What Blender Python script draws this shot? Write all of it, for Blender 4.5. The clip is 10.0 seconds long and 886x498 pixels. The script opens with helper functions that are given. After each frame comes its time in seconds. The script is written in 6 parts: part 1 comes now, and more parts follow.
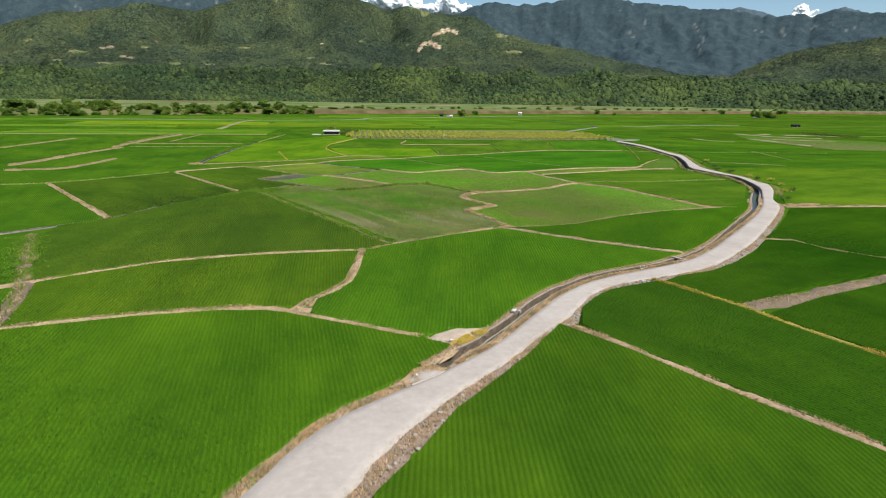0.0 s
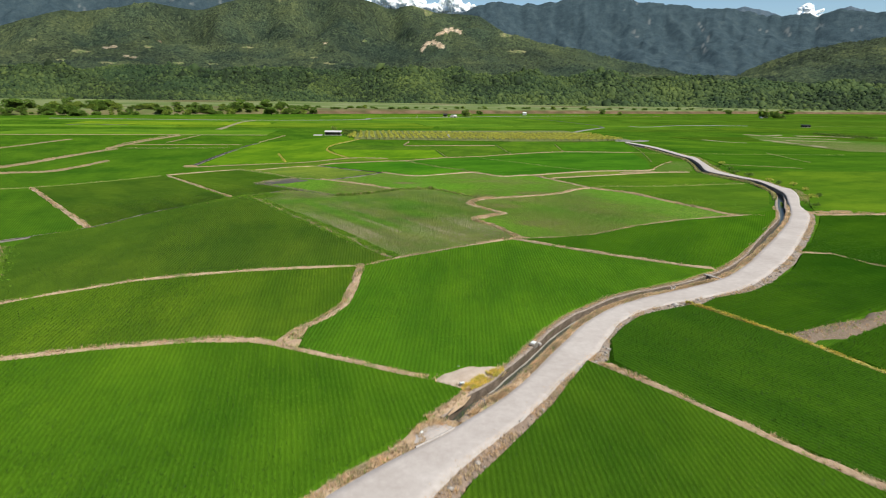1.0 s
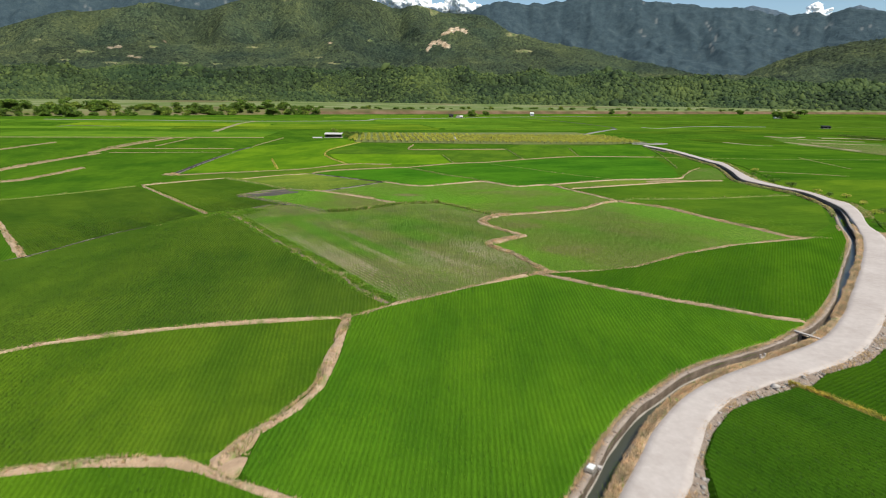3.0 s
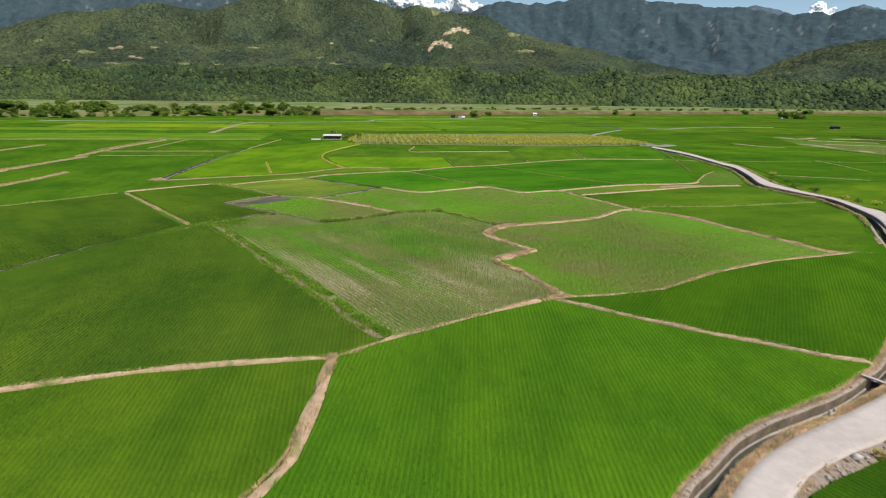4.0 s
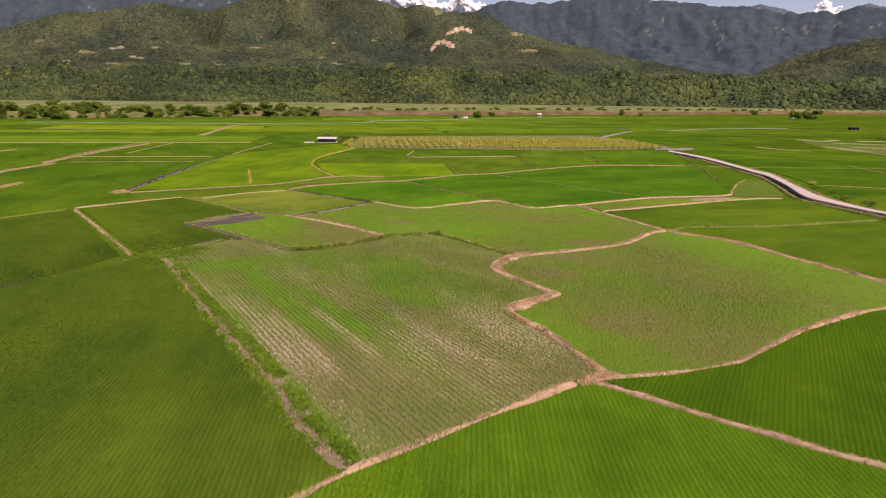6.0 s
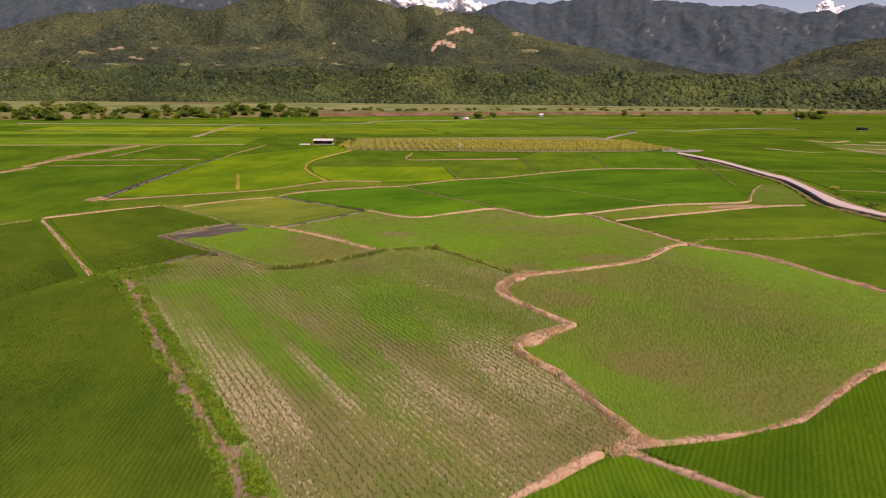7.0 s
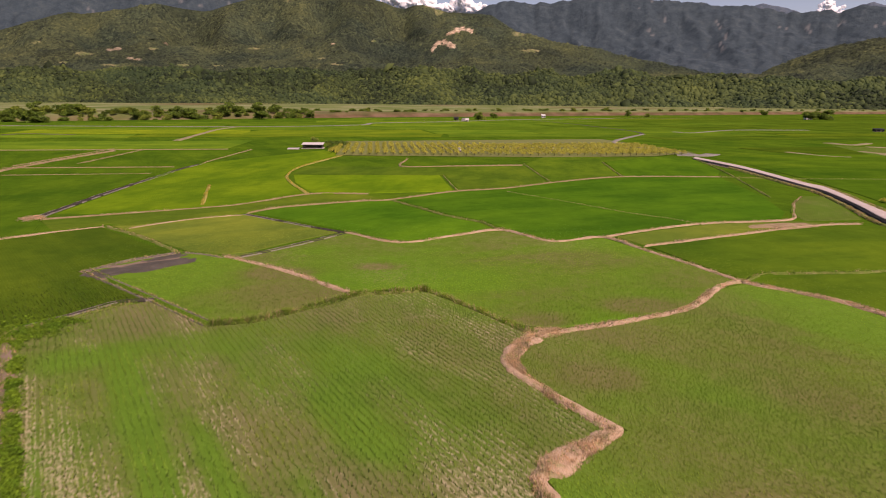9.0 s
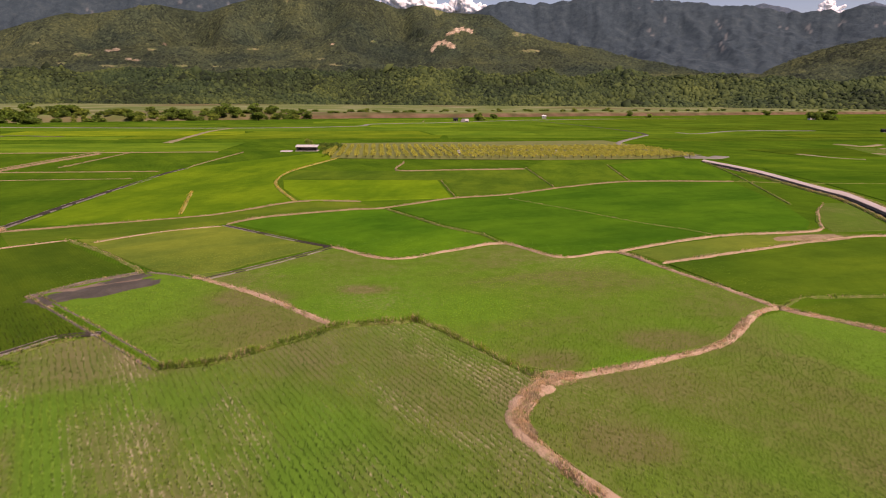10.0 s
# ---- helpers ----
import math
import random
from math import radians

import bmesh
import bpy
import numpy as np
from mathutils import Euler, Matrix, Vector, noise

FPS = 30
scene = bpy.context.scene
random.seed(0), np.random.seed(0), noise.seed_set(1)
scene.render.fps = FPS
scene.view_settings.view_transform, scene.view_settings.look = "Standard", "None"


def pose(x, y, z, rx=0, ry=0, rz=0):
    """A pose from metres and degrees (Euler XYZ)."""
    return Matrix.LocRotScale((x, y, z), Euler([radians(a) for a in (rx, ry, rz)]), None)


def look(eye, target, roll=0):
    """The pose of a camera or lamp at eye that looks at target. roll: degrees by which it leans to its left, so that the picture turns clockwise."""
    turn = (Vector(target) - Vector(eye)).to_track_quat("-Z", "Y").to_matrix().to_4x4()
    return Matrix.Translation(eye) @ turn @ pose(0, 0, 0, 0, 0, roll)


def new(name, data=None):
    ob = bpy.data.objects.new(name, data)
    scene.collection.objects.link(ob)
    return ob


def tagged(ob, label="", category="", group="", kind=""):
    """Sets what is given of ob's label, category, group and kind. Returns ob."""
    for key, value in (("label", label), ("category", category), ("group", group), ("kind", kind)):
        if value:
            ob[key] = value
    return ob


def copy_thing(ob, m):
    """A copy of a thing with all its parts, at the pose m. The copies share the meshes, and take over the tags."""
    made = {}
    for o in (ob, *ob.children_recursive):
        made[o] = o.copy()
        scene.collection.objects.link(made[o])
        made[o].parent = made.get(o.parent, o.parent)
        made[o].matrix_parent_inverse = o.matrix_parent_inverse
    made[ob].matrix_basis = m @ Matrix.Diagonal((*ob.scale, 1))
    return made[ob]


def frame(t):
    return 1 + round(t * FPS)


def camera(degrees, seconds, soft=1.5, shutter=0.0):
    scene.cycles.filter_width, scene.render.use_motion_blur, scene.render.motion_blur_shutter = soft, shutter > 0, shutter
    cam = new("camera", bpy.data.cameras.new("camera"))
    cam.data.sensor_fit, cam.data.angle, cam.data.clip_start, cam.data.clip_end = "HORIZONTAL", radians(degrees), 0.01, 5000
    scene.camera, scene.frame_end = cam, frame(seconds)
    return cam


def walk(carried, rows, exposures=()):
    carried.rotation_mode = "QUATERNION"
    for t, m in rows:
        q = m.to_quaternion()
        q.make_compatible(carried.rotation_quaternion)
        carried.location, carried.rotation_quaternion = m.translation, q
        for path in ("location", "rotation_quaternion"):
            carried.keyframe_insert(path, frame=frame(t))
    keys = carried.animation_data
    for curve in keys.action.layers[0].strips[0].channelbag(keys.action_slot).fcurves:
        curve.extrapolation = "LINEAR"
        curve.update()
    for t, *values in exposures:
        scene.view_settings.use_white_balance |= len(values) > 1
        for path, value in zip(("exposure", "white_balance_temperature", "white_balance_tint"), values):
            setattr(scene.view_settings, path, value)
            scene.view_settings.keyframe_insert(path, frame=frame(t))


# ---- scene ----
# ---- camera and its walk ----
cam = camera(72.0, 10.0, soft=1.1, shutter=0.5)
PATH = [
    (0, (-0.660, 4.233, 17.244), (0.162, 23.631, 12.442), 0.82),
    (0.5, (-0.781, 7.449, 17.290), (-0.011, 26.847, 12.481), 0.85),
    (1, (-0.795, 11.001, 17.299), (-0.076, 30.400, 12.488), 0.83),
    (1.5, (-0.720, 14.716, 17.308), (-0.054, 34.118, 12.499), 0.82),
    (2, (-0.804, 18.332, 17.419), (-0.178, 37.734, 12.605), 0.81),
    (2.5, (-0.761, 22.105, 17.467), (-0.174, 41.508, 12.650), 0.82),
    (4, (-0.512, 33.442, 17.566), (-0.025, 52.849, 12.756), 0.73),
    (4.5, (-0.340, 37.388, 17.617), (0.121, 56.795, 12.808), 0.73),
    (5, (-0.110, 41.408, 17.679), (0.326, 60.816, 12.868), 0.71),
    (5.5, (0.119, 45.467, 17.727), (0.532, 64.875, 12.914), 0.70),
    (7, (0.755, 57.299, 17.749), (1.120, 76.711, 12.947), 0.58),
    (7.5, (1.060, 61.326, 17.732), (1.410, 80.739, 12.933), 0.57),
    (8, (1.332, 65.214, 17.747), (1.678, 84.629, 12.957), 0.55),
    (8.5, (1.606, 69.198, 17.781), (1.947, 88.613, 12.995), 0.53),
    (9, (1.875, 73.222, 17.821), (2.220, 92.638, 13.035), 0.48),
    (9.5, (2.167, 77.130, 17.832), (2.509, 96.549, 13.057), 0.45),
    (10, (2.473, 81.118, 17.864), (2.815, 100.537, 13.092), 0.40),
]
walk(cam, [(t, look(eye, target, roll)) for t, eye, target, roll in PATH], exposures=((0, 0.44, 6500, 4), (3.8, 0.44, 6600, 7), (4.5, 0.45, 6750, 13), (5.0, 0.46, 7100, 23), (5.5, 0.45, 7450, 31), (6.8, 0.28, 8050, 42), (10, 0.20, 7950, 40)))

# ---- world and sun ----
SUN_DIR = Vector((0.34, -0.42, 0.84)).normalized()
world = bpy.data.worlds.new("world")
scene.world = world
world.use_nodes = True
wn = world.node_tree.nodes
sky = wn.new("ShaderNodeTexSky")
sky.sky_type = "NISHITA"
sky.sun_disc = False
sky.sun_elevation = math.asin(SUN_DIR.z)
sky.sun_rotation = math.atan2(SUN_DIR.x, SUN_DIR.y)
sky.air_density, sky.dust_density, sky.ozone_density = 1.0, 0.15, 3.0
world.node_tree.links.new(sky.outputs[0], wn["Background"].inputs[0])
wn["Background"].inputs[1].default_value = 0.085
sun = new("sun", bpy.data.lights.new("sun", "SUN"))
sun.data.energy, sun.data.angle, sun.data.color = 3.85, radians(0.55), (1.0, 0.96, 0.88)
sun.matrix_world = look(SUN_DIR * 100, (0, 0, 0))

# ---- small tools ----
from mathutils import geometry

U = 1.2  # metres to one unit of the plan


def plan(*pts):
    return [(x * U, y * U) for x, y in pts]


def smooth(pts, step=1.0):
    """A gentle curve through the points of a plan line, at about even steps."""
    p = np.array(pts, float)
    if len(p) > 2:
        q = np.vstack([2 * p[0] - p[1], p, 2 * p[-1] - p[-2]])
        out = []
        for i in range(1, len(q) - 2):
            n = max(2, int(np.linalg.norm(q[i + 1] - q[i]) / step))
            t = np.linspace(0, 1, n, endpoint=False)[:, None]
            a, b, c, d = q[i - 1], q[i], q[i + 1], q[i + 2]
            out.append(0.5 * (2 * b + (c - a) * t + (2 * a - 5 * b + 4 * c - d) * t**2 + (3 * b - a - 3 * c + d) * t**3))
        p = np.vstack(out + [p[-1:]])
    seg = np.linalg.norm(np.diff(p, axis=0), axis=1)
    s = np.r_[0, np.cumsum(seg)]
    n = max(2, int(s[-1] / step) + 1)
    at = np.linspace(0, s[-1], n)
    return np.stack([np.interp(at, s, p[:, 0]), np.interp(at, s, p[:, 1])], 1)


def sides(p):
    """Unit normals to the left of a line."""
    d = np.gradient(p, axis=0)
    d /= np.linalg.norm(d, axis=1)[:, None] + 1e-9
    return np.stack([-d[:, 1], d[:, 0]], 1)


def mesh(name, verts, faces, mats, index=None, uv=None, smooth_shade=False):
    """A mesh from arrays; faces is an (n, 3) or (n, 4) array or a list of them."""
    me = bpy.data.meshes.new(name)
    groups = faces if isinstance(faces, list) else [faces]
    groups = [np.asarray(g, np.int32) for g in groups if len(g)]
    loops = np.concatenate([g.ravel() for g in groups])
    sizes = np.concatenate([np.full(len(g), g.shape[1], np.int32) for g in groups])
    me.vertices.add(len(verts))
    me.vertices.foreach_set("co", np.asarray(verts, np.float32).ravel())
    me.loops.add(len(loops))
    me.loops.foreach_set("vertex_index", loops)
    me.polygons.add(len(sizes))
    me.polygons.foreach_set("loop_start", np.r_[0, np.cumsum(sizes)[:-1]].astype(np.int32))
    me.polygons.foreach_set("loop_total", sizes)
    if index is not None:
        me.polygons.foreach_set("material_index", np.asarray(index, np.int32))
    if smooth_shade:
        me.polygons.foreach_set("use_smooth", np.ones(len(sizes), bool))
    if uv is not None:
        lay = me.uv_layers.new(name="UVMap")
        lay.data.foreach_set("uv", np.asarray(uv, np.float32)[loops].ravel())
    for m in mats if isinstance(mats, (list, tuple)) else [mats]:
        me.materials.append(m)
    me.update(calc_edges=True)
    me.validate()
    return me


def part(name, me, parent, label=""):
    ob = new(name, me)
    ob.parent = parent
    return tagged(ob, label)


def from_bm(name, bm, mat):
    me = bpy.data.meshes.new(name)
    bm.normal_update()
    bm.to_mesh(me)
    bm.free()
    for m in mat if isinstance(mat, (list, tuple)) else [mat]:
        me.materials.append(m)
    return me


def grid_faces(rows, cols):
    i = np.arange(rows - 1)[:, None] * cols + np.arange(cols - 1)[None]
    return np.stack([i, i + 1, i + cols + 1, i + cols], -1).reshape(-1, 4)


def vnoise(p, scale, seed=0):
    """Smooth value noise of 2D points, 0 to 1."""
    q = np.asarray(p, float) / scale + seed * 17.31
    i = np.floor(q).astype(np.int64)
    f = q - i
    f = f * f * (3 - 2 * f)

    def h(a, b):
        v = np.sin(a * 127.1 + b * 311.7 + seed * 74.7) * 43758.5453
        return v - np.floor(v)

    a, b = i[..., 0], i[..., 1]
    top = h(a, b) * (1 - f[..., 0]) + h(a + 1, b) * f[..., 0]
    low = h(a, b + 1) * (1 - f[..., 0]) + h(a + 1, b + 1) * f[..., 0]
    return top * (1 - f[..., 1]) + low * f[..., 1]


def fbm(p, scale, seed=0, octaves=4):
    return sum(vnoise(p, scale / 2**k, seed + k) * 0.5**k for k in range(octaves)) / (2 - 0.5 ** (octaves - 1))


def inside(pts, poly):
    x, y = pts[:, 0], pts[:, 1]
    hit = np.zeros(len(pts), bool)
    far = np.full(len(pts), 1e9)
    for (x0, y0), (x1, y1) in zip(poly, np.roll(poly, -1, 0)):
        cross = (y0 > y) != (y1 > y)
        hit ^= cross & (x < (x1 - x0) * (y - y0) / (y1 - y0 + 1e-12) + x0)
        dx, dy = x1 - x0, y1 - y0
        t = np.clip(((x - x0) * dx + (y - y0) * dy) / (dx * dx + dy * dy + 1e-9), 0, 1)
        far = np.minimum(far, np.hypot(x - x0 - t * dx, y - y0 - t * dy))
    return hit, far


def shrink(poly, d):
    """The polygon drawn in by d on all sides."""
    p = np.array(poly, float)
    area = np.sum(p[:, 0] * np.roll(p[:, 1], -1) - np.roll(p[:, 0], -1) * p[:, 1])
    p = p if area > 0 else p[::-1]
    e = np.roll(p, -1, 0) - p
    e /= np.linalg.norm(e, axis=1)[:, None] + 1e-9
    n = np.stack([-e[:, 1], e[:, 0]], 1)
    m = n + np.roll(n, 1, 0)
    m /= np.maximum((m * m).sum(1)[:, None] / 2, 0.35)
    return p + m * d


def fill(loops, extra=()):
    """Triangles that fill the first loop but for the holes in the rest, through the extra points: points and faces."""
    pts, edges = [Vector(p) for p in extra], []
    for lp in loops:
        k = len(pts)
        pts += [Vector(p) for p in lp]
        edges += [(k + j, k + (j + 1) % len(lp)) for j in range(len(lp))]
    out = geometry.delaunay_2d_cdt(pts, edges, [], 0, 1e-5)
    v = np.array([tuple(p) for p in out[0]])
    f = np.array([tuple(t) for t in out[2] if len(t) == 3])
    mid = v[f].mean(1)
    keep = inside(mid, np.array(loops[0], float))[0]
    for lp in loops[1:]:
        keep &= ~inside(mid, np.array(lp, float))[0]
    f = f[keep]
    a, b_, c = v[f[:, 0]], v[f[:, 1]], v[f[:, 2]]
    flip = (b_[:, 0] - a[:, 0]) * (c[:, 1] - a[:, 1]) - (b_[:, 1] - a[:, 1]) * (c[:, 0] - a[:, 0]) < 0
    f[flip] = f[flip][:, ::-1]
    return v, f


def blades(roots, heights, spread, width, count, rng, z=0.0, across=None, squeeze=1.0):
    """Grass or rice: count blades from each root, as thin triangles that lean outwards, less so across the rows."""
    n = len(roots)
    a = rng.uniform(0, 2 * math.pi, (n, count))
    lean = rng.uniform(0.35, 1.0, (n, count)) * spread
    hh = heights[:, None] * rng.uniform(0.75, 1.1, (n, count))
    ca, sa = np.cos(a), np.sin(a)
    w = width * rng.uniform(0.7, 1.3, (n, count))
    x, y = roots[:, 0, None], roots[:, 1, None]
    z0 = (roots[:, 2, None] if roots.shape[1] > 2 else z) + np.zeros((n, count))
    v = np.empty((n, count, 3, 3))
    v[..., 0, :] = np.stack([x + ca * lean * 0.15 - sa * w, y + sa * lean * 0.15 + ca * w, z0], -1)
    v[..., 1, :] = np.stack([x + ca * lean * 0.15 + sa * w, y + sa * lean * 0.15 - ca * w, z0], -1)
    tx, ty = ca * lean, sa * lean
    if across is not None:
        k = (tx * across[0] + ty * across[1]) * (1 - squeeze)
        tx, ty = tx - across[0] * k, ty - across[1] * k
    v[..., 2, :] = np.stack([x + tx, y + ty, z0 + hh], -1)
    verts = v.reshape(-1, 3)
    return verts, np.arange(len(verts)).reshape(-1, 3)


# ---- materials ----
def material(name, rough=0.8, spec=0.3):
    m = bpy.data.materials.new(name)
    m.use_nodes = True
    b = m.node_tree.nodes["Principled BSDF"]
    b.inputs["Roughness"].default_value = rough
    b.inputs["Specular IOR Level"].default_value = spec
    return m, m.node_tree, b


def node(tree, kind, **values):
    n = tree.nodes.new(kind)
    for key, v in values.items():
        n.inputs[key.replace("_", " ")].default_value = v
    return n


def ramp(tree, fac, *stops):
    n = tree.nodes.new("ShaderNodeValToRGB")
    el = n.color_ramp.elements
    while len(el) < len(stops):
        el.new(0.5)
    for e, (p, c) in zip(el, stops):
        e.position, e.color = p, (*c, 1) if len(c) == 3 else c
    tree.links.new(fac, n.inputs[0])
    return n.outputs[0]


def mix(tree, fac, a, b, blend="MIX"):
    n = tree.nodes.new("ShaderNodeMix")
    n.data_type, n.blend_type = "RGBA", blend
    for sock, v in ((n.inputs[0], fac), (n.inputs[6], a), (n.inputs[7], b)):
        if isinstance(v, (int, float)):
            sock.default_value = v
        elif isinstance(v, tuple):
            sock.default_value = (*v, 1)
        else:
            tree.links.new(v, sock)
    return n.outputs[2]


def noise_tex(tree, coord, scale, detail=4, rough=0.55):
    n = node(tree, "ShaderNodeTexNoise", Scale=scale, Detail=detail, Roughness=rough)
    tree.links.new(coord, n.inputs["Vector"])
    return n.outputs["Fac"]


def bump(tree, b, height, strength, distance):
    n = node(tree, "ShaderNodeBump", Strength=strength, Distance=distance)
    tree.links.new(height, n.inputs["Height"])
    tree.links.new(n.outputs[0], b.inputs["Normal"])


def earthy(name, dark, mid, light, scale, rough=0.9, bumps=0.05, fine=9.0):
    """A surface of three tones, mottled at two sizes."""
    m, t, b = material(name, rough, 0.2)
    co = t.nodes.new("ShaderNodeTexCoord").outputs["Object"]
    big, small = noise_tex(t, co, scale, 5), noise_tex(t, co, scale * fine, 4, 0.7)
    c = ramp(t, big, (0.3, dark), (0.5, mid), (0.7, light))
    c = mix(t, 0.55, c, ramp(t, small, (0.3, dark), (0.55, mid), (0.75, light)))
    t.links.new(c, b.inputs["Base Color"])
    bump(t, b, small, 0.6, bumps)
    return m


def growth(t, uv, c, low, high, wide=0.16, long=0.045):
    """Patches of thinner and stronger growth, drawn out along the rows."""
    mp = t.nodes.new("ShaderNodeMapping")
    mp.inputs["Scale"].default_value = (wide, long, 1)
    t.links.new(uv, mp.inputs["Vector"])
    n = noise_tex(t, mp.outputs[0], 1.0, 5, 0.62)
    return mix(t, ramp(t, n, (0.42, (0, 0, 0)), (0.57, (1, 1, 1))), mix(t, 1.0, c, low, "MULTIPLY"), mix(t, 1.0, c, high, "MULTIPLY"))


def scaled(t, v, k):
    n = node(t, "ShaderNodeMath")
    n.operation = "MULTIPLY"
    t.links.new(v, n.inputs[0])
    n.inputs[1].default_value = k
    return n.outputs[0]


def rice_sheet(name, rows=1.0, step=0.30, patches=((0.86, 0.9, 0.9), (1.15, 1.1, 1.0))):
    """Standing rice seen as a sheet: rows along the sheet's own u, tone from the object's colour, with uneven growth."""
    m, t, b = material(name, 0.9, 0.0)
    info = t.nodes.new("ShaderNodeObjectInfo")
    tc = t.nodes.new("ShaderNodeTexCoord")
    big = noise_tex(t, tc.outputs["Object"], 0.05, 4)
    mid = noise_tex(t, tc.outputs["Object"], 0.5, 4, 0.65)
    fine = noise_tex(t, tc.outputs["Object"], 6.0, 3, 0.7)
    c = mix(t, ramp(t, big, (0.3, (0, 0, 0)), (0.7, (1, 1, 1))), mix(t, 1.0, info.outputs["Color"], (0.74, 0.82, 0.8), "MULTIPLY"), mix(t, 1.0, info.outputs["Color"], (1.45, 1.22, 1.1), "MULTIPLY"))
    c = mix(t, ramp(t, mid, (0.35, (0, 0, 0)), (0.7, (1, 1, 1))), mix(t, 1.0, c, (0.82, 0.84, 0.84), "MULTIPLY"), c)
    c = growth(t, tc.outputs["UV"], c, *patches)
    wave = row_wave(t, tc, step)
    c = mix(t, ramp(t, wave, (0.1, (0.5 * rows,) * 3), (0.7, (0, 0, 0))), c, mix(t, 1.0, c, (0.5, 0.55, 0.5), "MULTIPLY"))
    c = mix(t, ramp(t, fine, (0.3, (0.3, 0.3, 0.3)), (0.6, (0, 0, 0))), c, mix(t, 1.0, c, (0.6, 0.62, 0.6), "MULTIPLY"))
    t.links.new(c, b.inputs["Base Color"])
    bump(t, b, wave, 0.35, 0.06)
    return m


def row_wave(t, tc, step):
    """Rows: 1 in the middle of a row, 0 between two."""
    wave = node(t, "ShaderNodeTexWave", Scale=0.314159 / step, Distortion=0.5, Detail=1.0)
    wave.bands_direction = "X"
    t.links.new(tc.outputs["UV"], wave.inputs["Vector"])
    return wave.outputs["Fac"]


def mask(t, key):
    n = t.nodes.new("ShaderNodeAttribute")
    n.attribute_name = key
    return n.outputs["Fac"]


def plus(t, a, b):
    n = node(t, "ShaderNodeMath")
    n.operation = "ADD"
    t.links.new(a, n.inputs[0])
    t.links.new(b, n.inputs[1])
    return n.outputs[0]


def thin_sheet(name, soil, straw, step=0.42, most=0.72):
    """Ground under thin rice: soil and green by how lush it grows, dead straw in the rows."""
    m, t, b = material(name, 0.95, 0.0)
    info = t.nodes.new("ShaderNodeObjectInfo")
    tc = t.nodes.new("ShaderNodeTexCoord")
    fine = noise_tex(t, tc.outputs["Object"], 5.0, 4, 0.7)
    mid = noise_tex(t, tc.outputs["Object"], 0.7, 4, 0.65)
    wave = row_wave(t, tc, step)
    lush, dead = mask(t, "lush"), mask(t, "straw")
    c = mix(t, lush, mix(t, 1.0, info.outputs["Color"], (0.98, 0.84, 1.0), "MULTIPLY"), mix(t, 1.0, info.outputs["Color"], (0.86, 1.16, 0.75), "MULTIPLY"))
    c = mix(t, ramp(t, mid, (0.35, (0, 0, 0)), (0.7, (1, 1, 1))), mix(t, 1.0, c, (0.78, 0.8, 0.8), "MULTIPLY"), c)
    bare = plus(t, scaled(t, plus(t, fine, mid), 0.5), scaled(t, lush, -0.34))
    c = mix(t, ramp(t, bare, (0.28, (0, 0, 0)), (0.60, (most, most, most))), c, soil)
    c = mix(t, ramp(t, wave, (0.05, (0.12, 0.12, 0.12)), (0.6, (0, 0, 0))), c, mix(t, 1.0, c, (0.5, 0.52, 0.5), "MULTIPLY"))
    mp = t.nodes.new("ShaderNodeMapping")
    mp.inputs["Scale"].default_value = (4.5, 1.5, 1)
    t.links.new(tc.outputs["UV"], mp.inputs["Vector"])
    mp2 = t.nodes.new("ShaderNodeMapping")
    mp2.inputs["Scale"].default_value = (8.0, 2.6, 1)
    t.links.new(tc.outputs["UV"], mp2.inputs["Vector"])
    speck = noise_tex(t, mp2.outputs[0], 1.0, 3, 0.6)
    streak = plus(t, scaled(t, plus(t, noise_tex(t, mp.outputs[0], 1.0, 5, 0.75), scaled(t, fine, 0.8)), 0.62), scaled(t, plus(t, dead, scaled(t, wave, 0.6)), 0.44))
    c = mix(t, ramp(t, streak, (0.85, (0, 0, 0)), (1.26, (0.75, 0.75, 0.75))), c, mix(t, ramp(t, speck, (0.38, (0, 0, 0)), (0.60, (1, 1, 1))), c, straw))
    t.links.new(c, b.inputs["Base Color"])
    bump(t, b, fine, 0.5, 0.05)
    return m


def soften(t, b, geo, k):
    """Leaves of a stand share much of one upward facing, so that it shades as a mass."""
    n = t.nodes.new("ShaderNodeMix")
    n.data_type = "VECTOR"
    n.inputs[0].default_value = k
    t.links.new(geo.outputs["Normal"], n.inputs[4])
    n.inputs[5].default_value = (0, 0, 1)
    v = t.nodes.new("ShaderNodeVectorMath")
    v.operation = "NORMALIZE"
    t.links.new(n.outputs[1], v.inputs[0])
    t.links.new(v.outputs[0], b.inputs["Normal"])


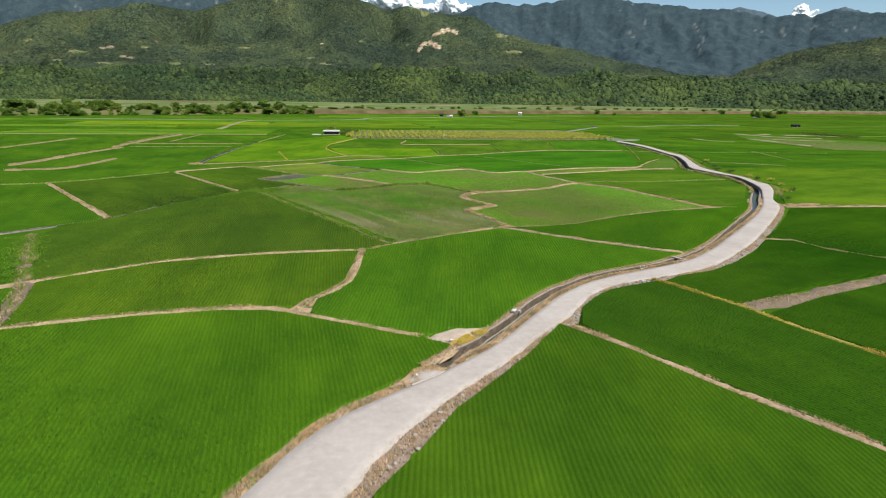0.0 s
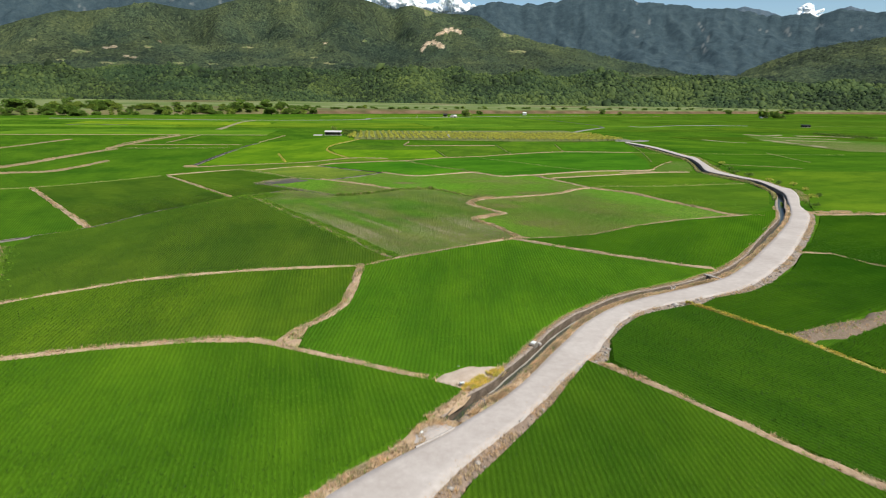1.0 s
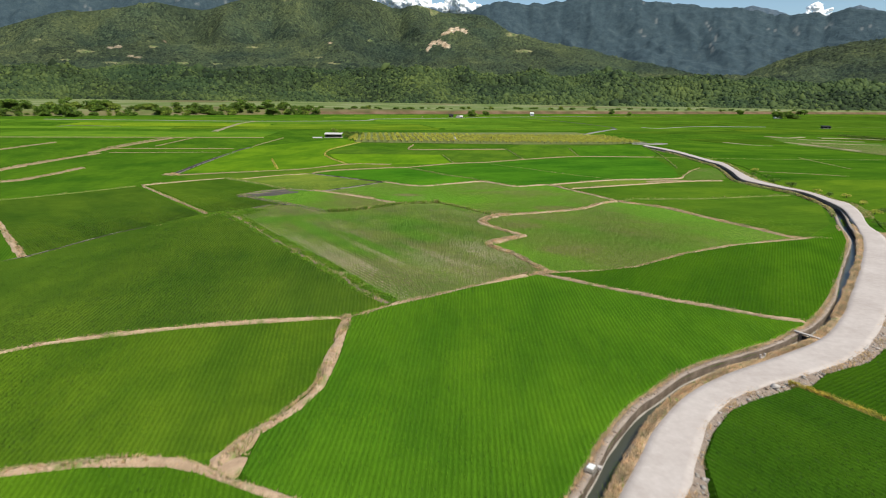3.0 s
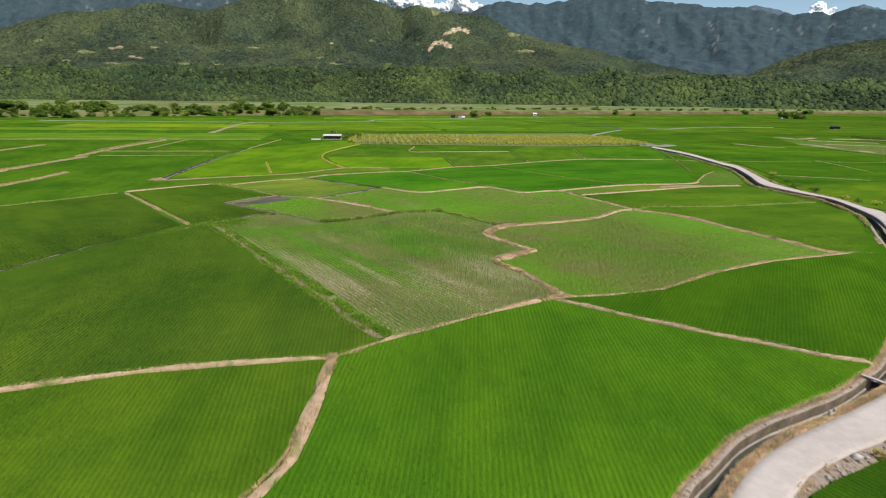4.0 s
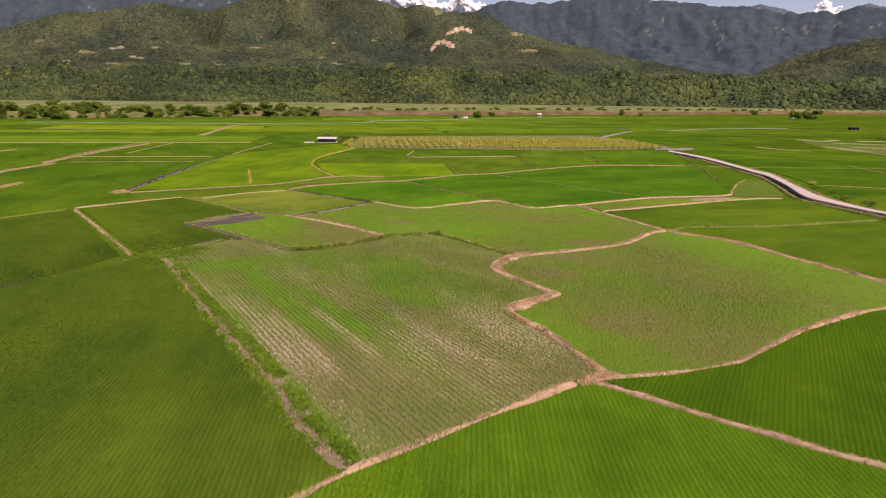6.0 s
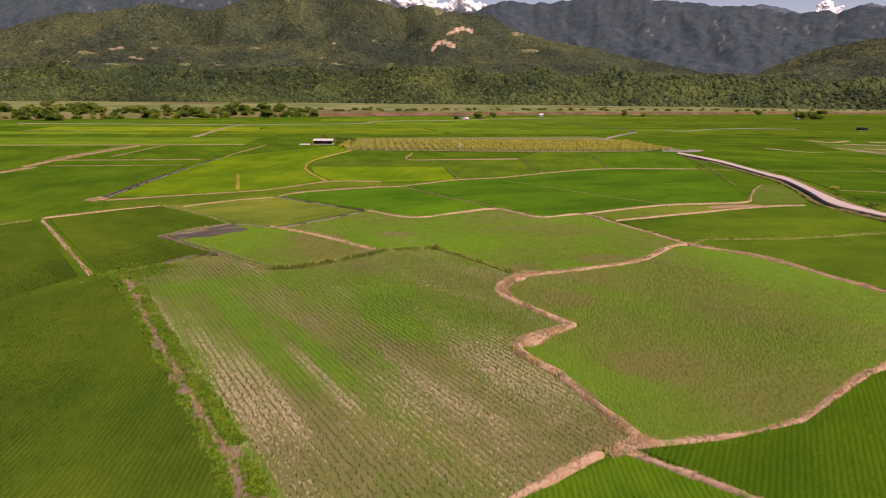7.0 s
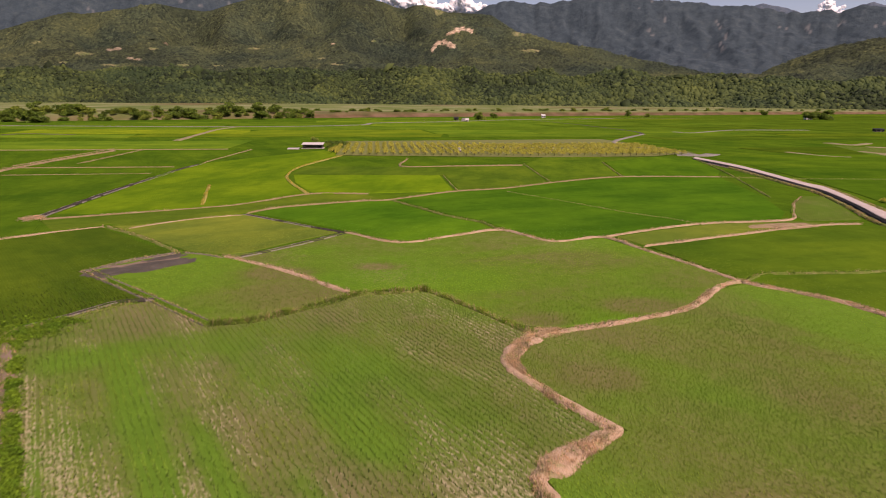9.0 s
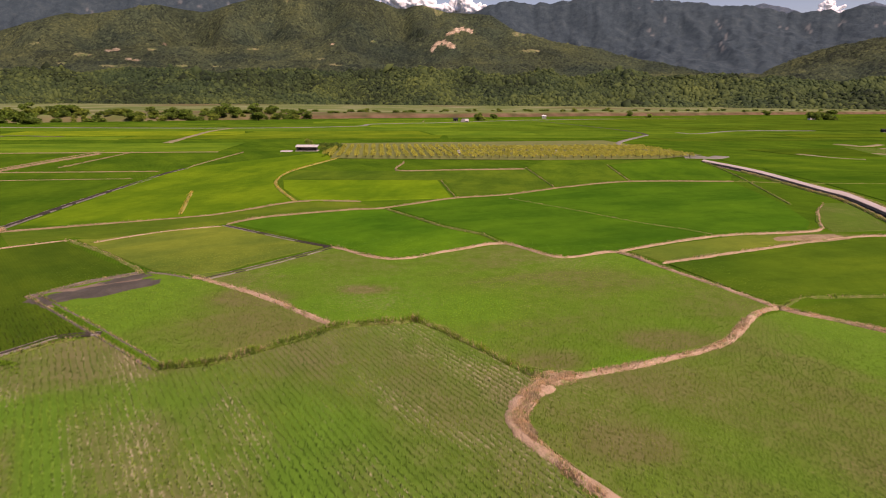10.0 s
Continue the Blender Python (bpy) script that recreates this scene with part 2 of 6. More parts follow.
def leaf(name, base, vary, rough=0.5, patch=0.12, upright=0.75, patches=None, thin_rice=False):
    """Blades that take the object's colour, with a change from tuft to tuft; in thin rice, lush or dead by its growth."""
    m, t, b = material(name, rough, 0.1)
    geo = t.nodes.new("ShaderNodeNewGeometry")
    tc = t.nodes.new("ShaderNodeTexCoord")
    info = t.nodes.new("ShaderNodeObjectInfo")
    c = mix(t, geo.outputs["Random Per Island"], tuple(x * (1 - vary) for x in base), tuple(x * (1 + vary) for x in base))
    c = mix(t, 1.0, c, info.outputs["Color"], "MULTIPLY")
    big = noise_tex(t, tc.outputs["Object"], patch, 4)
    c = mix(t, ramp(t, big, (0.35, (0, 0, 0)), (0.68, (1, 1, 1))), mix(t, 1.0, c, (0.78, 0.84, 0.8), "MULTIPLY"), mix(t, 1.0, c, (1.3, 1.13, 1.0), "MULTIPLY"))
    if patches:
        c = growth(t, tc.outputs["UV"], c, *patches)
    if thin_rice:
        c = mix(t, mask(t, "lush"), mix(t, 1.0, c, (1.0, 0.9, 1.0), "MULTIPLY"), mix(t, 1.0, c, (0.9, 1.1, 0.75), "MULTIPLY"))
        die = plus(t, mask(t, "straw"), geo.outputs["Random Per Island"])
        c = mix(t, ramp(t, scaled(t, die, 0.5), (0.70, (0, 0, 0)), (0.92, (0.9, 0.9, 0.9))), c, (0.38, 0.32, 0.18))
    t.links.new(c, b.inputs["Base Color"])
    soften(t, b, geo, upright)
    # thin leaves let light through
    thin = t.nodes.new("ShaderNodeBsdfTranslucent")
    t.links.new(c, thin.inputs[0])
    both = t.nodes.new("ShaderNodeMixShader")
    both.inputs[0].default_value = 0.3
    out = t.nodes["Material Output"]
    t.links.new(b.outputs[0], both.inputs[1])
    t.links.new(thin.outputs[0], both.inputs[2])
    t.links.new(both.outputs[0], out.inputs[0])
    return m


SOIL = earthy("soil", (0.12, 0.085, 0.06), (0.20, 0.145, 0.105), (0.29, 0.215, 0.16), 0.7)
MUD = earthy("wet_mud", (0.045, 0.040, 0.030), (0.080, 0.068, 0.050), (0.135, 0.115, 0.085), 0.45, 0.6)
BUND = earthy("bund_earth", (0.29, 0.185, 0.115), (0.44, 0.305, 0.20), (0.57, 0.42, 0.29), 1.3, 0.95)
# patches of green weeds over the dry earth of the bunds
_t = BUND.node_tree
_b = _t.nodes["Principled BSDF"]
_co = _t.nodes.new("ShaderNodeTexCoord").outputs["Object"]
_dry = _b.inputs["Base Color"].links[0].from_socket
_t.links.new(mix(_t, ramp(_t, noise_tex(_t, _co, 0.45, 5, 0.65), (0.54, (0, 0, 0)), (0.66, (0.8, 0.8, 0.8))), _dry, (0.12, 0.175, 0.03)), _b.inputs["Base Color"])
CONCRETE = earthy("road_concrete", (0.368, 0.308, 0.274), (0.450, 0.384, 0.348), (0.53, 0.464, 0.426), 0.22, 0.85, 0.006, 9)
OLD_CONCRETE = earthy("weathered_concrete", (0.10, 0.085, 0.07), (0.21, 0.18, 0.15), (0.36, 0.32, 0.28), 0.9, 0.9, 0.02)
PALE_CONCRETE = earthy("pale_concrete", (0.32, 0.275, 0.245), (0.43, 0.375, 0.34), (0.53, 0.475, 0.44), 1.5, 0.85, 0.01)
WHITE = earthy("white_paint", (0.55, 0.54, 0.52), (0.70, 0.69, 0.67), (0.80, 0.79, 0.77), 0.6, 0.7, 0.005)
SAND = earthy("pale_sandy_earth", (0.36, 0.265, 0.20), (0.47, 0.365, 0.29), (0.57, 0.465, 0.385), 1.6, 0.95)
OLD_PALE = earthy("worn_pale_concrete", (0.20, 0.17, 0.14), (0.32, 0.285, 0.25), (0.44, 0.40, 0.36), 1.1, 0.9, 0.03)
CANAL_WALL = earthy("canal_concrete", (0.17, 0.128, 0.10), (0.30, 0.238, 0.195), (0.42, 0.35, 0.30), 1.3, 0.9, 0.03)
RUBBLE = earthy("rubble_stone", (0.15, 0.105, 0.08), (0.28, 0.21, 0.165), (0.42, 0.34, 0.285), 3.0, 0.9)
WATER, _t, _b = material("ditch_water", 0.3, 0.3)
_b.inputs["Base Color"].default_value = (0.052, 0.056, 0.042, 1)
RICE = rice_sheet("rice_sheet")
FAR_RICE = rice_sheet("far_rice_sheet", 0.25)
DRY_BLADE = leaf("dry_grass_blade", (0.56, 0.41, 0.265), 0.35, 0.8, patch=1.0)
GREEN_BLADE = leaf("weed_blade", (0.17, 0.29, 0.03), 0.4, 0.6, patch=1.0)
YELLOW_BLADE = leaf("yellow_grass_blade", (0.58, 0.46, 0.09), 0.3, 0.8, patch=1.0)
STRAW = earthy("yellow_straw", (0.20, 0.19, 0.04), (0.34, 0.29, 0.07), (0.46, 0.38, 0.13), 1.0, 0.95)
STONY = earthy("canal_stonework", (0.10, 0.074, 0.054), (0.215, 0.162, 0.120), (0.36, 0.285, 0.225), 1.8, 0.9, 0.05)
BROWN_WALL = earthy("brown_wall", (0.045, 0.033, 0.024), (0.105, 0.077, 0.056), (0.22, 0.168, 0.130), 1.6, 0.85, 0.04)
# near-black for drain beds, and for shade painted on the far canal's inner faces
RECESS_DARK = earthy("recess_dark", (0.022, 0.019, 0.014), (0.045, 0.038, 0.028), (0.085, 0.070, 0.052), 1.2, 0.7, 0.03)
DITCH = earthy("ditch_concrete", (0.10, 0.085, 0.065), (0.17, 0.145, 0.115), (0.29, 0.25, 0.20), 1.6, 0.9)
BROWN = earthy("brown_earth", (0.17, 0.12, 0.06), (0.28, 0.20, 0.11), (0.42, 0.32, 0.19), 0.8, 0.95)
GRASSY = earthy("grassy_bund", (0.055, 0.12, 0.012), (0.13, 0.17, 0.03), (0.30, 0.25, 0.12), 0.9, 0.95)

# ---- lines of the plan: road, canal and bunds ----
ROAD_LEFT = plan((-42, -60), (-23, -20), (-14, 8), (-6.8, 23.4), (-6, 25.5), (-4.5, 28.2), (-2.5, 30.4), (-0.75, 31.95), (0.4, 32.95), (1.3, 33.95), (2.15, 34.85), (3.05, 35.85), (3.95, 36.95), (4.8, 38.15), (5.7, 39.6), (6.55, 41), (7.5, 42.5), (8.5, 44), (9.6, 45.8), (10.8, 47.3), (12.1, 48.8), (13.6, 50.15), (15.85, 51.75), (18.1, 53), (20.7, 54.5), (24.3, 56.8), (28.2, 60.7), (32.3, 65.7), (38.2, 73.1), (44.6, 81.6), (49.5, 89.2), (53.6, 96.8), (57.5, 104.9), (60.3, 115.4), (60.8, 119.9), (60, 123.3), (59, 129.4), (58.9, 135.3), (63.6, 148.9), (67.2, 161.8), (67.7, 168.6), (70, 193.9), (69.7, 210), (69.6, 220.4))
ROAD_RIGHT = plan((-38, -61), (-19.4, -21), (-10.6, 8), (-3.1, 23.2), (-1.9, 26), (-0.3, 28.4), (1.1, 30.7), (3.1, 33), (5.3, 35.9), (7.2, 38.8), (9.4, 41.5), (10.5, 43.3), (11.7, 45.5), (13.1, 47.3), (14.9, 49), (17.6, 50.5), (20.7, 51.9), (23.8, 53.5), (26.9, 56), (30.8, 60.1), (34.4, 64.2), (39.7, 71.1), (46.4, 80.3), (50.5, 86.7), (53.2, 92.9), (58.1, 101.2), (61.5, 108.7), (61.3, 111.1), (62.4, 118.9), (61.7, 125.9), (62.1, 135.5), (65.6, 149.1), (70.6, 166.6), (70.5, 173.2), (73, 199.3), (72.2, 215.4), (72.2, 225.2))
CANAL = plan((0.75, 34.35), (1.30, 35.40), (1.95, 36.45), (3.35, 37.88), (3.99, 38.85), (4.68, 39.91), (5.83, 41.53), (6.84, 43.21), (7.89, 44.93), (8.89, 46.32), (10.24, 48.04), (11.75, 49.46), (13.22, 50.89), (15.04, 52.24), (17.28, 53.47), (19.71, 54.72), (22.64, 56.63), (26.36, 59.58), (29.49, 62.96), (32.38, 66.50), (34.4, 69.4), (39.5, 76.1), (45.7, 84.4), (50.2, 92.7), (57, 105), (59.8, 115.5), (60.3, 119.9), (59.5, 123.2), (58.5, 129.3), (58.4, 135.4), (63.1, 149.1), (66.7, 161.9), (67.2, 168.6), (69.5, 193.9), (69.2, 210))


def ground_sheet():
    """One sheet to the horizon, with the canal's trench cut along it."""
    mid = smooth(CANAL, 0.8)
    n = sides(mid)
    half = np.interp(mid[:, 1], (43, 50), (0.40, 0.50))[:, None]
    left, right = mid + n * half, mid - n * half
    R = 4700.0
    v, f = fill([[(-R, -R), (R, -R), (R, R), (-R, R)], list(map(tuple, left)) + list(map(tuple, right[::-1]))])
    uv = np.stack([v[:, 0] * 0.9 + v[:, 1] * 0.4, v[:, 1]], 1)
    me = mesh("ground", np.c_[v, np.zeros(len(v))], f, RICE, uv=uv)
    ob = tagged(new("ground", me), "flat green valley floor of distant rice paddies", "ground", kind="structure")
    ob.color = (0.062, 0.145, 0.012, 1)
    # canal: bottom, water and two weathered walls that stand a little proud of the fields
    k = len(mid)
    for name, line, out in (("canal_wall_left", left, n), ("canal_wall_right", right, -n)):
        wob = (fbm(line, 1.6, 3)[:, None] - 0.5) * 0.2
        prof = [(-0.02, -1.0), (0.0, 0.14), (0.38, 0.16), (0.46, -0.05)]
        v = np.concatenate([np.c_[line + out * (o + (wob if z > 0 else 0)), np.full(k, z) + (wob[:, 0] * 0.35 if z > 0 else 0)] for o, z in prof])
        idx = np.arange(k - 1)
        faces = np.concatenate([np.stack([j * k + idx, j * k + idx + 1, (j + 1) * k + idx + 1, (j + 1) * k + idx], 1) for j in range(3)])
        # inner faces: past y 104 near-black paints their shade, nearer ones dark brown
        wall = tagged(new(name, mesh(name, v, faces, [CANAL_WALL, RECESS_DARK, STONY, BROWN_WALL], np.r_[np.where(line[:-1, 1] > 104, 1, 3), np.zeros(k - 1, int), np.full(k - 1, 2)])), "weathered grey concrete wall along an irrigation canal", "canal wall", kind="structure")
    v = np.concatenate([np.c_[left + n * 0.05, np.full(k, -0.66)], np.c_[right - n * 0.05, np.full(k, -0.66)]])
    idx = np.arange(k - 1)
    faces = np.stack([idx, idx + 1, k + idx + 1, k + idx], 1)
    tagged(new("canal_bed", mesh("canal_bed", v, faces, MUD)), "muddy bed of an irrigation canal", "canal bed", kind="structure")
    v[:, 2] = -0.52
    tagged(new("canal_water", mesh("canal_water", v, faces, WATER)), "shallow dark water in the canal", "water", kind="structure")
    # a worn step at the foot of the near wall
    q = (mid[:, 1] > 45) & (mid[:, 1] < 72)
    a, m, c = left[q], n[q], int(q.sum())
    wob = (vnoise(a, 0.9, 8) * 0.12)[:, None]
    rows = [np.c_[a + m * 0.02, np.full(c, -0.44)], np.c_[a - m * (0.02 + wob * 0.7), np.full(c, -0.46)], np.c_[a - m * (0.03 + wob * 0.7), np.full(c, -0.7)]]
    tagged(new("canal_step", mesh("canal_step", np.concatenate(rows), grid_faces(3, c), OLD_PALE)), "worn pale step at the foot of the canal wall", "canal step", kind="structure")


def road():
    """A raised concrete lane between its two edges, with a chipped pale kerb line and a sloping shoulder."""
    nn = 260
    lf, rt = smooth(ROAD_LEFT, 0.7), smooth(ROAD_RIGHT, 0.7)

    def even(p):
        s = np.r_[0, np.cumsum(np.linalg.norm(np.diff(p, axis=0), axis=1))]
        at = np.linspace(0, s[-1], nn)
        return np.stack([np.interp(at, s, p[:, 0]), np.interp(at, s, p[:, 1])], 1)

    lf, rt = even(lf), even(rt)
    rt = rt + (lf - rt) * np.interp(rt[:, 1], (108, 135), (0, 0.16))[:, None]
    wl = (fbm(lf, 1.6, 5) - 0.5)[:, None] * np.interp(lf[:, 1], (100, 130), (0.22, 0.6))[:, None]
    n = (lf - rt) / np.linalg.norm(lf - rt, axis=1)[:, None]
    top = np.interp(lf[:, 1], (108, 122, 250, 266), (0.30, 0.55, 0.55, 0.35))
    foot = np.interp(lf[:, 1], (108, 120), (0.35, 0.04))[:, None]
    rows = [np.c_[lf + n * foot, np.interp(lf[:, 1], (108, 120), (-0.02, -0.3))], np.c_[lf + n * wl * 0.5, top - 0.03]]
    for k in range(1, 6):
        rows.append(np.c_[lf + (rt - lf) * k / 6, top])
    rows += [np.c_[rt - n * wl[::-1], top - 0.02], np.c_[rt - n * 0.06 - n * wl[::-1], np.full(nn, -0.02)]]
    v = np.concatenate(rows)
    ob = tagged(new("road", mesh("road", v, grid_faces(len(rows), nn)[:, ::-1], [CONCRETE, STONY], np.r_[lf[:-1, 1] > 116, np.zeros((len(rows) - 2) * (nn - 1), bool)])), "pale grey concrete farm lane winding through the paddies", "road", kind="structure")


ground_sheet()
road()


def bund(pts, width, height=0.22, dry=1.0, green=0.0, tall=0.22, label="tan earth bund with dry grass between paddies", seed=1, step=0.5, mat=None, blade=None):
    """A low earth bank with a rounded, uneven top, and grass that grows on it."""
    p = smooth(pts, step)
    k = len(p)
    n = sides(p)
    rng = np.random.default_rng(seed)
    along = np.r_[0, np.cumsum(np.linalg.norm(np.diff(p, axis=0), axis=1))]
    end = np.sqrt(np.clip(np.minimum(along, along[-1] - along) / 0.8, 0.0, 1))
    w = width * 0.4 * (0.45 + 1.15 * fbm(p, 2.6, seed)) * (0.35 + 0.65 * end)
    wob = (fbm(p, 3.0, seed + 3) - 0.5)[:, None] * width * 0.5
    rows = []
    for o, z in ((-1.25, -0.03), (-0.85, 0.6), (-0.35, 1.0), (0.35, 1.0), (0.85, 0.6), (1.25, -0.03)):
        jit = (vnoise(p, 0.7, seed + int(o * 9) + 20) - 0.5) * 0.35
        rows.append(np.c_[p + n * (o * w[:, None] + wob + jit[:, None] * width * (0.3 if abs(o) < 1 else 0.75)), np.clip((z * height + 0.03) * (1 + jit) * end - 0.03, -0.03, 9)])
    ob = tagged(new("earth_bund", mesh("earth_bund", np.concatenate(rows), grid_faces(6, k), mat or BUND, smooth_shade=True)), label, "bund", group="bunds between the paddies")
    length = np.linalg.norm(np.diff(p, axis=0), axis=1).sum()
    for amount, bm_, nm in ((dry, blade or DRY_BLADE, "straw_cover"), (green, GREEN_BLADE, "weed_cover")):
        c = int(length * max(width, 0.4) * (75 if nm == "straw_cover" else 60) * amount * (0.45 if p[:, 1].min() > 120 else 1.0))
        if c < 3:
            continue
        i = rng.uniform(0, k - 1.001, c)
        i0 = i.astype(int)
        f = (i - i0)[:, None]
        q = p[i0] * (1 - f) + p[i0 + 1] * f + wob[i0]
        o = rng.uniform(-1.15, 1.15, c)
        keep = vnoise(q, 1.1, seed + 9) + rng.uniform(-0.3, 0.3, c) > 0.35
        q, o, i0 = q[keep], o[keep], i0[keep]
        q = q + n[i0] * (o * w[i0])[:, None]
        z = height * np.clip(1.1 - np.abs(o) ** 2, 0.05, 1) * 0.9
        v, fc = blades(np.c_[q, z], tall * (0.5 + vnoise(q, 1.5, seed + 2)), tall * 0.8, 0.014, 5, rng)
        g = part(nm, mesh(nm, v, fc, bm_), ob)
        tagged(g, kind="stuff")
    return ob


STYLES = {"tan": (None, "tan earth bund with dry grass between paddies"), "grassy": (GRASSY, "narrow bund overgrown with green weeds"), "ditch": (DITCH, "low grey concrete ditch edge between paddies"), "yellow": (STRAW, "narrow bund of dry yellow grass between paddies"), "brown": (BROWN, "brown earth bund with dry grass between far paddies"), "drain": (RECESS_DARK, "dark open drain along the edge of a paddy"), "strip": (SOIL, "strip of bare brown earth with weeds between paddies")}
bunds = []


def plan_bund(style, width, height, dry, green, tall, *line):
    """One bund of the plan."""
    mat, label = STYLES[style]
    if min(y for x, y in line) > 95 and width < 1.1:  # far bunds are narrower and weedier
        width, green = width * 0.74, green + 0.35
        mat = BROWN if style == "tan" and min(y for x, y in line) > 130 else mat
    bunds.append(bund(plan(*line), width, height, dry, green, tall, label, len(bunds) + 1, mat=mat, blade=YELLOW_BLADE if style == "yellow" else None))


def channel(wide, *line):
    """A narrow open drain: two worn concrete edges and a dark bed between them."""
    p = smooth(plan(*line), 0.6)
    k, n = len(p), sides(p)
    prof = [(-0.16, -0.02), (-0.14, 0.17), (-0.02, 0.17), (0.0, 0.035), (0.0, 0.035), (0.02, 0.17), (0.14, 0.17), (0.16, -0.02)]
    rows = []
    for j, (o, z) in enumerate(prof):
        s = -1 if j < 4 else 1
        wob = (vnoise(p, 1.1, j + 40) - 0.5) * (0.12 if z > 0.1 else 0.03)
        rows.append(np.c_[p + n * (s * wide / 2 + o + wob)[:, None] * 1.0, z + wob * (z > 0.1) * 0.6])
    idx = np.repeat([0, 0, 1, 1, 1, 0, 0], k - 1)
    idx[vnoise(np.tile(p[:-1], (7, 1)), 2.3, 6) > 0.62] = 1
    tagged(new("drain", mesh("drain", np.concatenate(rows), grid_faces(8, k), [OLD_CONCRETE, RECESS_DARK], idx)), "narrow open drain with worn pale concrete edges between paddies", "drain")


plan_bund("tan", 0.72, 0.36, 1, 0.25, 0.2, (-39.6, 35.6), (-26.1, 39.9), (-23.6, 40.9), (-19.6, 42.2), (-15.3, 43.3), (-11.8, 43.7), (-9.7, 43.2), (-7.9, 42.2), (-5.2, 41), (-2.1, 39.3), (-0.2, 38.6))
plan_bund("tan", 1.05, 0.3, 0.9, 0.2, 0.2, (-9, 43.4), (-8.2, 45.5), (-6.9, 47.7), (-6.1, 50.2), (-5.9, 54.1), (-5.8, 60.7))
plan_bund("tan", 0.4, 0.32, 0.8, 0.6, 0.18, (-40.3, 43.2), (-29.9, 50.1), (-27.1, 52.5), (-22.6, 55.9), (-17.6, 57.9), (-12.4, 59.4), (-8.1, 60.1), (-5.9, 60.2))
plan_bund("tan", 0.7, 0.28, 0.9, 0.15, 0.2, (-5.9, 60.1), (-4.4, 61.2), (-2.9, 63), (-0.4, 64.7), (2.9, 67.2), (5.8, 69.4), (8.1, 71.2))
plan_bund("tan", 0.95, 0.24, 1.8, 0.35, 0.18, (10.1, 71.7), (9.9, 72.26), (9.3, 73.94), (9.1, 74.5), (8.8, 75.36), (7.9, 77.94), (7.6, 78.8), (7.32, 79.22), (6.48, 80.48), (6.2, 80.9), (6.1, 81.2), (5.8, 82.1), (5.7, 82.4), (5.92, 82.68), (6.58, 83.52), (6.8, 83.8), (7.22, 84.04), (8.48, 84.76), (8.9, 85), (9.14, 85.24), (9.86, 85.96), (10.1, 86.2), (9.9, 86.46), (9.3, 87.24), (9.1, 87.5), (8.86, 87.88), (8.14, 89.02), (7.9, 89.4), (7.62, 89.9), (6.78, 91.4), (6.5, 91.9), (6.4, 92.28), (6.1, 93.42), (6, 93.8), (6.38, 94.56), (7.52, 96.84), (7.9, 97.6), (8.3, 97.82), (9.5, 98.48), (9.9, 98.7))
plan_bund("tan", 0.65, 0.2, 1, 0.15, 0.17, (9.7, 71.5), (13.5, 72.1), (18.2, 73.7), (24.9, 78.7), (31.9, 82.5), (41.3, 85.8), (43.8, 85.5))
plan_bund("tan", 0.36, 0.47, 1.1, 0.2, 0.18, (9.1, 70.6), (12.3, 68), (14.5, 66.2), (17.7, 63.9), (20.1, 62.4), (23.4, 60.2), (25.3, 59.5))
plan_bund("tan", 0.8, 0.22, 1.2, 0.15, 0.2, (9.4, 98.3), (15, 100.4), (20.3, 103.1), (24.8, 108.2), (27.8, 110.1), (27.9, 109.4), (32.7, 104.7), (35.4, 97.5), (37.6, 92.4), (39.8, 86.8), (41.3, 85.8), (43.6, 85.1))
plan_bund("tan", 0.75, 0.22, 0.9, 0.25, 0.22, (-8.5, 129), (-2, 123.8), (4, 127.2), (9.5, 130.5), (14.4, 124.6), (20.5, 126.9), (23.3, 120.5), (26, 114.3), (27.7, 109.8))
plan_bund("tan", 0.6, 0.2, 0.7, 0.22, 0.25, (20.5, 126.9), (28.8, 131.8), (35.9, 135), (47.1, 137.4), (51, 142.5), (55.8, 150.6), (60.5, 156.8))
plan_bund("tan", 0.6, 0.2, 0.7, 0.22, 0.25, (23.6, 122.6), (32.6, 126.8), (42.9, 131.5), (50.4, 134.4), (55.5, 135.1))
plan_bund("grassy", 0.5, 0.2, 0.2, 1, 0.3, (27.7, 109.8), (30.8, 112.2), (33.6, 112.4), (33.7, 112.5), (41.9, 113.3), (58.2, 117.7))
channel(0.55, (-17.3, 116.8), (-14, 120.6), (-11.3, 124.1), (-8.4, 128.3))
plan_bund("ditch", 0.6, 0.15, 0.6, 0.2, 0.2, (-22.9, 119.2), (-20.6, 118.4), (-17.9, 117))
channel(0.4, (-8.4, 128.5), (-13, 131.7), (-17.5, 135.2), (-22.8, 139.3))
plan_bund("tan", 0.5, 0.2, 0.7, 0.3, 0.2, (-22.7, 138.9), (-26.8, 136.8), (-30.3, 133.8), (-33.5, 129.9))
plan_bund("tan", 0.4, 0.2, 0.7, 0.3, 0.2, (-36.5, 131.3), (-39, 129.1), (-41.4, 127.3), (-47.1, 121.7))
plan_bund("grassy", 0.7, 0.2, 0.7, 0.5, 0.2, (-36.5, 131.3), (-31.3, 127.1), (-25.5, 121.6), (-23.1, 118.9))
plan_bund("tan", 1, 0.2, 1, 0.1, 0.25, (-18.5, 118), (-13, 114.1), (-9, 110.7), (-6, 107.7), (-4.4, 106.1))
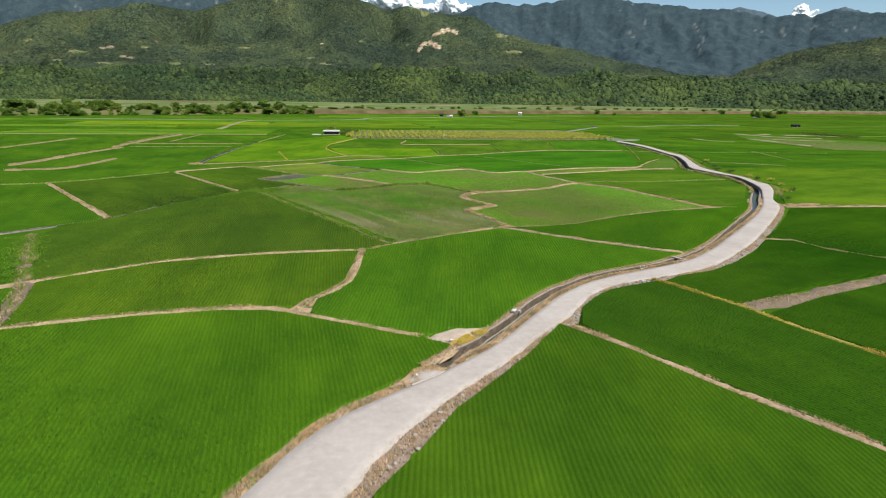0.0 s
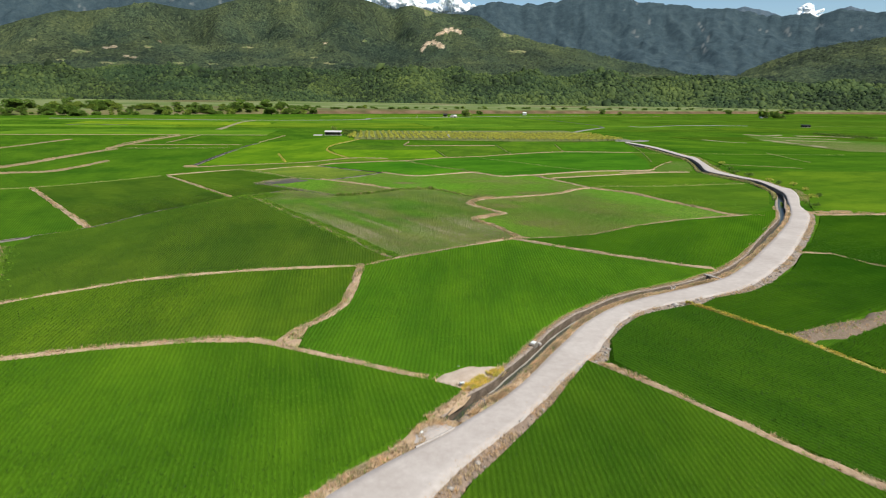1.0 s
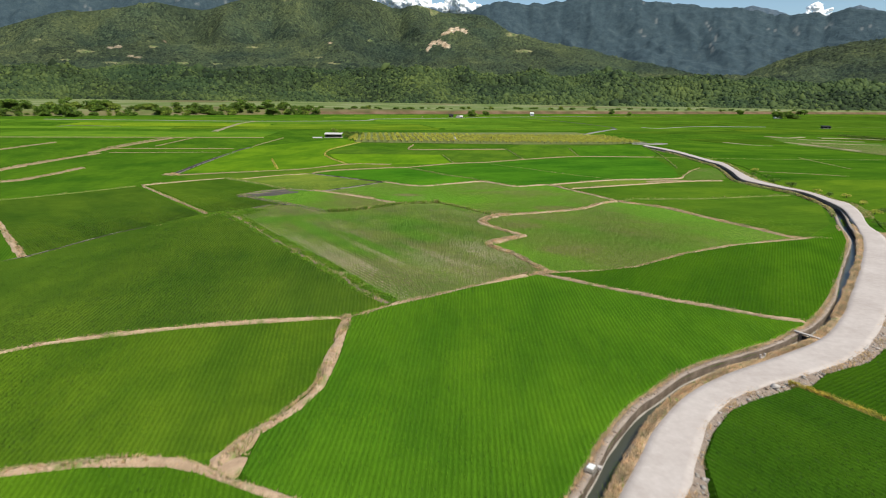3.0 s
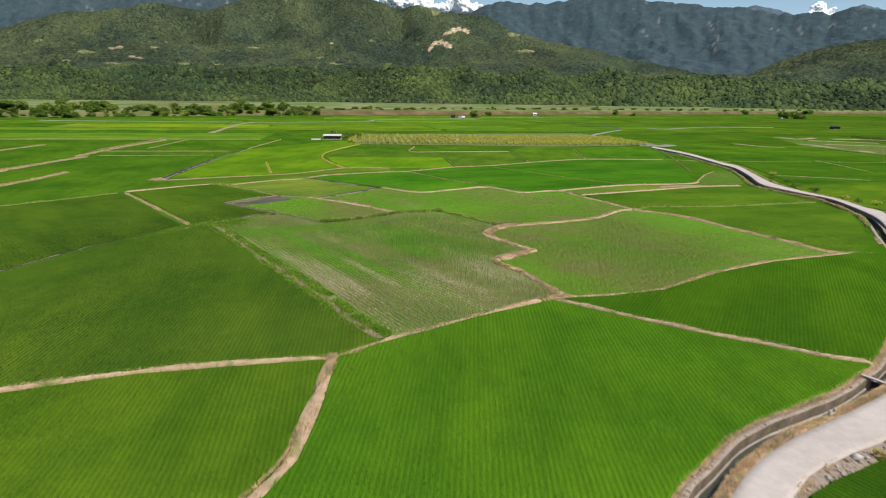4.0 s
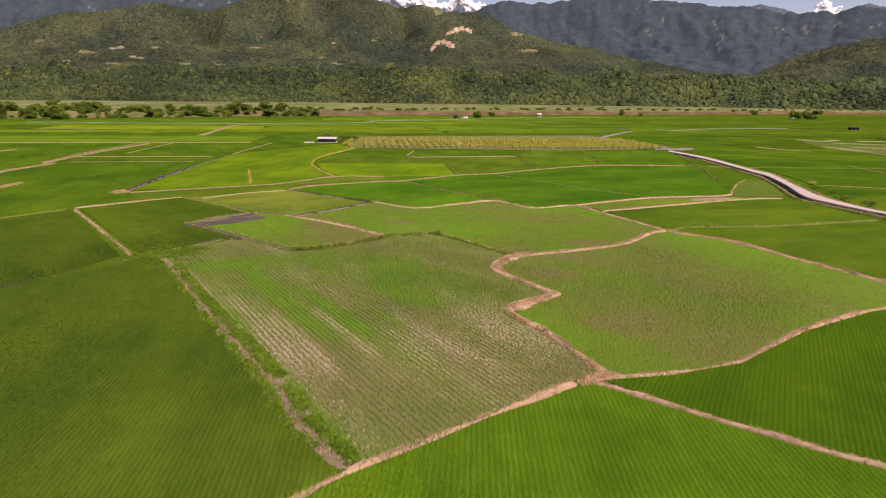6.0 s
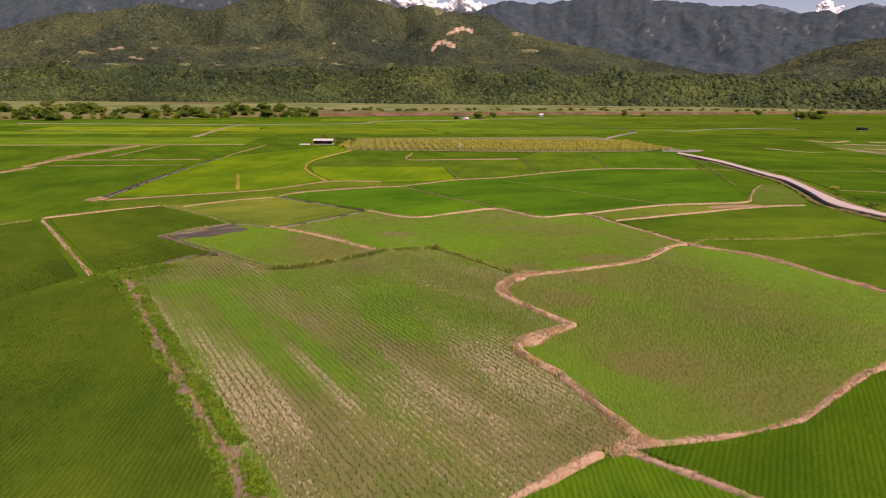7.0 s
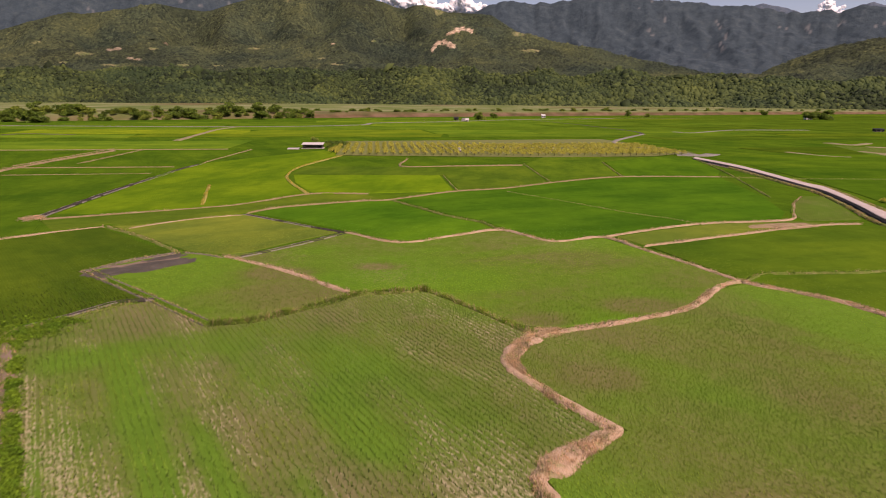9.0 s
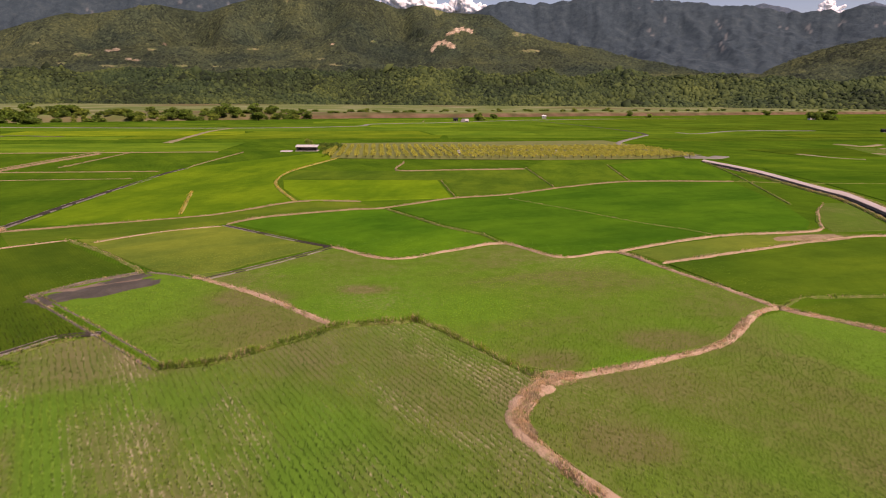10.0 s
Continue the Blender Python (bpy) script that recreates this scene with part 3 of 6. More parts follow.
plan_bund("grassy", 0.8, 0.2, 0.3, 1.2, 0.45, (-13.2, 99.5), (-10.4, 100.3), (-8.6, 101.9), (-6, 104.1), (-4.4, 106.1), (-0.5, 106.8), (1.1, 107.1), (3.3, 104.6), (6.5, 100.2), (8.4, 98))
channel(0.35, (-19.3, 104.8), (-21.7, 104.1), (-23.4, 101.5), (-31.9, 88.7), (-33.9, 84.6), (-36.8, 75.6), (-40.4, 71), (-43.9, 67.1), (-50.2, 60.9))
plan_bund("grassy", 0.4, 0.2, 0.3, 0.9, 0.25, (-20.2, 104.1), (-22.6, 101.5), (-31.1, 88.5), (-33.1, 84.4), (-36, 75.4), (-39.6, 70.8))
plan_bund("tan", 0.6, 0.2, 0.8, 0.2, 0.2, (-28, 97.4), (-36.3, 108), (-46.5, 120.9))
plan_bund("strip", 1.9, 0.15, 0.15, 0.2, 0.3, (-26.1, 96.7), (-25.3, 97.4), (-20, 88.9), (-13.5, 78.9), (-8.6, 71.6), (-5.7, 66.6), (-3, 63))
plan_bund("tan", 0.5, 0.2, 0.7, 0.2, 0.2, (-22.9, 140.1), (-19.4, 144.9), (-9.3, 150.5), (-4.7, 151.9), (5, 160.7), (14.3, 164.9), (25.3, 173.7), (39.3, 181.7), (59.5, 182.5))
plan_bund("grassy", 0.6, 0.2, 0.2, 0.6, 0.2, (-4.7, 151.9), (3, 139.9), (7.5, 135.2), (9.5, 130.5))
plan_bund("brown", 0.5, 0.2, 0.7, 0.2, 0.2, (-46.5, 135.3), (-39.2, 139.2), (-26.4, 146.3), (-18, 156.9), (-8.5, 157.6))
plan_bund("yellow", 0.85, 0.2, 0.8, 0.1, 0.2, (-18, 156.9), (-23.7, 170.1), (-26.9, 180.9), (-27.4, 197.5), (-22.1, 225.9))
plan_bund("yellow", 1.0, 0.2, 0.8, 0.1, 0.2, (-30.7, 145.9), (-37, 166.5))
channel(0.8, (-47.7, 137), (-48.8, 148.1), (-49.9, 162.2), (-50.5, 177.5), (-51.3, 190.3), (-50.8, 199.8))
plan_bund("brown", 0.6, 0.15, 0.5, 0.3, 0.2, (-50.8, 199.8), (-51.5, 210), (-51.2, 241.3))
plan_bund("grassy", 0.45, 0.2, 0.3, 0.3, 0.2, (3.6, 182.1), (5.7, 160.7))
plan_bund("grassy", 0.5, 0.2, 0.3, 0.3, 0.2, (23, 205.4), (23.3, 173.6))
plan_bund("grassy", 0.5, 0.2, 0.3, 0.3, 0.2, (43.2, 211.2), (39.3, 181.7))
plan_bund("tan", 0.7, 0.3, 0.5, 0.2, 0.2, (-4.9, 215.3), (-5.3, 197.5), (6.2, 199), (22.5, 201.9))
plan_bund("grassy", 0.5, 0.2, 0.2, 0.4, 0.2, (70.6, 223.5), (64.8, 193.4), (55.2, 156.2))
plan_bund("grassy", 0.3, 0.15, 0.6, 0.3, 0.15, (13.7, 160.7), (21.5, 150.9), (27.7, 142.2), (32.1, 137.8), (34.9, 133.9))
plan_bund("grassy", 0.4, 0.2, 0.3, 0.3, 0.2, (59.5, 182.4), (76.5, 179.7), (120, 180.5))
plan_bund("brown", 0.5, 0.15, 0.3, 0.25, 0.2, (-88.8, 190.1), (-54.2, 194.4))
plan_bund("brown", 0.5, 0.15, 0.3, 0.25, 0.2, (-88.7, 193.4), (-91.1, 244.1))
plan_bund("brown", 0.5, 0.15, 0.3, 0.25, 0.2, (-78, 202.4), (-81.3, 240.8))
plan_bund("brown", 0.5, 0.15, 0.3, 0.25, 0.2, (-80.6, 178), (-53.7, 182.1))
plan_bund("brown", 1.8, 0.15, 0.3, 0.25, 0.2, (-111, 170.8), (-112.2, 210.1))
plan_bund("brown", 2.0, 0.3, 0.6, 0.15, 0.2, (-82.8, 129.8), (-82.1, 140), (-82.6, 153), (-81.4, 175.5))
plan_bund("brown", 1.5, 0.25, 0.6, 0.15, 0.2, (-84.4, 176), (-86.8, 203), (-87.3, 234))
plan_bund("brown", 2.0, 0.3, 0.6, 0.15, 0.2, (-78.6, 121.7), (-70.6, 124), (-68.6, 131.5), (-68.9, 145))
plan_bund("brown", 0.5, 0.15, 0.3, 0.25, 0.2, (-78.2, 199.7), (-80.8, 235.1))
plan_bund("tan", 0.8, 0.38, 1, 0.1, 0.2, (9.3, 40.2), (11.2, 37.8), (12.9, 35.1), (14.4, 32.8), (15.7, 30.8), (17.2, 28.8), (19.2, 25.8), (21.8, 21.8))
plan_bund("yellow", 0.5, 0.40, 2.2, 0.2, 0.22, (18.6, 50.6), (20.6, 47.4), (22.5, 44), (23.7, 40.8), (24.6, 38.8), (26.4, 35.2), (30.2, 27.8))
plan_bund("strip", 2.2, 0.34, 0.3, 0.1, 0.2, (22.4, 44.1), (25.9, 45.4), (31.2, 47.5), (39.4, 51.4), (74.1, 67.8))
plan_bund("tan", 0.6, 0.2, 0.8, 0.2, 0.2, (36.3, 66.2), (39.3, 65.5), (40.8, 61.3), (44, 58), (48, 54.2))
plan_bund("tan", 0.5, 0.2, 0.2, 0.1, 0.2, (99.9, 185.6), (97.4, 170), (95.6, 157.3))
plan_bund("tan", 0.5, 0.2, 0.2, 0.1, 0.2, (69.9, 150.7), (77.7, 147.9), (85.5, 143.6))
plan_bund("tan", 0.8, 0.2, 0.8, 0.2, 0.25, (51.6, 87.1), (67.2, 88.2), (84.2, 89.9))
plan_bund("strip", 1.7, 0.3, 0.15, 0.2, 0.3, (-26.6, 40.2), (-28.6, 44.9), (-31.4, 50.7), (-36.2, 59), (-40, 65.9))
plan_bund("tan", 0.75, 0.2, 0.7, 0.1, 0.2, (-36.8, 75.6), (-60.8, 104.9))
plan_bund("grassy", 0.35, 0.2, 0.6, 0.3, 0.2, (-74.3, 100.8), (-60.8, 104.9), (-53.1, 112.6), (-47.4, 120.6))
plan_bund("tan", 1.7, 0.26, 1.6, 0.1, 0.16, (6, 82.7), (7.5, 84.1), (8.9, 85.2), (9.9, 86.1))
plan_bund("tan", 1.6, 0.26, 1.6, 0.1, 0.16, (6.6, 91.8), (6.1, 93.6), (7, 96.2), (8.4, 97.8))
plan_bund("tan", 0.75, 0.3, 1.5, 0.15, 0.2, (1.85, 37.3), (1.3, 36.4), (0.65, 35.5), (0.05, 34.8), (-0.45, 34.3))
plan_bund("ditch", 0.27, 0.15, 0.3, 0.2, 0.2, (-13.4, 99.2), (-14.13, 99.84), (-18.77, 103.86), (-19.5, 104.5), (-20.62, 105.45), (-27.68, 111.45), (-28.8, 112.4), (-28.52, 112.89), (-26.78, 116.01), (-26.5, 116.5), (-26.09, 116.86), (-23.51, 119.14), (-23.1, 119.5))
plan_bund("ditch", 0.27, 0.15, 0.3, 0.2, 0.2, (-13, 99.8), (-13.73, 100.44), (-18.37, 104.46), (-19.1, 105.1), (-20.19, 106.02), (-27.11, 111.88), (-28.2, 112.8), (-27.92, 113.2), (-26.18, 115.7), (-25.9, 116.1), (-25.52, 116.44), (-23.08, 118.56), (-22.7, 118.9))

# ---- paddies ----
DEEP, OLIVE, WEEDY = (0.032, 0.088, 0.006, 1), (0.085, 0.165, 0.013, 1), (0.118, 0.184, 0.032, 1)


# where wet mud keeps a paddy bare: x, y, radius
MUD_SPOTS = [(-31.8, 134.6, 2.6), (-29.3, 136.8, 2.6), (-26.8, 138.8, 2.4), (-24.6, 140.4, 1.8), (-28.6, 133.6, 1.4), (-33.0, 134.6, 1.6)]
RICE_BLADE = leaf("rice_blade", (1, 1, 1), 0.10, upright=0.9, patches=((0.86, 0.91, 0.9), (1.14, 1.09, 1.0)))
FLOORS = {"rice": (RICE, RICE_BLADE), "weedy": (thin_sheet("thin_rice_with_straw", (0.205, 0.162, 0.095), (0.45, 0.38, 0.245), most=0.76), leaf("thin_rice_blade", (1, 1, 1), 0.1, 0.6, 0.18, upright=0.93, thin_rice=True)),
          "young": (thin_sheet("young_rice", (0.17, 0.138, 0.072), (0.30, 0.24, 0.135), 0.32, most=0.62), leaf("young_rice_blade", (1, 1, 1), 0.1, 0.6, 0.06, upright=0.93, thin_rice=True))}
YOUNG = (0.126, 0.190, 0.031, 1)
LABELS = {"rice": "lush green rice standing in close rows", "weedy": "thin patchy rice with bleached straw between rows", "young": "low olive-green young rice with brown patches"}
# in the patchy field, along its rows: place across and along the rows, half-width, half-length, amount
GREEN_BANDS = [(-43.0, 95, 0.9, 12, 1.0), (-45.6, 88, 0.75, 7, 0.95), (-53.2, 90, 1.7, 5, 1.0), (-55.0, 99, 4.5, 4.5, 0.75), (-50.5, 106, 6, 3, 0.6), (-41.0, 108, 5, 2.2, 0.5), (-58, 90, 2, 8, 0.45), (-38.0, 82, 0.16, 18, 0.9), (-48.8, 84, 0.6, 3.5, 0.5)]
STRAW_BANDS = [(-37.4, 90, 0.9, 15, 1.0), (-39.3, 90, 0.9, 14, 0.9), (-41.0, 83, 0.7, 9, 0.95), (-47.3, 95, 1.4, 7, 0.5), (-44.3, 82, 0.6, 6, 0.9), (-48, 79, 2.6, 5, 0.4), (-52.5, 75, 4, 6, 0.35), (-57, 80, 2.5, 8, 0.4)]
# brown, half-drowned patches of the young rice: x, y, radius
DROWNED = [(20.5, 124.4, 3.4), (10.6, 120.4, 3.0), (-14.0, 134.5, 3.0), (-4.0, 137.0, 2.5), (13.0, 110.0, 2.2), (16.0, 96.0, 2.6)]


def bands(u, w, rows):
    return sum(k * np.exp(-(((u - a) / du) ** 2) - np.abs((w - b) / dw) ** 4) for a, b, du, dw, k in rows)


def vigour(kind, p, ax, ay, seed):
    """How lush thin rice grows, and how much of it is dead straw, 0 to 1 each."""
    u, w = p @ ay, p @ ax
    drawn = np.stack([u, w * 0.3], 1)
    if kind == "weedy":
        lush = (fbm(drawn, 3.5, seed) - 0.5) * 1.2 + 0.24 + bands(u, w, GREEN_BANDS)
        dead = (fbm(drawn, 2.2, seed + 5) - 0.5) * 1.3 + 0.14 + bands(u, w, STRAW_BANDS) - 0.6 * np.clip(lush - 0.5, 0, 1)
    else:
        lush = (fbm(p, 17.0, seed) - 0.5) * 1.5 + (fbm(drawn, 4.0, seed + 3) - 0.5) * 1.0 + 0.64
        dead = (fbm(p, 8.0, seed + 7) - 0.5) * 1.2 - 0.05
        for x, y, r in DROWNED:
            near = np.exp(-((np.hypot(p[:, 0] - x, (p[:, 1] - y) * 1.6) / r) ** 2))
            lush, dead = lush - near * 1.4, dead + near * 0.1
    return np.clip(lush, 0, 1), np.clip(dead, 0, 1)


def lay(me, **values):
    for key, val in values.items():
        me.attributes.new(key, "FLOAT", "POINT").data.foreach_set("value", np.asarray(val, np.float32))


def paddy(line, tone, rows=90.0, tall=0.42, inset=0.35, density=1.0, label="lush green rice standing in close rows", base=0.16, kind="rice", seed=0):
    """A field of rice: the shaded leaf layer, and above it each hill of rice in its row where the camera passes near."""
    poly = np.array(plan(*line))
    rng = np.random.default_rng(seed + 100)
    inner = shrink(poly, inset)
    a = radians(rows)
    ax, ay = np.array([math.cos(a), math.sin(a)]), np.array([-math.sin(a), math.cos(a)])
    k = len(inner)
    lo, hi = inner.min(0), inner.max(0)
    extra = ()
    if kind != "rice":
        g = np.stack(np.meshgrid(np.arange(lo[0], hi[0], 0.55), np.arange(lo[1], hi[1], 0.55)), -1).reshape(-1, 2)
        hit, edge = inside(g, inner)
        extra = [tuple(q) for q in g[hit & (edge > 0.3)]]
    top, tri = fill([list(map(tuple, inner))], extra)
    v = np.concatenate([np.c_[top, np.full(len(top), base)], np.c_[inner, np.full(k, base)], np.c_[shrink(inner, -base * 0.8), np.full(k, -0.02)]])
    j = np.arange(k)
    skirt = len(top) + np.stack([j, k + j, k + (j + 1) % k, (j + 1) % k], 1)
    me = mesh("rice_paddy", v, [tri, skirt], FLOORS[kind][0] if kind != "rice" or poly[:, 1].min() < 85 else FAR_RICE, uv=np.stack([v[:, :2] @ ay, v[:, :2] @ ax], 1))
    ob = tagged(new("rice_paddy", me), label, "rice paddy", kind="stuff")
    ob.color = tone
    if kind != "rice":
        lush, dead = vigour(kind, v[:, :2], ax, ay, seed)
        lay(me, lush=lush, straw=dead)
    lo, hi = np.maximum(lo, (-75, 22)), np.minimum(hi, (75, 165))
    if density > 0 and (hi > lo).all():
        corners = np.array([(lo[0], lo[1]), (hi[0], lo[1]), (lo[0], hi[1]), (hi[0], hi[1])])
        u, w = corners @ ay, corners @ ax
        gap, step = {"rice": (0.30, 0.17), "weedy": (0.42, 0.10), "young": (0.32, 0.13)}[kind]
        us, ws = (np.arange(math.floor(u.min() / gap), u.max() / gap) + 0.5) * gap, np.arange(w.min(), w.max(), step)
        g = np.stack(np.meshgrid(us, ws, indexing="ij"), -1).reshape(-1, 2)
        g = g + rng.normal(0, 1, g.shape) * (0.035 if kind == "rice" else 0.055, 0.05)
        g[:, 0] += (fbm(g * (1, 0.25), 3.0, seed) - 0.5) * 0.16
        p = g[:, :1] * ay + g[:, 1:] * ax
        p = p[(p > lo).all(1) & (p < hi).all(1)]
        away = np.maximum(np.abs(p[:, 0]) - 26, 0) / 40 + np.maximum(p[:, 1] - 105, 0) / 60
        p = p[rng.uniform(0, 1, len(p)) < np.clip(1 - away * 0.95, 0, 1) * density]
        hit, edge = inside(p, shrink(poly, inset - 0.14))
        p = p[hit & (edge > vnoise(p, 0.8, seed) * 0.16)]
        for x, y, r in MUD_SPOTS:
            p = p[np.hypot(p[:, 0] - x, p[:, 1] - y) > r * (0.8 + 0.4 * vnoise(p, 0.9, 3))]
        if kind != "rice":
            lush, dead = vigour(kind, p, ax, ay, seed)
            keep = rng.uniform(0, 1, len(p)) < (0.92 if kind == "weedy" else 0.65) + 0.3 * lush - 0.2 * dead
            p, lush, dead = p[keep], lush[keep], dead[keep]
        if len(p):
            away = np.maximum(np.abs(p[:, 0]) - 26, 0) / 40 + np.maximum(p[:, 1] - 105, 0) / 60
            h = tall * (0.8 + 0.4 * fbm(p, 9.0, seed + 4)) * np.clip(1.15 - away, 0.15, 1)
            v, fc = blades(np.c_[p, np.full(len(p), base * 0.6)], h, 0.2, 0.034 if kind == "rice" else 0.022, 5, rng, across=ay, squeeze=0.75 if kind == "rice" else 0.5)
            n_ = len(v) // len(p)
            uv = np.repeat(np.stack([p @ ay, p @ ax], 1), n_, 0)
            g = part("rice_cover", mesh("rice_cover", v, fc, FLOORS[kind][1], uv=uv), ob)
            if kind != "rice":
                lay(g.data, lush=np.repeat(lush, n_), straw=np.repeat(dead, n_))
            tagged(g, kind="stuff")
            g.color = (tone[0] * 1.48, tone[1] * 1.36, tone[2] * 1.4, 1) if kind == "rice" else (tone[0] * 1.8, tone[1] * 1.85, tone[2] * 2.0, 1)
    return ob


def field(kind, tone, rows, *line, near=False, inset=0.0):
    """One paddy of the plan; rice that the camera passes near stands higher."""
    i = len(paddies)
    tall, base = (0.25 if near else 0.28, 0.29 if near else 0.07) if kind == "rice" else (0.22 if kind == "weedy" else 0.19, 0.06)
    paddies.append(paddy(line, tone, rows, tall, inset if kind == "rice" else -0.5, 1.0, LABELS[kind], base + 0.0024 * i, kind, seed=i))


paddies = []
field("rice", (0.07, 0.164, 0.01, 1), 102, (-60, -24), (-26, -24), (-15, 8), (-7.7, 23.5), (-6.4, 26), (-5.2, 28.7), (-3.3, 31), (-1.6, 32.6), (-1.27, 33.15), (-0.84, 33.9), (-0.5, 34.4), (0.09, 35.1), (0.72, 36), (1.13, 36.65), (1.35, 37.25), (0.8, 37.6), (-0.2, 38.2), (-1.9, 38.93), (-4, 40.04), (-6.9, 41.46), (-9.4, 42.73), (-10.8, 43.16), (-14, 43.15), (-19.1, 42.03), (-26.1, 39.6), (-39.6, 35.3), (-60, 32), near=True)
field("rice", (0.08, 0.158, 0.012, 1), 98, (-26.5, 40.29), (-23.1, 41.46), (-19.1, 42.73), (-14, 43.85), (-10.8, 43.96), (-9.2, 44.3), (-8.6, 45.7), (-7.3, 47.9), (-6.6, 50.3), (-6.4, 54.1), (-6.3, 59.92), (-15.8, 58.02), (-22.8, 55.35), (-28.2, 51.16), (-29.8, 49.51), (-28, 45), near=True)
field("rice", (0.07, 0.176, 0.011, 1), 86, (-7.6, 42.87), (-6.9, 42.16), (-4, 40.84), (-1.9, 39.83), (-0.1, 39), (0.45, 39.35), (1.45, 39.9), (1.89, 40.25), (2.9, 40.1), (3.7, 40.4), (4.9, 42.15), (6, 43.9), (7, 45.6), (8, 47.05), (9.4, 48.8), (11, 50.25), (12.5, 51.75), (14.4, 53.2), (16.7, 54.5), (19.1, 55.8), (22, 57.65), (23.6, 58.75), (24.5, 59.45), (23, 60), (20.1, 62), (17.7, 63.5), (14.5, 65.8), (12.3, 67.6), (8.8, 70.4), (3.1, 66.95), (0.1, 64.58), (-3, 62.38), (-5.4, 60.2), (-5.3, 54.1), (-5.5, 50.2), (-6.3, 47.7), (-7.6, 45.5), near=True, inset=-0.16)
field("rice", (0.066, 0.130, 0.014, 1), 95, (-31, 50.2), (-28.2, 52.16), (-22.8, 56.35), (-15.8, 59.02), (-5.9, 60.8), (-3.4, 62.71), (-6.4, 66.6), (-9.3, 71.6), (-14.2, 78.9), (-20.7, 88.9), (-26, 96.2), (-28.2, 96.6), (-31.5, 88.7), (-33.5, 84.6), (-36.2, 75.4), (-40, 70.8), (-39, 66), (-35.2, 59), near=True)
field("weedy", WEEDY, 122, (-2.4, 63.46), (0.1, 65.78), (3.1, 68.05), (7.9, 71.77), (9.6, 72.2), (8.4, 74.5), (7, 78.6), (5.6, 80.8), (5, 82.4), (6.2, 84.2), (8.4, 85.6), (8.9, 86.3), (8.4, 87.3), (7.2, 89.2), (5.8, 91.8), (5.3, 93.8), (7.4, 97.7), (6, 99.8), (3, 104), (1, 106.3), (-0.5, 106), (-4.2, 105.3), (-8.2, 101.2), (-10.2, 99.6), (-13.2, 98.8), (-19.3, 104), (-22.5, 101.5), (-25, 97.5), (-19.4, 89.2), (-12.9, 79.2), (-8, 71.9), (-5.1, 66.9))
field("young", YOUNG, 135, (10.5, 72.3), (13.5, 72.8), (18.2, 74.4), (24.9, 79.4), (31.9, 83.2), (40.4, 86.3), (39.2, 86.6), (37, 92.2), (34.8, 97.3), (32.1, 104.3), (27.8, 108.9), (25.3, 107.6), (20.8, 102.5), (15.3, 99.7), (10, 97.8), (8.6, 97), (7, 93.9), (7.4, 92.1), (8.7, 89.6), (9.8, 87.8), (11.2, 86.2), (9.3, 84.3), (7.4, 83.1), (6.7, 82.3), (7, 81.2), (8.3, 79), (9.9, 74.6))
field("rice", (0.050, 0.132, 0.008, 1), 60, (9.9, 70.9), (13.5, 71.5), (18.2, 73.1), (24.9, 78.1), (31.9, 81.9), (41.3, 85.1), (47.6, 89.6), (44.7, 84.8), (38.75, 76.5), (32.6, 68.5), (28.5, 63.6), (25.6, 60.6), (24.6, 60.2), (23.9, 60.6), (20.4, 62.8), (17.9, 64.3), (14.8, 66.6), (12.6, 68.4), near=True, inset=-0.15)
field("young", (0.115, 0.188, 0.025, 1), 20, (9.6, 99.4), (14.8, 101.1), (20.1, 103.8), (24.5, 108.9), (27.2, 110.2), (25.5, 114.3), (22.7, 120.5), (20.1, 126), (14.4, 123.8), (9.3, 129.5), (4, 126.4), (-2, 122.9), (-8.5, 128), (-12.6, 122.9), (-15.6, 119), (-17.8, 118.2), (-12.8, 114.8), (-8.7, 111.4), (-5.6, 108.3), (-4, 106.8), (-0.5, 107.5), (1.3, 107.7), (3.8, 104.8), (7, 100.4))
field("young", (0.122, 0.187, 0.028, 1), 30, (-13.2, 100.3), (-18.9, 105.3), (-27.6, 112.6), (-25.8, 115.8), (-22.7, 118.4), (-18.7, 117.4), (-13.3, 113.5), (-9.4, 110), (-6.5, 107), (-5, 105.9), (-6.4, 104.6), (-8.8, 102.5), (-10.6, 101))
field("rice", (0.054, 0.108, 0.012, 1), 130, (-28.8, 97), (-32.3, 88.9), (-37.2, 76.5), (-60.6, 105.4), (-52.9, 112.5), (-47, 120.2), (-36.9, 107.6))
field("rice", (0.058, 0.116, 0.012, 1), 130, (-27.6, 98.2), (-35.7, 108.4), (-45.8, 121.3), (-41.2, 127), (-37.2, 131.3), (-28.5, 123), (-23.5, 119.2), (-26.8, 116.4), (-29.3, 112.5), (-20.3, 104.8), (-23.5, 102))
field("rice", YOUNG, 40, (-36, 131.8), (-34.1, 131.8), (-24.9, 138.4), (-22.9, 139.2), (-14.8, 133.3), (-9.2, 128.8), (-13.6, 123.7), (-16.3, 119.8), (-18.5, 118.7), (-22.6, 119.9), (-27.6, 124.2))
field("rice", (0.06, 0.175, 0.012, 1), 45, (-22, 140.3), (-19.2, 144.3), (-9.2, 149.8), (-4.9, 151), (2.6, 139.3), (7, 134.7), (8.8, 130.6), (3.9, 128), (-1.9, 124.6), (-8.2, 129.6), (-14.4, 134.7))
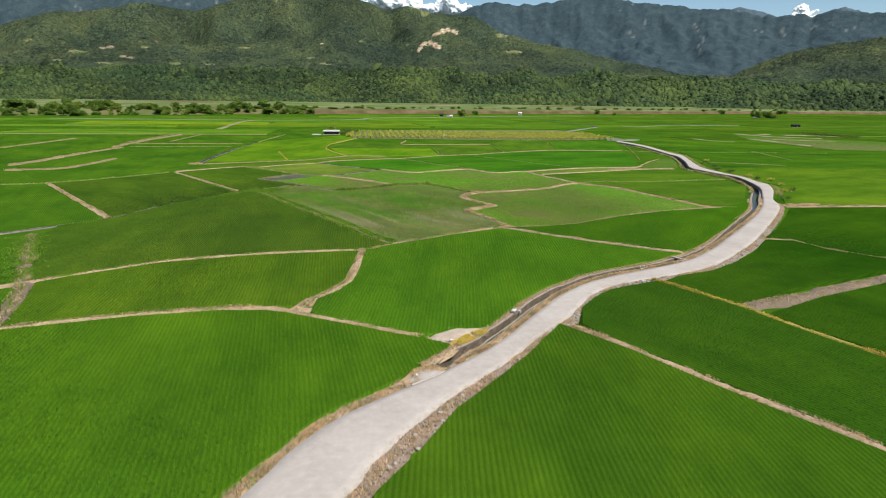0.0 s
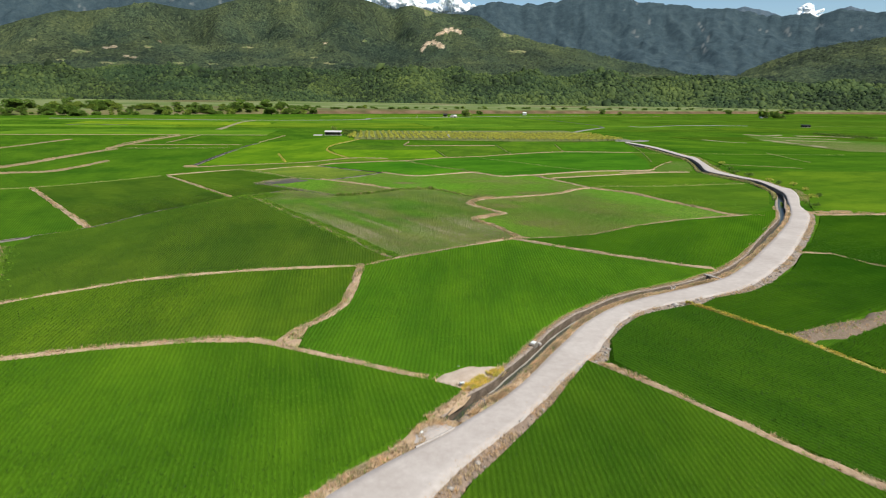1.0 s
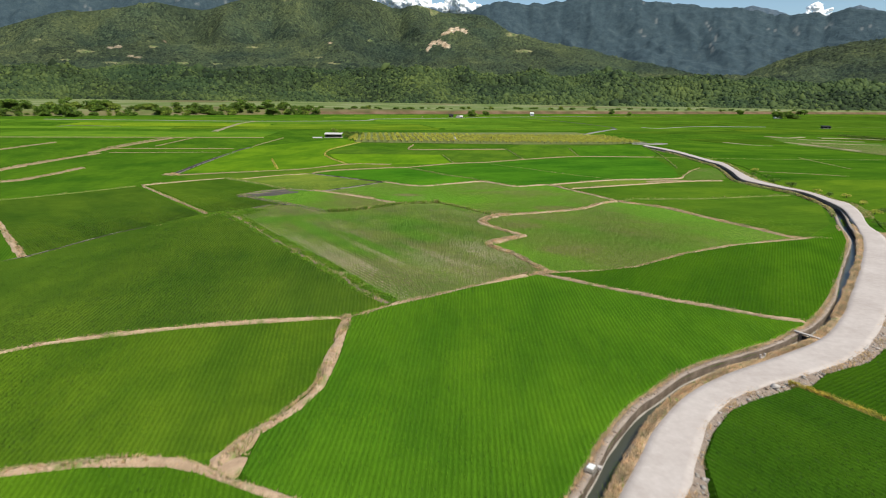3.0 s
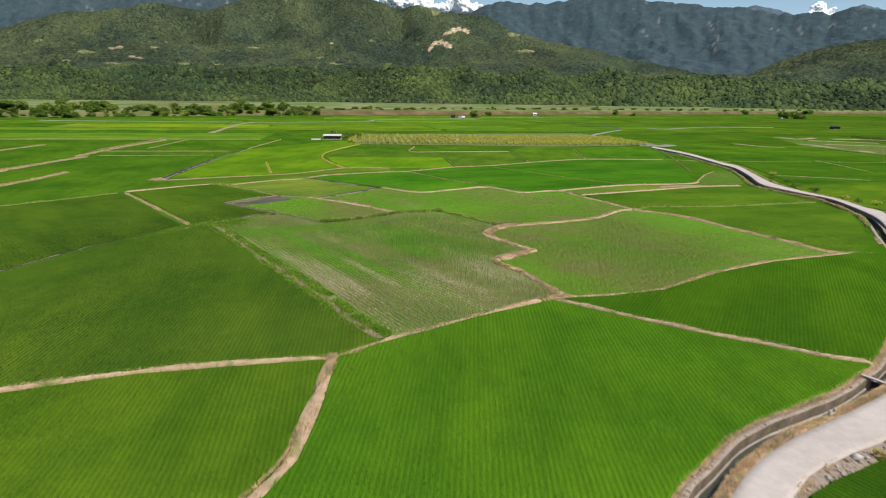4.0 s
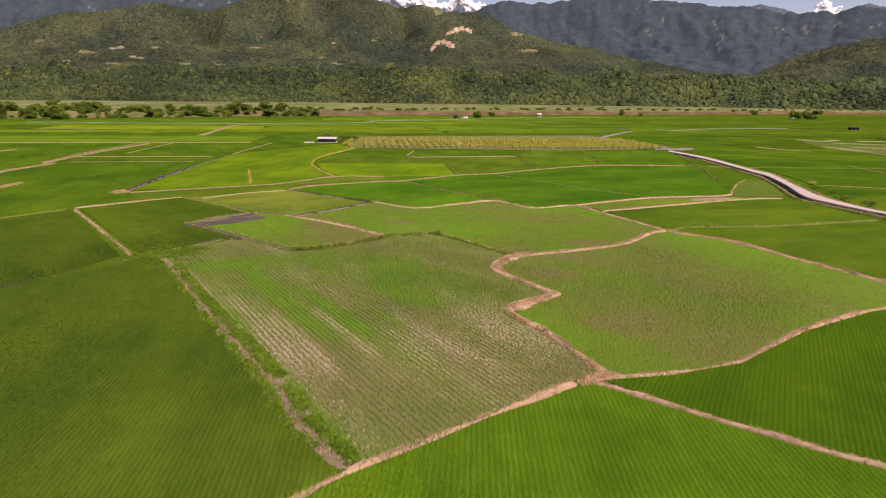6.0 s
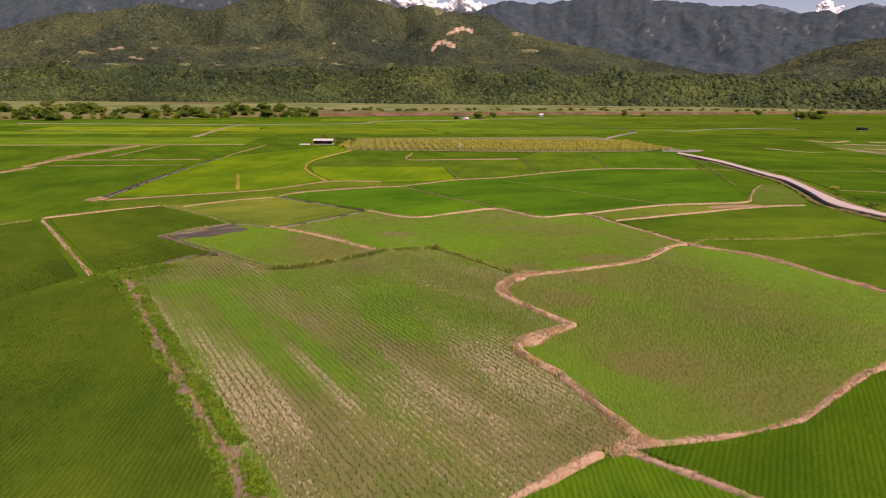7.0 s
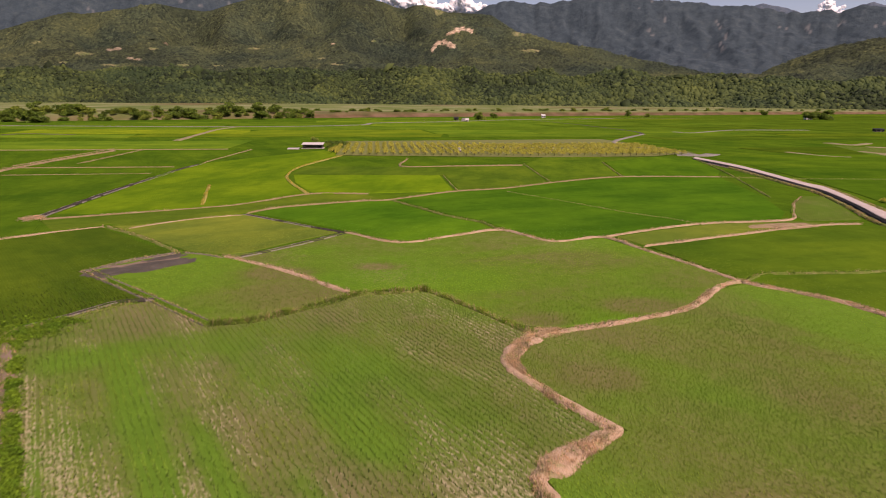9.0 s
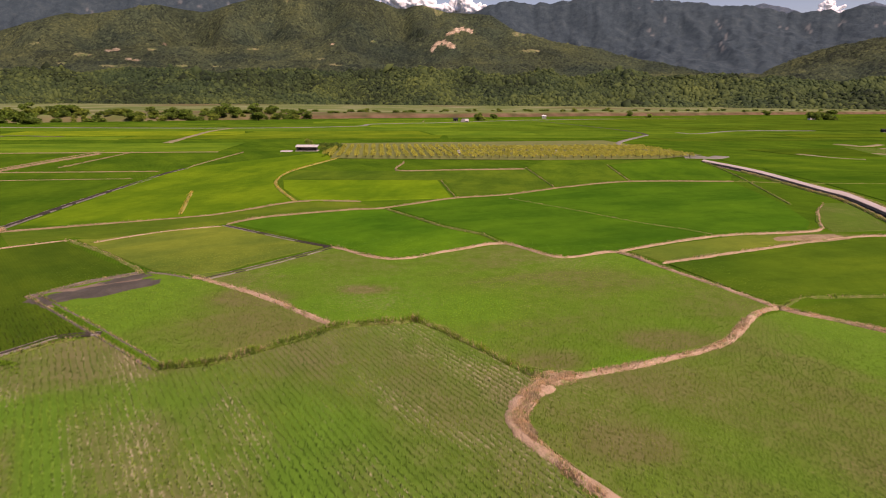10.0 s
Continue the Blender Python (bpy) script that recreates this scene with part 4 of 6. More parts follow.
field("rice", (0.048, 0.146, 0.011, 1), 25, (-4, 152), (5.2, 160), (14.3, 164.2), (25.3, 172.9), (39.3, 180.9), (58.6, 181.5), (54.4, 157), (50, 143), (46.6, 138.1), (35.9, 135.8), (28.8, 132.6), (20.5, 127.7), (14.6, 125.5), (10.2, 131), (8, 135.7), (3.6, 140.3))
field("rice", YOUNG, 25, (22, 127), (28.8, 131), (35.9, 134.2), (47, 136.6), (52, 135.2), (42.9, 132.2), (32.6, 127.5), (23.9, 123.4))
field("rice", (0.068, 0.142, 0.013, 1), 15, (24.2, 122.2), (32.8, 126.2), (43, 130.9), (50.4, 133.8), (57, 133.5), (57, 118), (41.9, 114), (33.6, 113.1), (28.1, 110.9), (26.6, 114.5))
field("rice", (0.066, 0.138, 0.013, 1), 15, (28.6, 109.7), (33.8, 111.8), (41.9, 112.6), (57, 116.8), (57.5, 109), (49.5, 94.5), (42, 86.9), (40.4, 87.2), (38.3, 92.5), (36, 97.8), (33.3, 104.9))
field("rice", (0.09, 0.16, 0.018, 1), 30, (-46, 134.5), (-39.2, 138.5), (-26.4, 145.6), (-17.9, 156.1), (-9.5, 156.8), (-6, 152.3), (-9.5, 151.2), (-19.6, 145.6), (-23.4, 140.6), (-25, 138.6), (-34.1, 131.8), (-37, 133.1), (-41.2, 129))
field("rice", (0.094, 0.194, 0.012, 1), 80, (-46.9, 139), (-39.4, 140), (-26.7, 147.1), (-18.8, 157), (-24.4, 170.1), (-27.6, 180.9), (-28.1, 197.5), (-23, 226), (-30, 240), (-50.8, 201.9), (-51.2, 181.6), (-48.2, 154.1))
field("rice", (0.105, 0.215, 0.012, 1), 80, (-17.2, 157.5), (-8.5, 158.3), (5, 161.2), (2.9, 182), (-25.8, 181.5), (-23, 170.2))
field("rice", (0.074, 0.148, 0.015, 1), 80, (4.3, 182.1), (6.3, 161.4), (14.1, 165.6), (22.7, 174), (22.4, 201), (6, 198.3), (-5, 197), (-26.5, 197), (-26.3, 183))
field("rice", (0.074, 0.156, 0.014, 1), 80, (23.8, 174.2), (39, 182.3), (42.6, 211), (58, 225), (31, 223), (23.4, 205))
field("rice", (0.055, 0.15, 0.011, 1), 80, (40, 182.4), (59, 183.2), (64.2, 193.6), (69.5, 221.5), (60.5, 226.5), (43.8, 211.1))
field("rice", (0.057, 0.136, 0.011, 1), 100, (-48.5, 139), (-49.8, 154.1), (-52.9, 181.5), (-56, 181.5), (-82, 177), (-80, 128), (-62, 105), (-53, 115), (-48, 122), (-43, 128))
field("rice", (0.056, 0.128, 0.009, 1), 88, (-1.7, 23.4), (-0.1, 26.1), (1.5, 29.3), (3.7, 32.3), (5.9, 35.4), (8.7, 40.1), (11.7, 36.21), (14.2, 32.14), (16.3, 28.98), (17.6, 27.19), (19.1, 25.04), (21.4, 21.61), (28, 8), (44, -24), (-20, -24), (-7.5, 8), near=True, inset=-0.26)
field("rice", (0.040, 0.104, 0.008, 1), -60, (10.4, 40.41), (11.2, 43.5), (12.6, 45.6), (14.3, 47.5), (16, 48.5), (18.6, 49.7), (19.7, 47.88), (22.2, 43.58), (24, 39.04), (25.7, 35.57), (26.5, 33.76), (30, 27.24), (34, 18), (50, -24), (45, -24), (28.8, 8), (22.2, 22.1), (19.9, 25.53), (18.4, 27.81), (17.1, 29.84), (15, 32.9), (12.3, 36.88), near=True, inset=-0.26)
field("rice", DEEP, -60, (23.6, 42.29), (29.9, 46.04), (39.7, 50.6), (74, 66.8), (80, 30), (34.5, 19), (30.8, 28), (27.3, 34.49), (26.5, 36.26), (24.8, 39.43), near=True)
field("rice", DEEP, 30, (19.5, 50.07), (21.2, 51.5), (24.6, 53), (27.9, 55.6), (32, 59.6), (36.4, 65.3), (39.1, 64.9), (40.4, 60.9), (43.6, 57.5), (47, 54), (39, 52.9), (29.2, 48.2), (22.4, 44.25), near=True)
field("rice", DEEP, 30, (37.2, 66.9), (41.2, 71.4), (48, 80.7), (51.8, 86.3), (67, 87.4), (84, 89), (74, 69.5), (48.3, 55), (44.4, 58.5), (41.2, 61.6), (39.5, 66))
field("rice", (0.050, 0.128, 0.010, 1), 10, (67.5, 141), (72, 160), (75, 178), (77, 205), (160, 190), (160, 143))
field("rice", (0.060, 0.142, 0.011, 1), 10, (77, 206), (76.5, 226), (100, 240), (128, 236), (127, 193))
field("rice", OLIVE, 30, (52.4, 88), (55, 93.4), (60, 101.9), (63.4, 109.9), (63.2, 114.4), (62.8, 120), (63, 129), (65, 137), (120, 140), (110, 92), (67.2, 89))
field("young", (0.105, 0.14, 0.03, 1), 60, (51.3, 143), (57.6, 152.9), (61, 156.8), (63.6, 156.8), (61.3, 149.5), (57, 138.5), (49.8, 137.4))

# ---- distance: bare bank, river meadow, wooded hills and ranges ----
WOODS, _t, _b = material("woods", 0.75, 0.15)
_at = _t.nodes.new("ShaderNodeAttribute")
_at.attribute_name = "tint"
_co = _t.nodes.new("ShaderNodeTexCoord").outputs["Object"]
_c = ramp(_t, _at.outputs["Fac"], (0.0, (0.015, 0.025, 0.010)), (0.5, (0.043, 0.068, 0.023)), (1.0, (0.090, 0.122, 0.036)))
_c = mix(_t, ramp(_t, noise_tex(_t, _co, 0.006, 5), (0.35, (0, 0, 0)), (0.7, (1, 1, 1))), mix(_t, 1.0, _c, (0.7, 0.78, 0.85), "MULTIPLY"), mix(_t, 1.0, _c, (1.25, 1.15, 0.9), "MULTIPLY"))
_op = _t.nodes.new("ShaderNodeAttribute")
_op.attribute_name = "open"
_c = mix(_t, _op.outputs["Fac"], _c, ramp(_t, noise_tex(_t, _co, 0.05, 4), (0.35, (0.16, 0.15, 0.07)), (0.65, (0.36, 0.27, 0.18))))
_t.links.new(_c, _b.inputs["Base Color"])
bump(_t, _b, noise_tex(_t, _co, 0.6, 5, 0.75), 0.6, 1.0)
SLOPES, _t, _b = material("mountain_woods", 0.8, 0.1)
_at = _t.nodes.new("ShaderNodeAttribute")
_at.attribute_name = "tint"
_co = _t.nodes.new("ShaderNodeTexCoord").outputs["Object"]
_c = ramp(_t, _at.outputs["Fac"], (0.0, (0.022, 0.032, 0.022)), (0.5, (0.048, 0.066, 0.037)), (1.0, (0.086, 0.108, 0.054)))
_c = mix(_t, ramp(_t, noise_tex(_t, _co, 0.004, 6, 0.65), (0.38, (0, 0, 0)), (0.62, (1, 1, 1))), mix(_t, 1.0, _c, (0.74, 0.82, 0.9), "MULTIPLY"), mix(_t, 1.0, _c, (1.22, 1.14, 0.95), "MULTIPLY"))
_op = _t.nodes.new("ShaderNodeAttribute")
_op.attribute_name = "open"
_c = mix(_t, _op.outputs["Fac"], _c, ramp(_t, noise_tex(_t, _co, 0.05, 4), (0.35, (0.11, 0.15, 0.055)), (0.65, (0.26, 0.23, 0.12))))
_c = mix(_t, mask(_t, "slide"), _c, ramp(_t, noise_tex(_t, _co, 0.06, 4), (0.35, (0.38, 0.25, 0.16)), (0.6, (0.60, 0.48, 0.35))))
_n = noise_tex(_t, _co, 0.11, 6, 0.72)
_c = mix(_t, ramp(_t, _n, (0.36, (0, 0, 0)), (0.64, (1, 1, 1))), mix(_t, 1.0, _c, (0.55, 0.57, 0.60), "MULTIPLY"), mix(_t, 1.0, _c, (1.38, 1.32, 1.22), "MULTIPLY"))
_t.links.new(_c, _b.inputs["Base Color"])
bump(_t, _b, _n, 1.0, 6.0)
# the haze of distance is mixed into this forest's base colour as blue-grey
RANGE, _t, _b = material("hazy_range_forest", 0.85, 0.1)
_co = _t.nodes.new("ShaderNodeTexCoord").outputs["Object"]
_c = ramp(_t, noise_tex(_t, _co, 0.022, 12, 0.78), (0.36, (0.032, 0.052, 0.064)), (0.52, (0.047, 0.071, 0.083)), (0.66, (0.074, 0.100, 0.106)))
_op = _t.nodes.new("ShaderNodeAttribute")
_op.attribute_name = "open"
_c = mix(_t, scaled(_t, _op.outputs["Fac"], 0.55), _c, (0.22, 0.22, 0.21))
_t.links.new(_c, _b.inputs["Base Color"])
bump(_t, _b, noise_tex(_t, _co, 0.06, 8, 0.75), 1.0, 7.0)

EYE0 = np.array((0.0, 40.0))


def skyline(az, *stops):
    """Rise over distance, in hundredths, of a skyline at each azimuth (tangent, in hundredths)."""
    s = np.array(stops, float)
    return np.interp(az, s[:, 0], s[:, 1])


# clearings and slides on the slopes: azimuth, rise, half-width, half-height, all in hundredths, as seen from the valley
CLEARINGS = [(13.1, 9.82, 1.2, 0.5), (14.4, 10.24, 1, 0.3), (0.9, 12.81, 0.9, 0.5), (-9.1, 8.52, 0.6, 0.2), (-14.7, 5.07, 1, 0.2), (-17.1, 5.92, 0.9, 0.2), (15.1, 7.34, 1.6, 0.3), (-56.2, 4.93, 1.2, 0.25), (-60.2, 7.81, 1.1, 0.25), (-53.2, 6.22, 1.6, 0.3), (-49.4, 4.58, 1.6, 0.25), (-27.3, 7.25, 1.3, 0.2), (-38.3, 4.7, 1, 0.2), (-33, 4.61, 1.2, 0.2), (-42.7, 7.09, 0.9, 0.2), (-22, 14.6, 0.35, 1), (0.1, 13.6, 1.5, 0.4)]
SLIDES = [(-0, 7.32, 0.35, 0.4), (0.4, 7.82, 0.4, 0.45), (1, 8.25, 0.5, 0.5), (1.8, 8.44, 0.6, 0.5), (2.6, 8.16, 0.6, 0.6), (3.2, 7.87, 0.4, 0.4), (2.4, 9.68, 0.4, 0.3), (3, 9.97, 0.5, 0.35), (3.8, 10.29, 0.6, 0.4), (4.6, 10.41, 0.6, 0.4), (5.5, 10.25, 0.6, 0.4), (6, 10.09, 0.35, 0.45), (-49.2, 6.85, 0.7, 0.22, 0.5), (-48.1, 7.03, 0.7, 0.28, 0.5), (-40.9, 7.83, 0.5, 0.22, 0.5), (-46.3, 5.65, 0.6, 0.2, 0.5), (-45.2, 5.49, 0.6, 0.2, 0.5), (-15.3, 8.08, 0.45, 0.13)]
SCARS = [(43.6, 11.93, 0.26, 0.3), (44, 11.47, 0.26, 0.3), (44.5, 11, 0.26, 0.3), (44.8, 8.68, 0.26, 0.4), (45.2, 7.93, 0.26, 0.4), (45.4, 9.67, 0.26, 0.6), (33.4, 10.52, 0.35, 0.4), (34, 9.83, 0.26, 0.26), (31.7, 13.8, 0.26, 0.26), (33.5, 14.78, 0.26, 0.3), (54.9, 10.98, 0.26, 0.3), (53.7, 11.22, 0.26, 0.26), (58.1, 11.21, 0.35, 0.5), (58.7, 10.52, 0.3, 0.4), (62.8, 11.54, 0.3, 0.4), (63.5, 12.11, 0.3, 0.4), (70.1, 11.96, 0.26, 0.4), (68.7, 11.47, 0.26, 0.3), (35.7, 12.06, 0.26, 0.6), (-52.1, 12.74, 0.26, 0.26), (-51.4, 12.37, 0.26, 0.26), (-38.2, 13.98, 0.26, 0.4), (-35.3, 13.42, 0.3, 0.26), (-30.9, 13.74, 0.26, 0.26)]


def spread(az, r, dist, xy, z, bare, seed):
    """How bare of trees the slope is, 0 to 1."""
    rise = (z - 17.6) / dist * 100
    open_ = np.zeros_like(z)
    wob = (fbm(xy, 30, seed + 8) - 0.5) * 2.4
    for a, e, w, h, *most in bare:
        open_ = np.maximum(open_, np.clip(2.6 - 2.6 * np.hypot((az - a) / w, (rise - e) / h) + wob, 0, most[0] if most else 1))
    return open_


def hills(name, near, far, rows, cols, heights, mat, label, category, seed=0, span=46, bare=(), slides=()):
    ang = np.linspace(radians(-span), radians(span), cols)
    az = np.tan(ang) * 100
    r = np.linspace(0, 1, rows)[:, None]
    dist = near + (far - near) * r + np.zeros((1, cols))
    xy = np.stack([EYE0[0] + np.sin(ang)[None] * dist, EYE0[1] + np.cos(ang)[None] * dist], -1)
    ahead = dist * np.cos(ang)[None]
    z = heights(az[None] + 0 * r, r + 0 * az[None], ahead, xy)
    v = np.concatenate([xy.reshape(-1, 2), z.reshape(-1, 1)], 1)
    me = mesh(name, v, grid_faces(rows, cols), mat, smooth_shade=True)
    for key, val in (("tint", fbm(xy, 60, seed)), ("open", spread(az[None], r, ahead, xy, z, bare, seed)), ("slide", spread(az[None], r, ahead, xy, z, slides, seed + 3))):
        at = me.attributes.new(key, "FLOAT", "POINT")
        at.data.foreach_set("value", val.astype(np.float32).ravel())
    return tagged(new(name, me), label, category, kind="structure")


def lump_shapes(sub, seed, kinds=8):
    """Uneven rounded tree crowns."""
    bm = bmesh.new()
    if sub:
        bmesh.ops.create_icosphere(bm, subdivisions=sub, radius=1.0)
    else:
        bmesh.ops.create_cone(bm, cap_ends=False, cap_tris=True, segments=6, radius1=1.15, radius2=0.0, depth=1.0)
        bmesh.ops.remove_doubles(bm, verts=bm.verts, dist=0.001)
    bm.verts.index_update()
    base = [v.co.copy() for v in bm.verts]
    faces = np.array([[v.index for v in f.verts] for f in bm.faces if len(f.verts) == 3 and (not sub or max(v.co.z for v in f.verts) > 0.0)])
    bm.free()
    out = []
    for k in range(kinds):
        out.append([tuple(c * (1 + 0.75 * noise.noise(c * 1.7 + Vector((k * 5.1, seed, 0))))) for c in base])
    return np.array(out), faces


def woods(name, near, far, until, heights, gap, size, tall, sub, mat, label, seed, span=39, bare=(), start=0.02, sunk=0.0):
    """The tree crowns that cover a slope."""
    rng = np.random.default_rng(seed)
    dist, ang = [], []
    d = near + (far - near) * start
    while d < near + (far - near) * until:
        a = np.arange(-radians(span), radians(span), gap / d) + rng.uniform(0, gap / d)
        ang.append(a + rng.uniform(-0.48, 0.48, len(a)) * gap / d)
        dist.append(d + rng.uniform(-0.6, 0.6, len(a)) * gap)
        d += gap
    dist, ang = np.concatenate(dist), np.concatenate(ang)
    xy = np.stack([EYE0[0] + np.sin(ang) * dist, EYE0[1] + np.cos(ang) * dist], -1)

    def lie(q):
        d = q - EYE0
        far_off = np.hypot(d[:, 0], d[:, 1])
        return heights(d[:, 0] / d[:, 1] * 100, (far_off - near) / (far - near), d[:, 1], q)

    az, r, ahead = np.tan(ang) * 100, (dist - near) / (far - near), dist * np.cos(ang)
    z = lie(xy)
    keep = (spread(az, r, ahead, xy, z, bare, seed) < 0.35) & (z > -3)
    xy, z = xy[keep], z[keep]
    # the crowns stand on the slope
    gx, gy = ((lie(xy + e) - lie(xy - e)) / 12.0 for e in (np.array((6.0, 0.0)), np.array((0.0, 6.0))))
    gx, gy = np.clip(gx, -0.9, 0.9), np.clip(gy, -0.9, 0.9)
    k = len(z)
    shapes, faces = lump_shapes(sub, seed)
    s = size * rng.lognormal(0, 0.36, k) * (0.65 + 0.6 * vnoise(xy, 90, seed + 2))
    turn = rng.uniform(0, 6.28, k)
    t = shapes[rng.integers(0, len(shapes), k)]
    x = t[..., 0] * np.cos(turn)[:, None] - t[..., 1] * np.sin(turn)[:, None]
    y = t[..., 0] * np.sin(turn)[:, None] + t[..., 1] * np.cos(turn)[:, None]
    h = tall * rng.lognormal(0, 0.35, k)
    v = np.stack([x * s[:, None] + xy[:, :1], y * s[:, None] + xy[:, 1:], (np.maximum(t[..., 2], -0.12 if sub else -1) + sunk) * (s * h)[:, None] + z[:, None] + (x * gx[:, None] + y * gy[:, None]) * s[:, None]], -1)
    f = faces[None] + np.arange(k)[:, None, None] * t.shape[1]
    me = mesh(name, v.reshape(-1, 3), f.reshape(-1, 3), mat, smooth_shade=True)
    tint = np.clip(0.5 + (rng.uniform(0, 1, k) - 0.5) * 0.75 + (fbm(xy, 130, seed + 4) - 0.5) * 1.5, 0, 1)
    tint = np.clip(tint[:, None] + rng.uniform(-0.38, 0.38, (k, t.shape[1])), 0, 1)
    at = me.attributes.new("tint", "FLOAT", "POINT")
    at.data.foreach_set("value", tint.astype(np.float32).ravel())
    at = me.attributes.new("open", "FLOAT", "POINT")
    at.data.foreach_set("value", np.zeros(k * t.shape[1], np.float32))
    return tagged(new(name, me), label, "woods", kind="stuff")


def low_hill(az, r, dist, xy):
    el = skyline(az, (-90, 4.6), (-70, 4.7), (-40, 4.9), (-20, 5.2), (0, 5.1), (20, 5.0), (40, 4.7), (72, 4.2), (90, 4.2))
    rise = np.clip(r / 0.7, 0, 1) ** 0.75
    gully = (np.abs(fbm(xy, 200, 3) - 0.5) * 90 + np.abs(fbm(xy, 70, 13, 3) - 0.5) * 40) * np.clip(r * 4, 0, 1)
    top = el / 100 * dist + 16
    return -6 + (top + 2) * rise - np.clip(r - 0.8, 0, 1) * 90 - gully + (fbm(xy, 240, 7) - 0.5) * 20 * np.clip(r * 4, 0, 1)


# side valleys of the mountain: azimuth at the crest, drift towards the foot, half-width, depth, all in hundredths
VALLEYS = [(-66, 4, 4, 2.2), (-54, 5, 3.5, 2.4), (-37, -1, 3.5, 4.2), (-26, 3, 3, 2.2), (-16, -3, 3.2, 3.0), (-5.5, 2, 2.4, 3.0), (4.5, 3, 2.2, 1.8)]


def main_mountain(az, r, dist, xy):
    """A lower front ridge, and the higher crest behind it."""
    back = skyline(az, (-85.5, 8.30), (-68.9, 9.20), (-57.4, 12.24), (-54.8, 12.77), (-53.0, 12.50), (-47.3, 13.12), (-43.8, 13.83), (-41.1, 14.00), (-37.7, 13.39), (-34.7, 13.03), (-33.4, 13.21), (-30.2, 14.26), (-26.1, 15.23), (-20.5, 16.27), (-13.0, 15.92), (-7.7, 14.70), (-5.5, 13.83), (-4.2, 13.74), (-3.0, 14.18), (-1.7, 14.35), (0.0, 13.91), (2.2, 13.30), (7.4, 13.12), (9.1, 12.86), (11.3, 11.53), (13.1, 10.46), (17.6, 8.84), (22.1, 7.85), (28.7, 6.03), (36.5, 4.19), (86.6, 3.27))
    front = skyline(az, (-86.1, 5.57), (-69.8, 5.94), (-57.2, 7.03), (-42.9, 7.58), (-28.5, 8.12), (-19.0, 9.02), (-12.6, 10.28), (-8.5, 9.38), (-3.8, 8.66), (0.0, 10.10), (2.8, 10.82), (7.6, 10.90), (11.8, 10.37), (17.6, 9.02), (22.1, 8.21), (26.5, 7.76), (30.9, 6.67), (37.7, 5.39), (44.2, 4.29), (50.9, 4.29), (53.2, 5.66), (57.0, 7.12), (61.7, 8.39), (68.9, 9.65), (84.8, 11.88))
    small = (fbm(np.stack([az * 24, az * 0], -1), 60, 61, 4) - 0.5) * 0.9
    ridge = np.clip(np.abs(fbm(xy * (1.0, 0.6), 420, 21, 4) - 0.5) * 2.4, 0, 1)
    sub = np.clip(np.abs(fbm(xy * (1.0, 0.6), 150, 25, 3) - 0.5) * 2.4, 0, 1)
    u = np.clip(r / 0.40, 0, 1)
    lf = 3.4 + (front + small * 0.6 - 3.4) * u**0.9 - np.clip(r - 0.42, 0, 1) * 16 - (ridge * 2.6 + sub * 1.3) * np.sin(u**1.3 * math.pi * 0.93)
    w = np.clip((r - 0.2) / 0.65, 0, 1)
    lb = 4.0 + (back - 0.35 + small - 4.0) * w**0.9 - (ridge * 3.0 + sub * 1.4) * np.sin(w**1.3 * math.pi * 0.93)
    for a, drift, wide, deep in VALLEYS:
        lb = lb - deep * np.exp(-(((az - a - drift * (1 - w)) / (wide * (1.5 - 0.7 * w))) ** 2)) * np.sin(w**1.5 * math.pi * 0.95)
    z = 17.6 + (np.maximum(lf, lb) - 5.0 * np.exp(-r / 0.02)) / 100 * dist
    return np.where(r > 0.85, 17.6 + (back - 0.35) / 100 * dist - (r - 0.85) * 1800, z)


def far_range(az, r, dist, xy):
    el = skyline(az, (-84.8, 15.88), (-68.7, 16.41), (-60.1, 17.30), (-51.4, 19.23), (-42.9, 19.92), (-37.4, 18.88), (-32.7, 19.31), (-18.7, 14.53), (0.0, 11.88), (6.6, 12.94), (9.1, 14.06), (10.9, 14.50), (14.3, 14.24), (21.5, 14.94), (28.0, 15.81), (36.5, 14.85), (41.2, 14.68), (45.9, 14.24), (48.7, 14.50), (53.5, 13.44), (57.0, 13.36), (60.1, 13.71), (62.3, 13.44), (65.9, 14.68), (68.1, 14.41), (84.4, 14.15))
    el = el + (fbm(np.stack([az * 40, az * 0], -1), 120, 31, 5) - 0.5) * 1.0 + (fbm(np.stack([az * 40, az * 0], -1), 30, 33, 3) - 0.5) * 0.35
    ridge = np.clip(np.abs(fbm(xy * (1.0, 0.5), 620, 41, 5) - 0.5) * 2.6, 0, 1)
    sub = np.clip(np.abs(fbm(xy * (1.0, 0.6), 230, 45, 4) - 0.5) * 2.6, 0, 1)
    rill = np.abs(fbm(xy, 75, 47, 3) - 0.5) * 2
    rise = np.clip(r / 0.92, 0, 1)
    line = 1.0 + (el - 1.0) * rise**0.9 - (ridge * 0.30 + sub * 0.13 + rill * 0.04) * np.sin(rise**1.2 * math.pi * 0.95) * el
    z = 17.6 + line / 100 * dist
    return np.where(r > 0.92, 17.6 + el / 100 * dist - (r - 0.92) * 2500, z)


hills("wooded_hill", 1430, 1930, 70, 400, low_hill, WOODS, "low hill densely wooded with broadleaf trees", "hill", 3)
woods("hill_woods", 1430, 1930, 0.86, low_hill, 6.4, 4.3, 0.66, 1, WOODS, "dense broadleaf woods covering the low hill", 3, start=0.0, sunk=0.0)
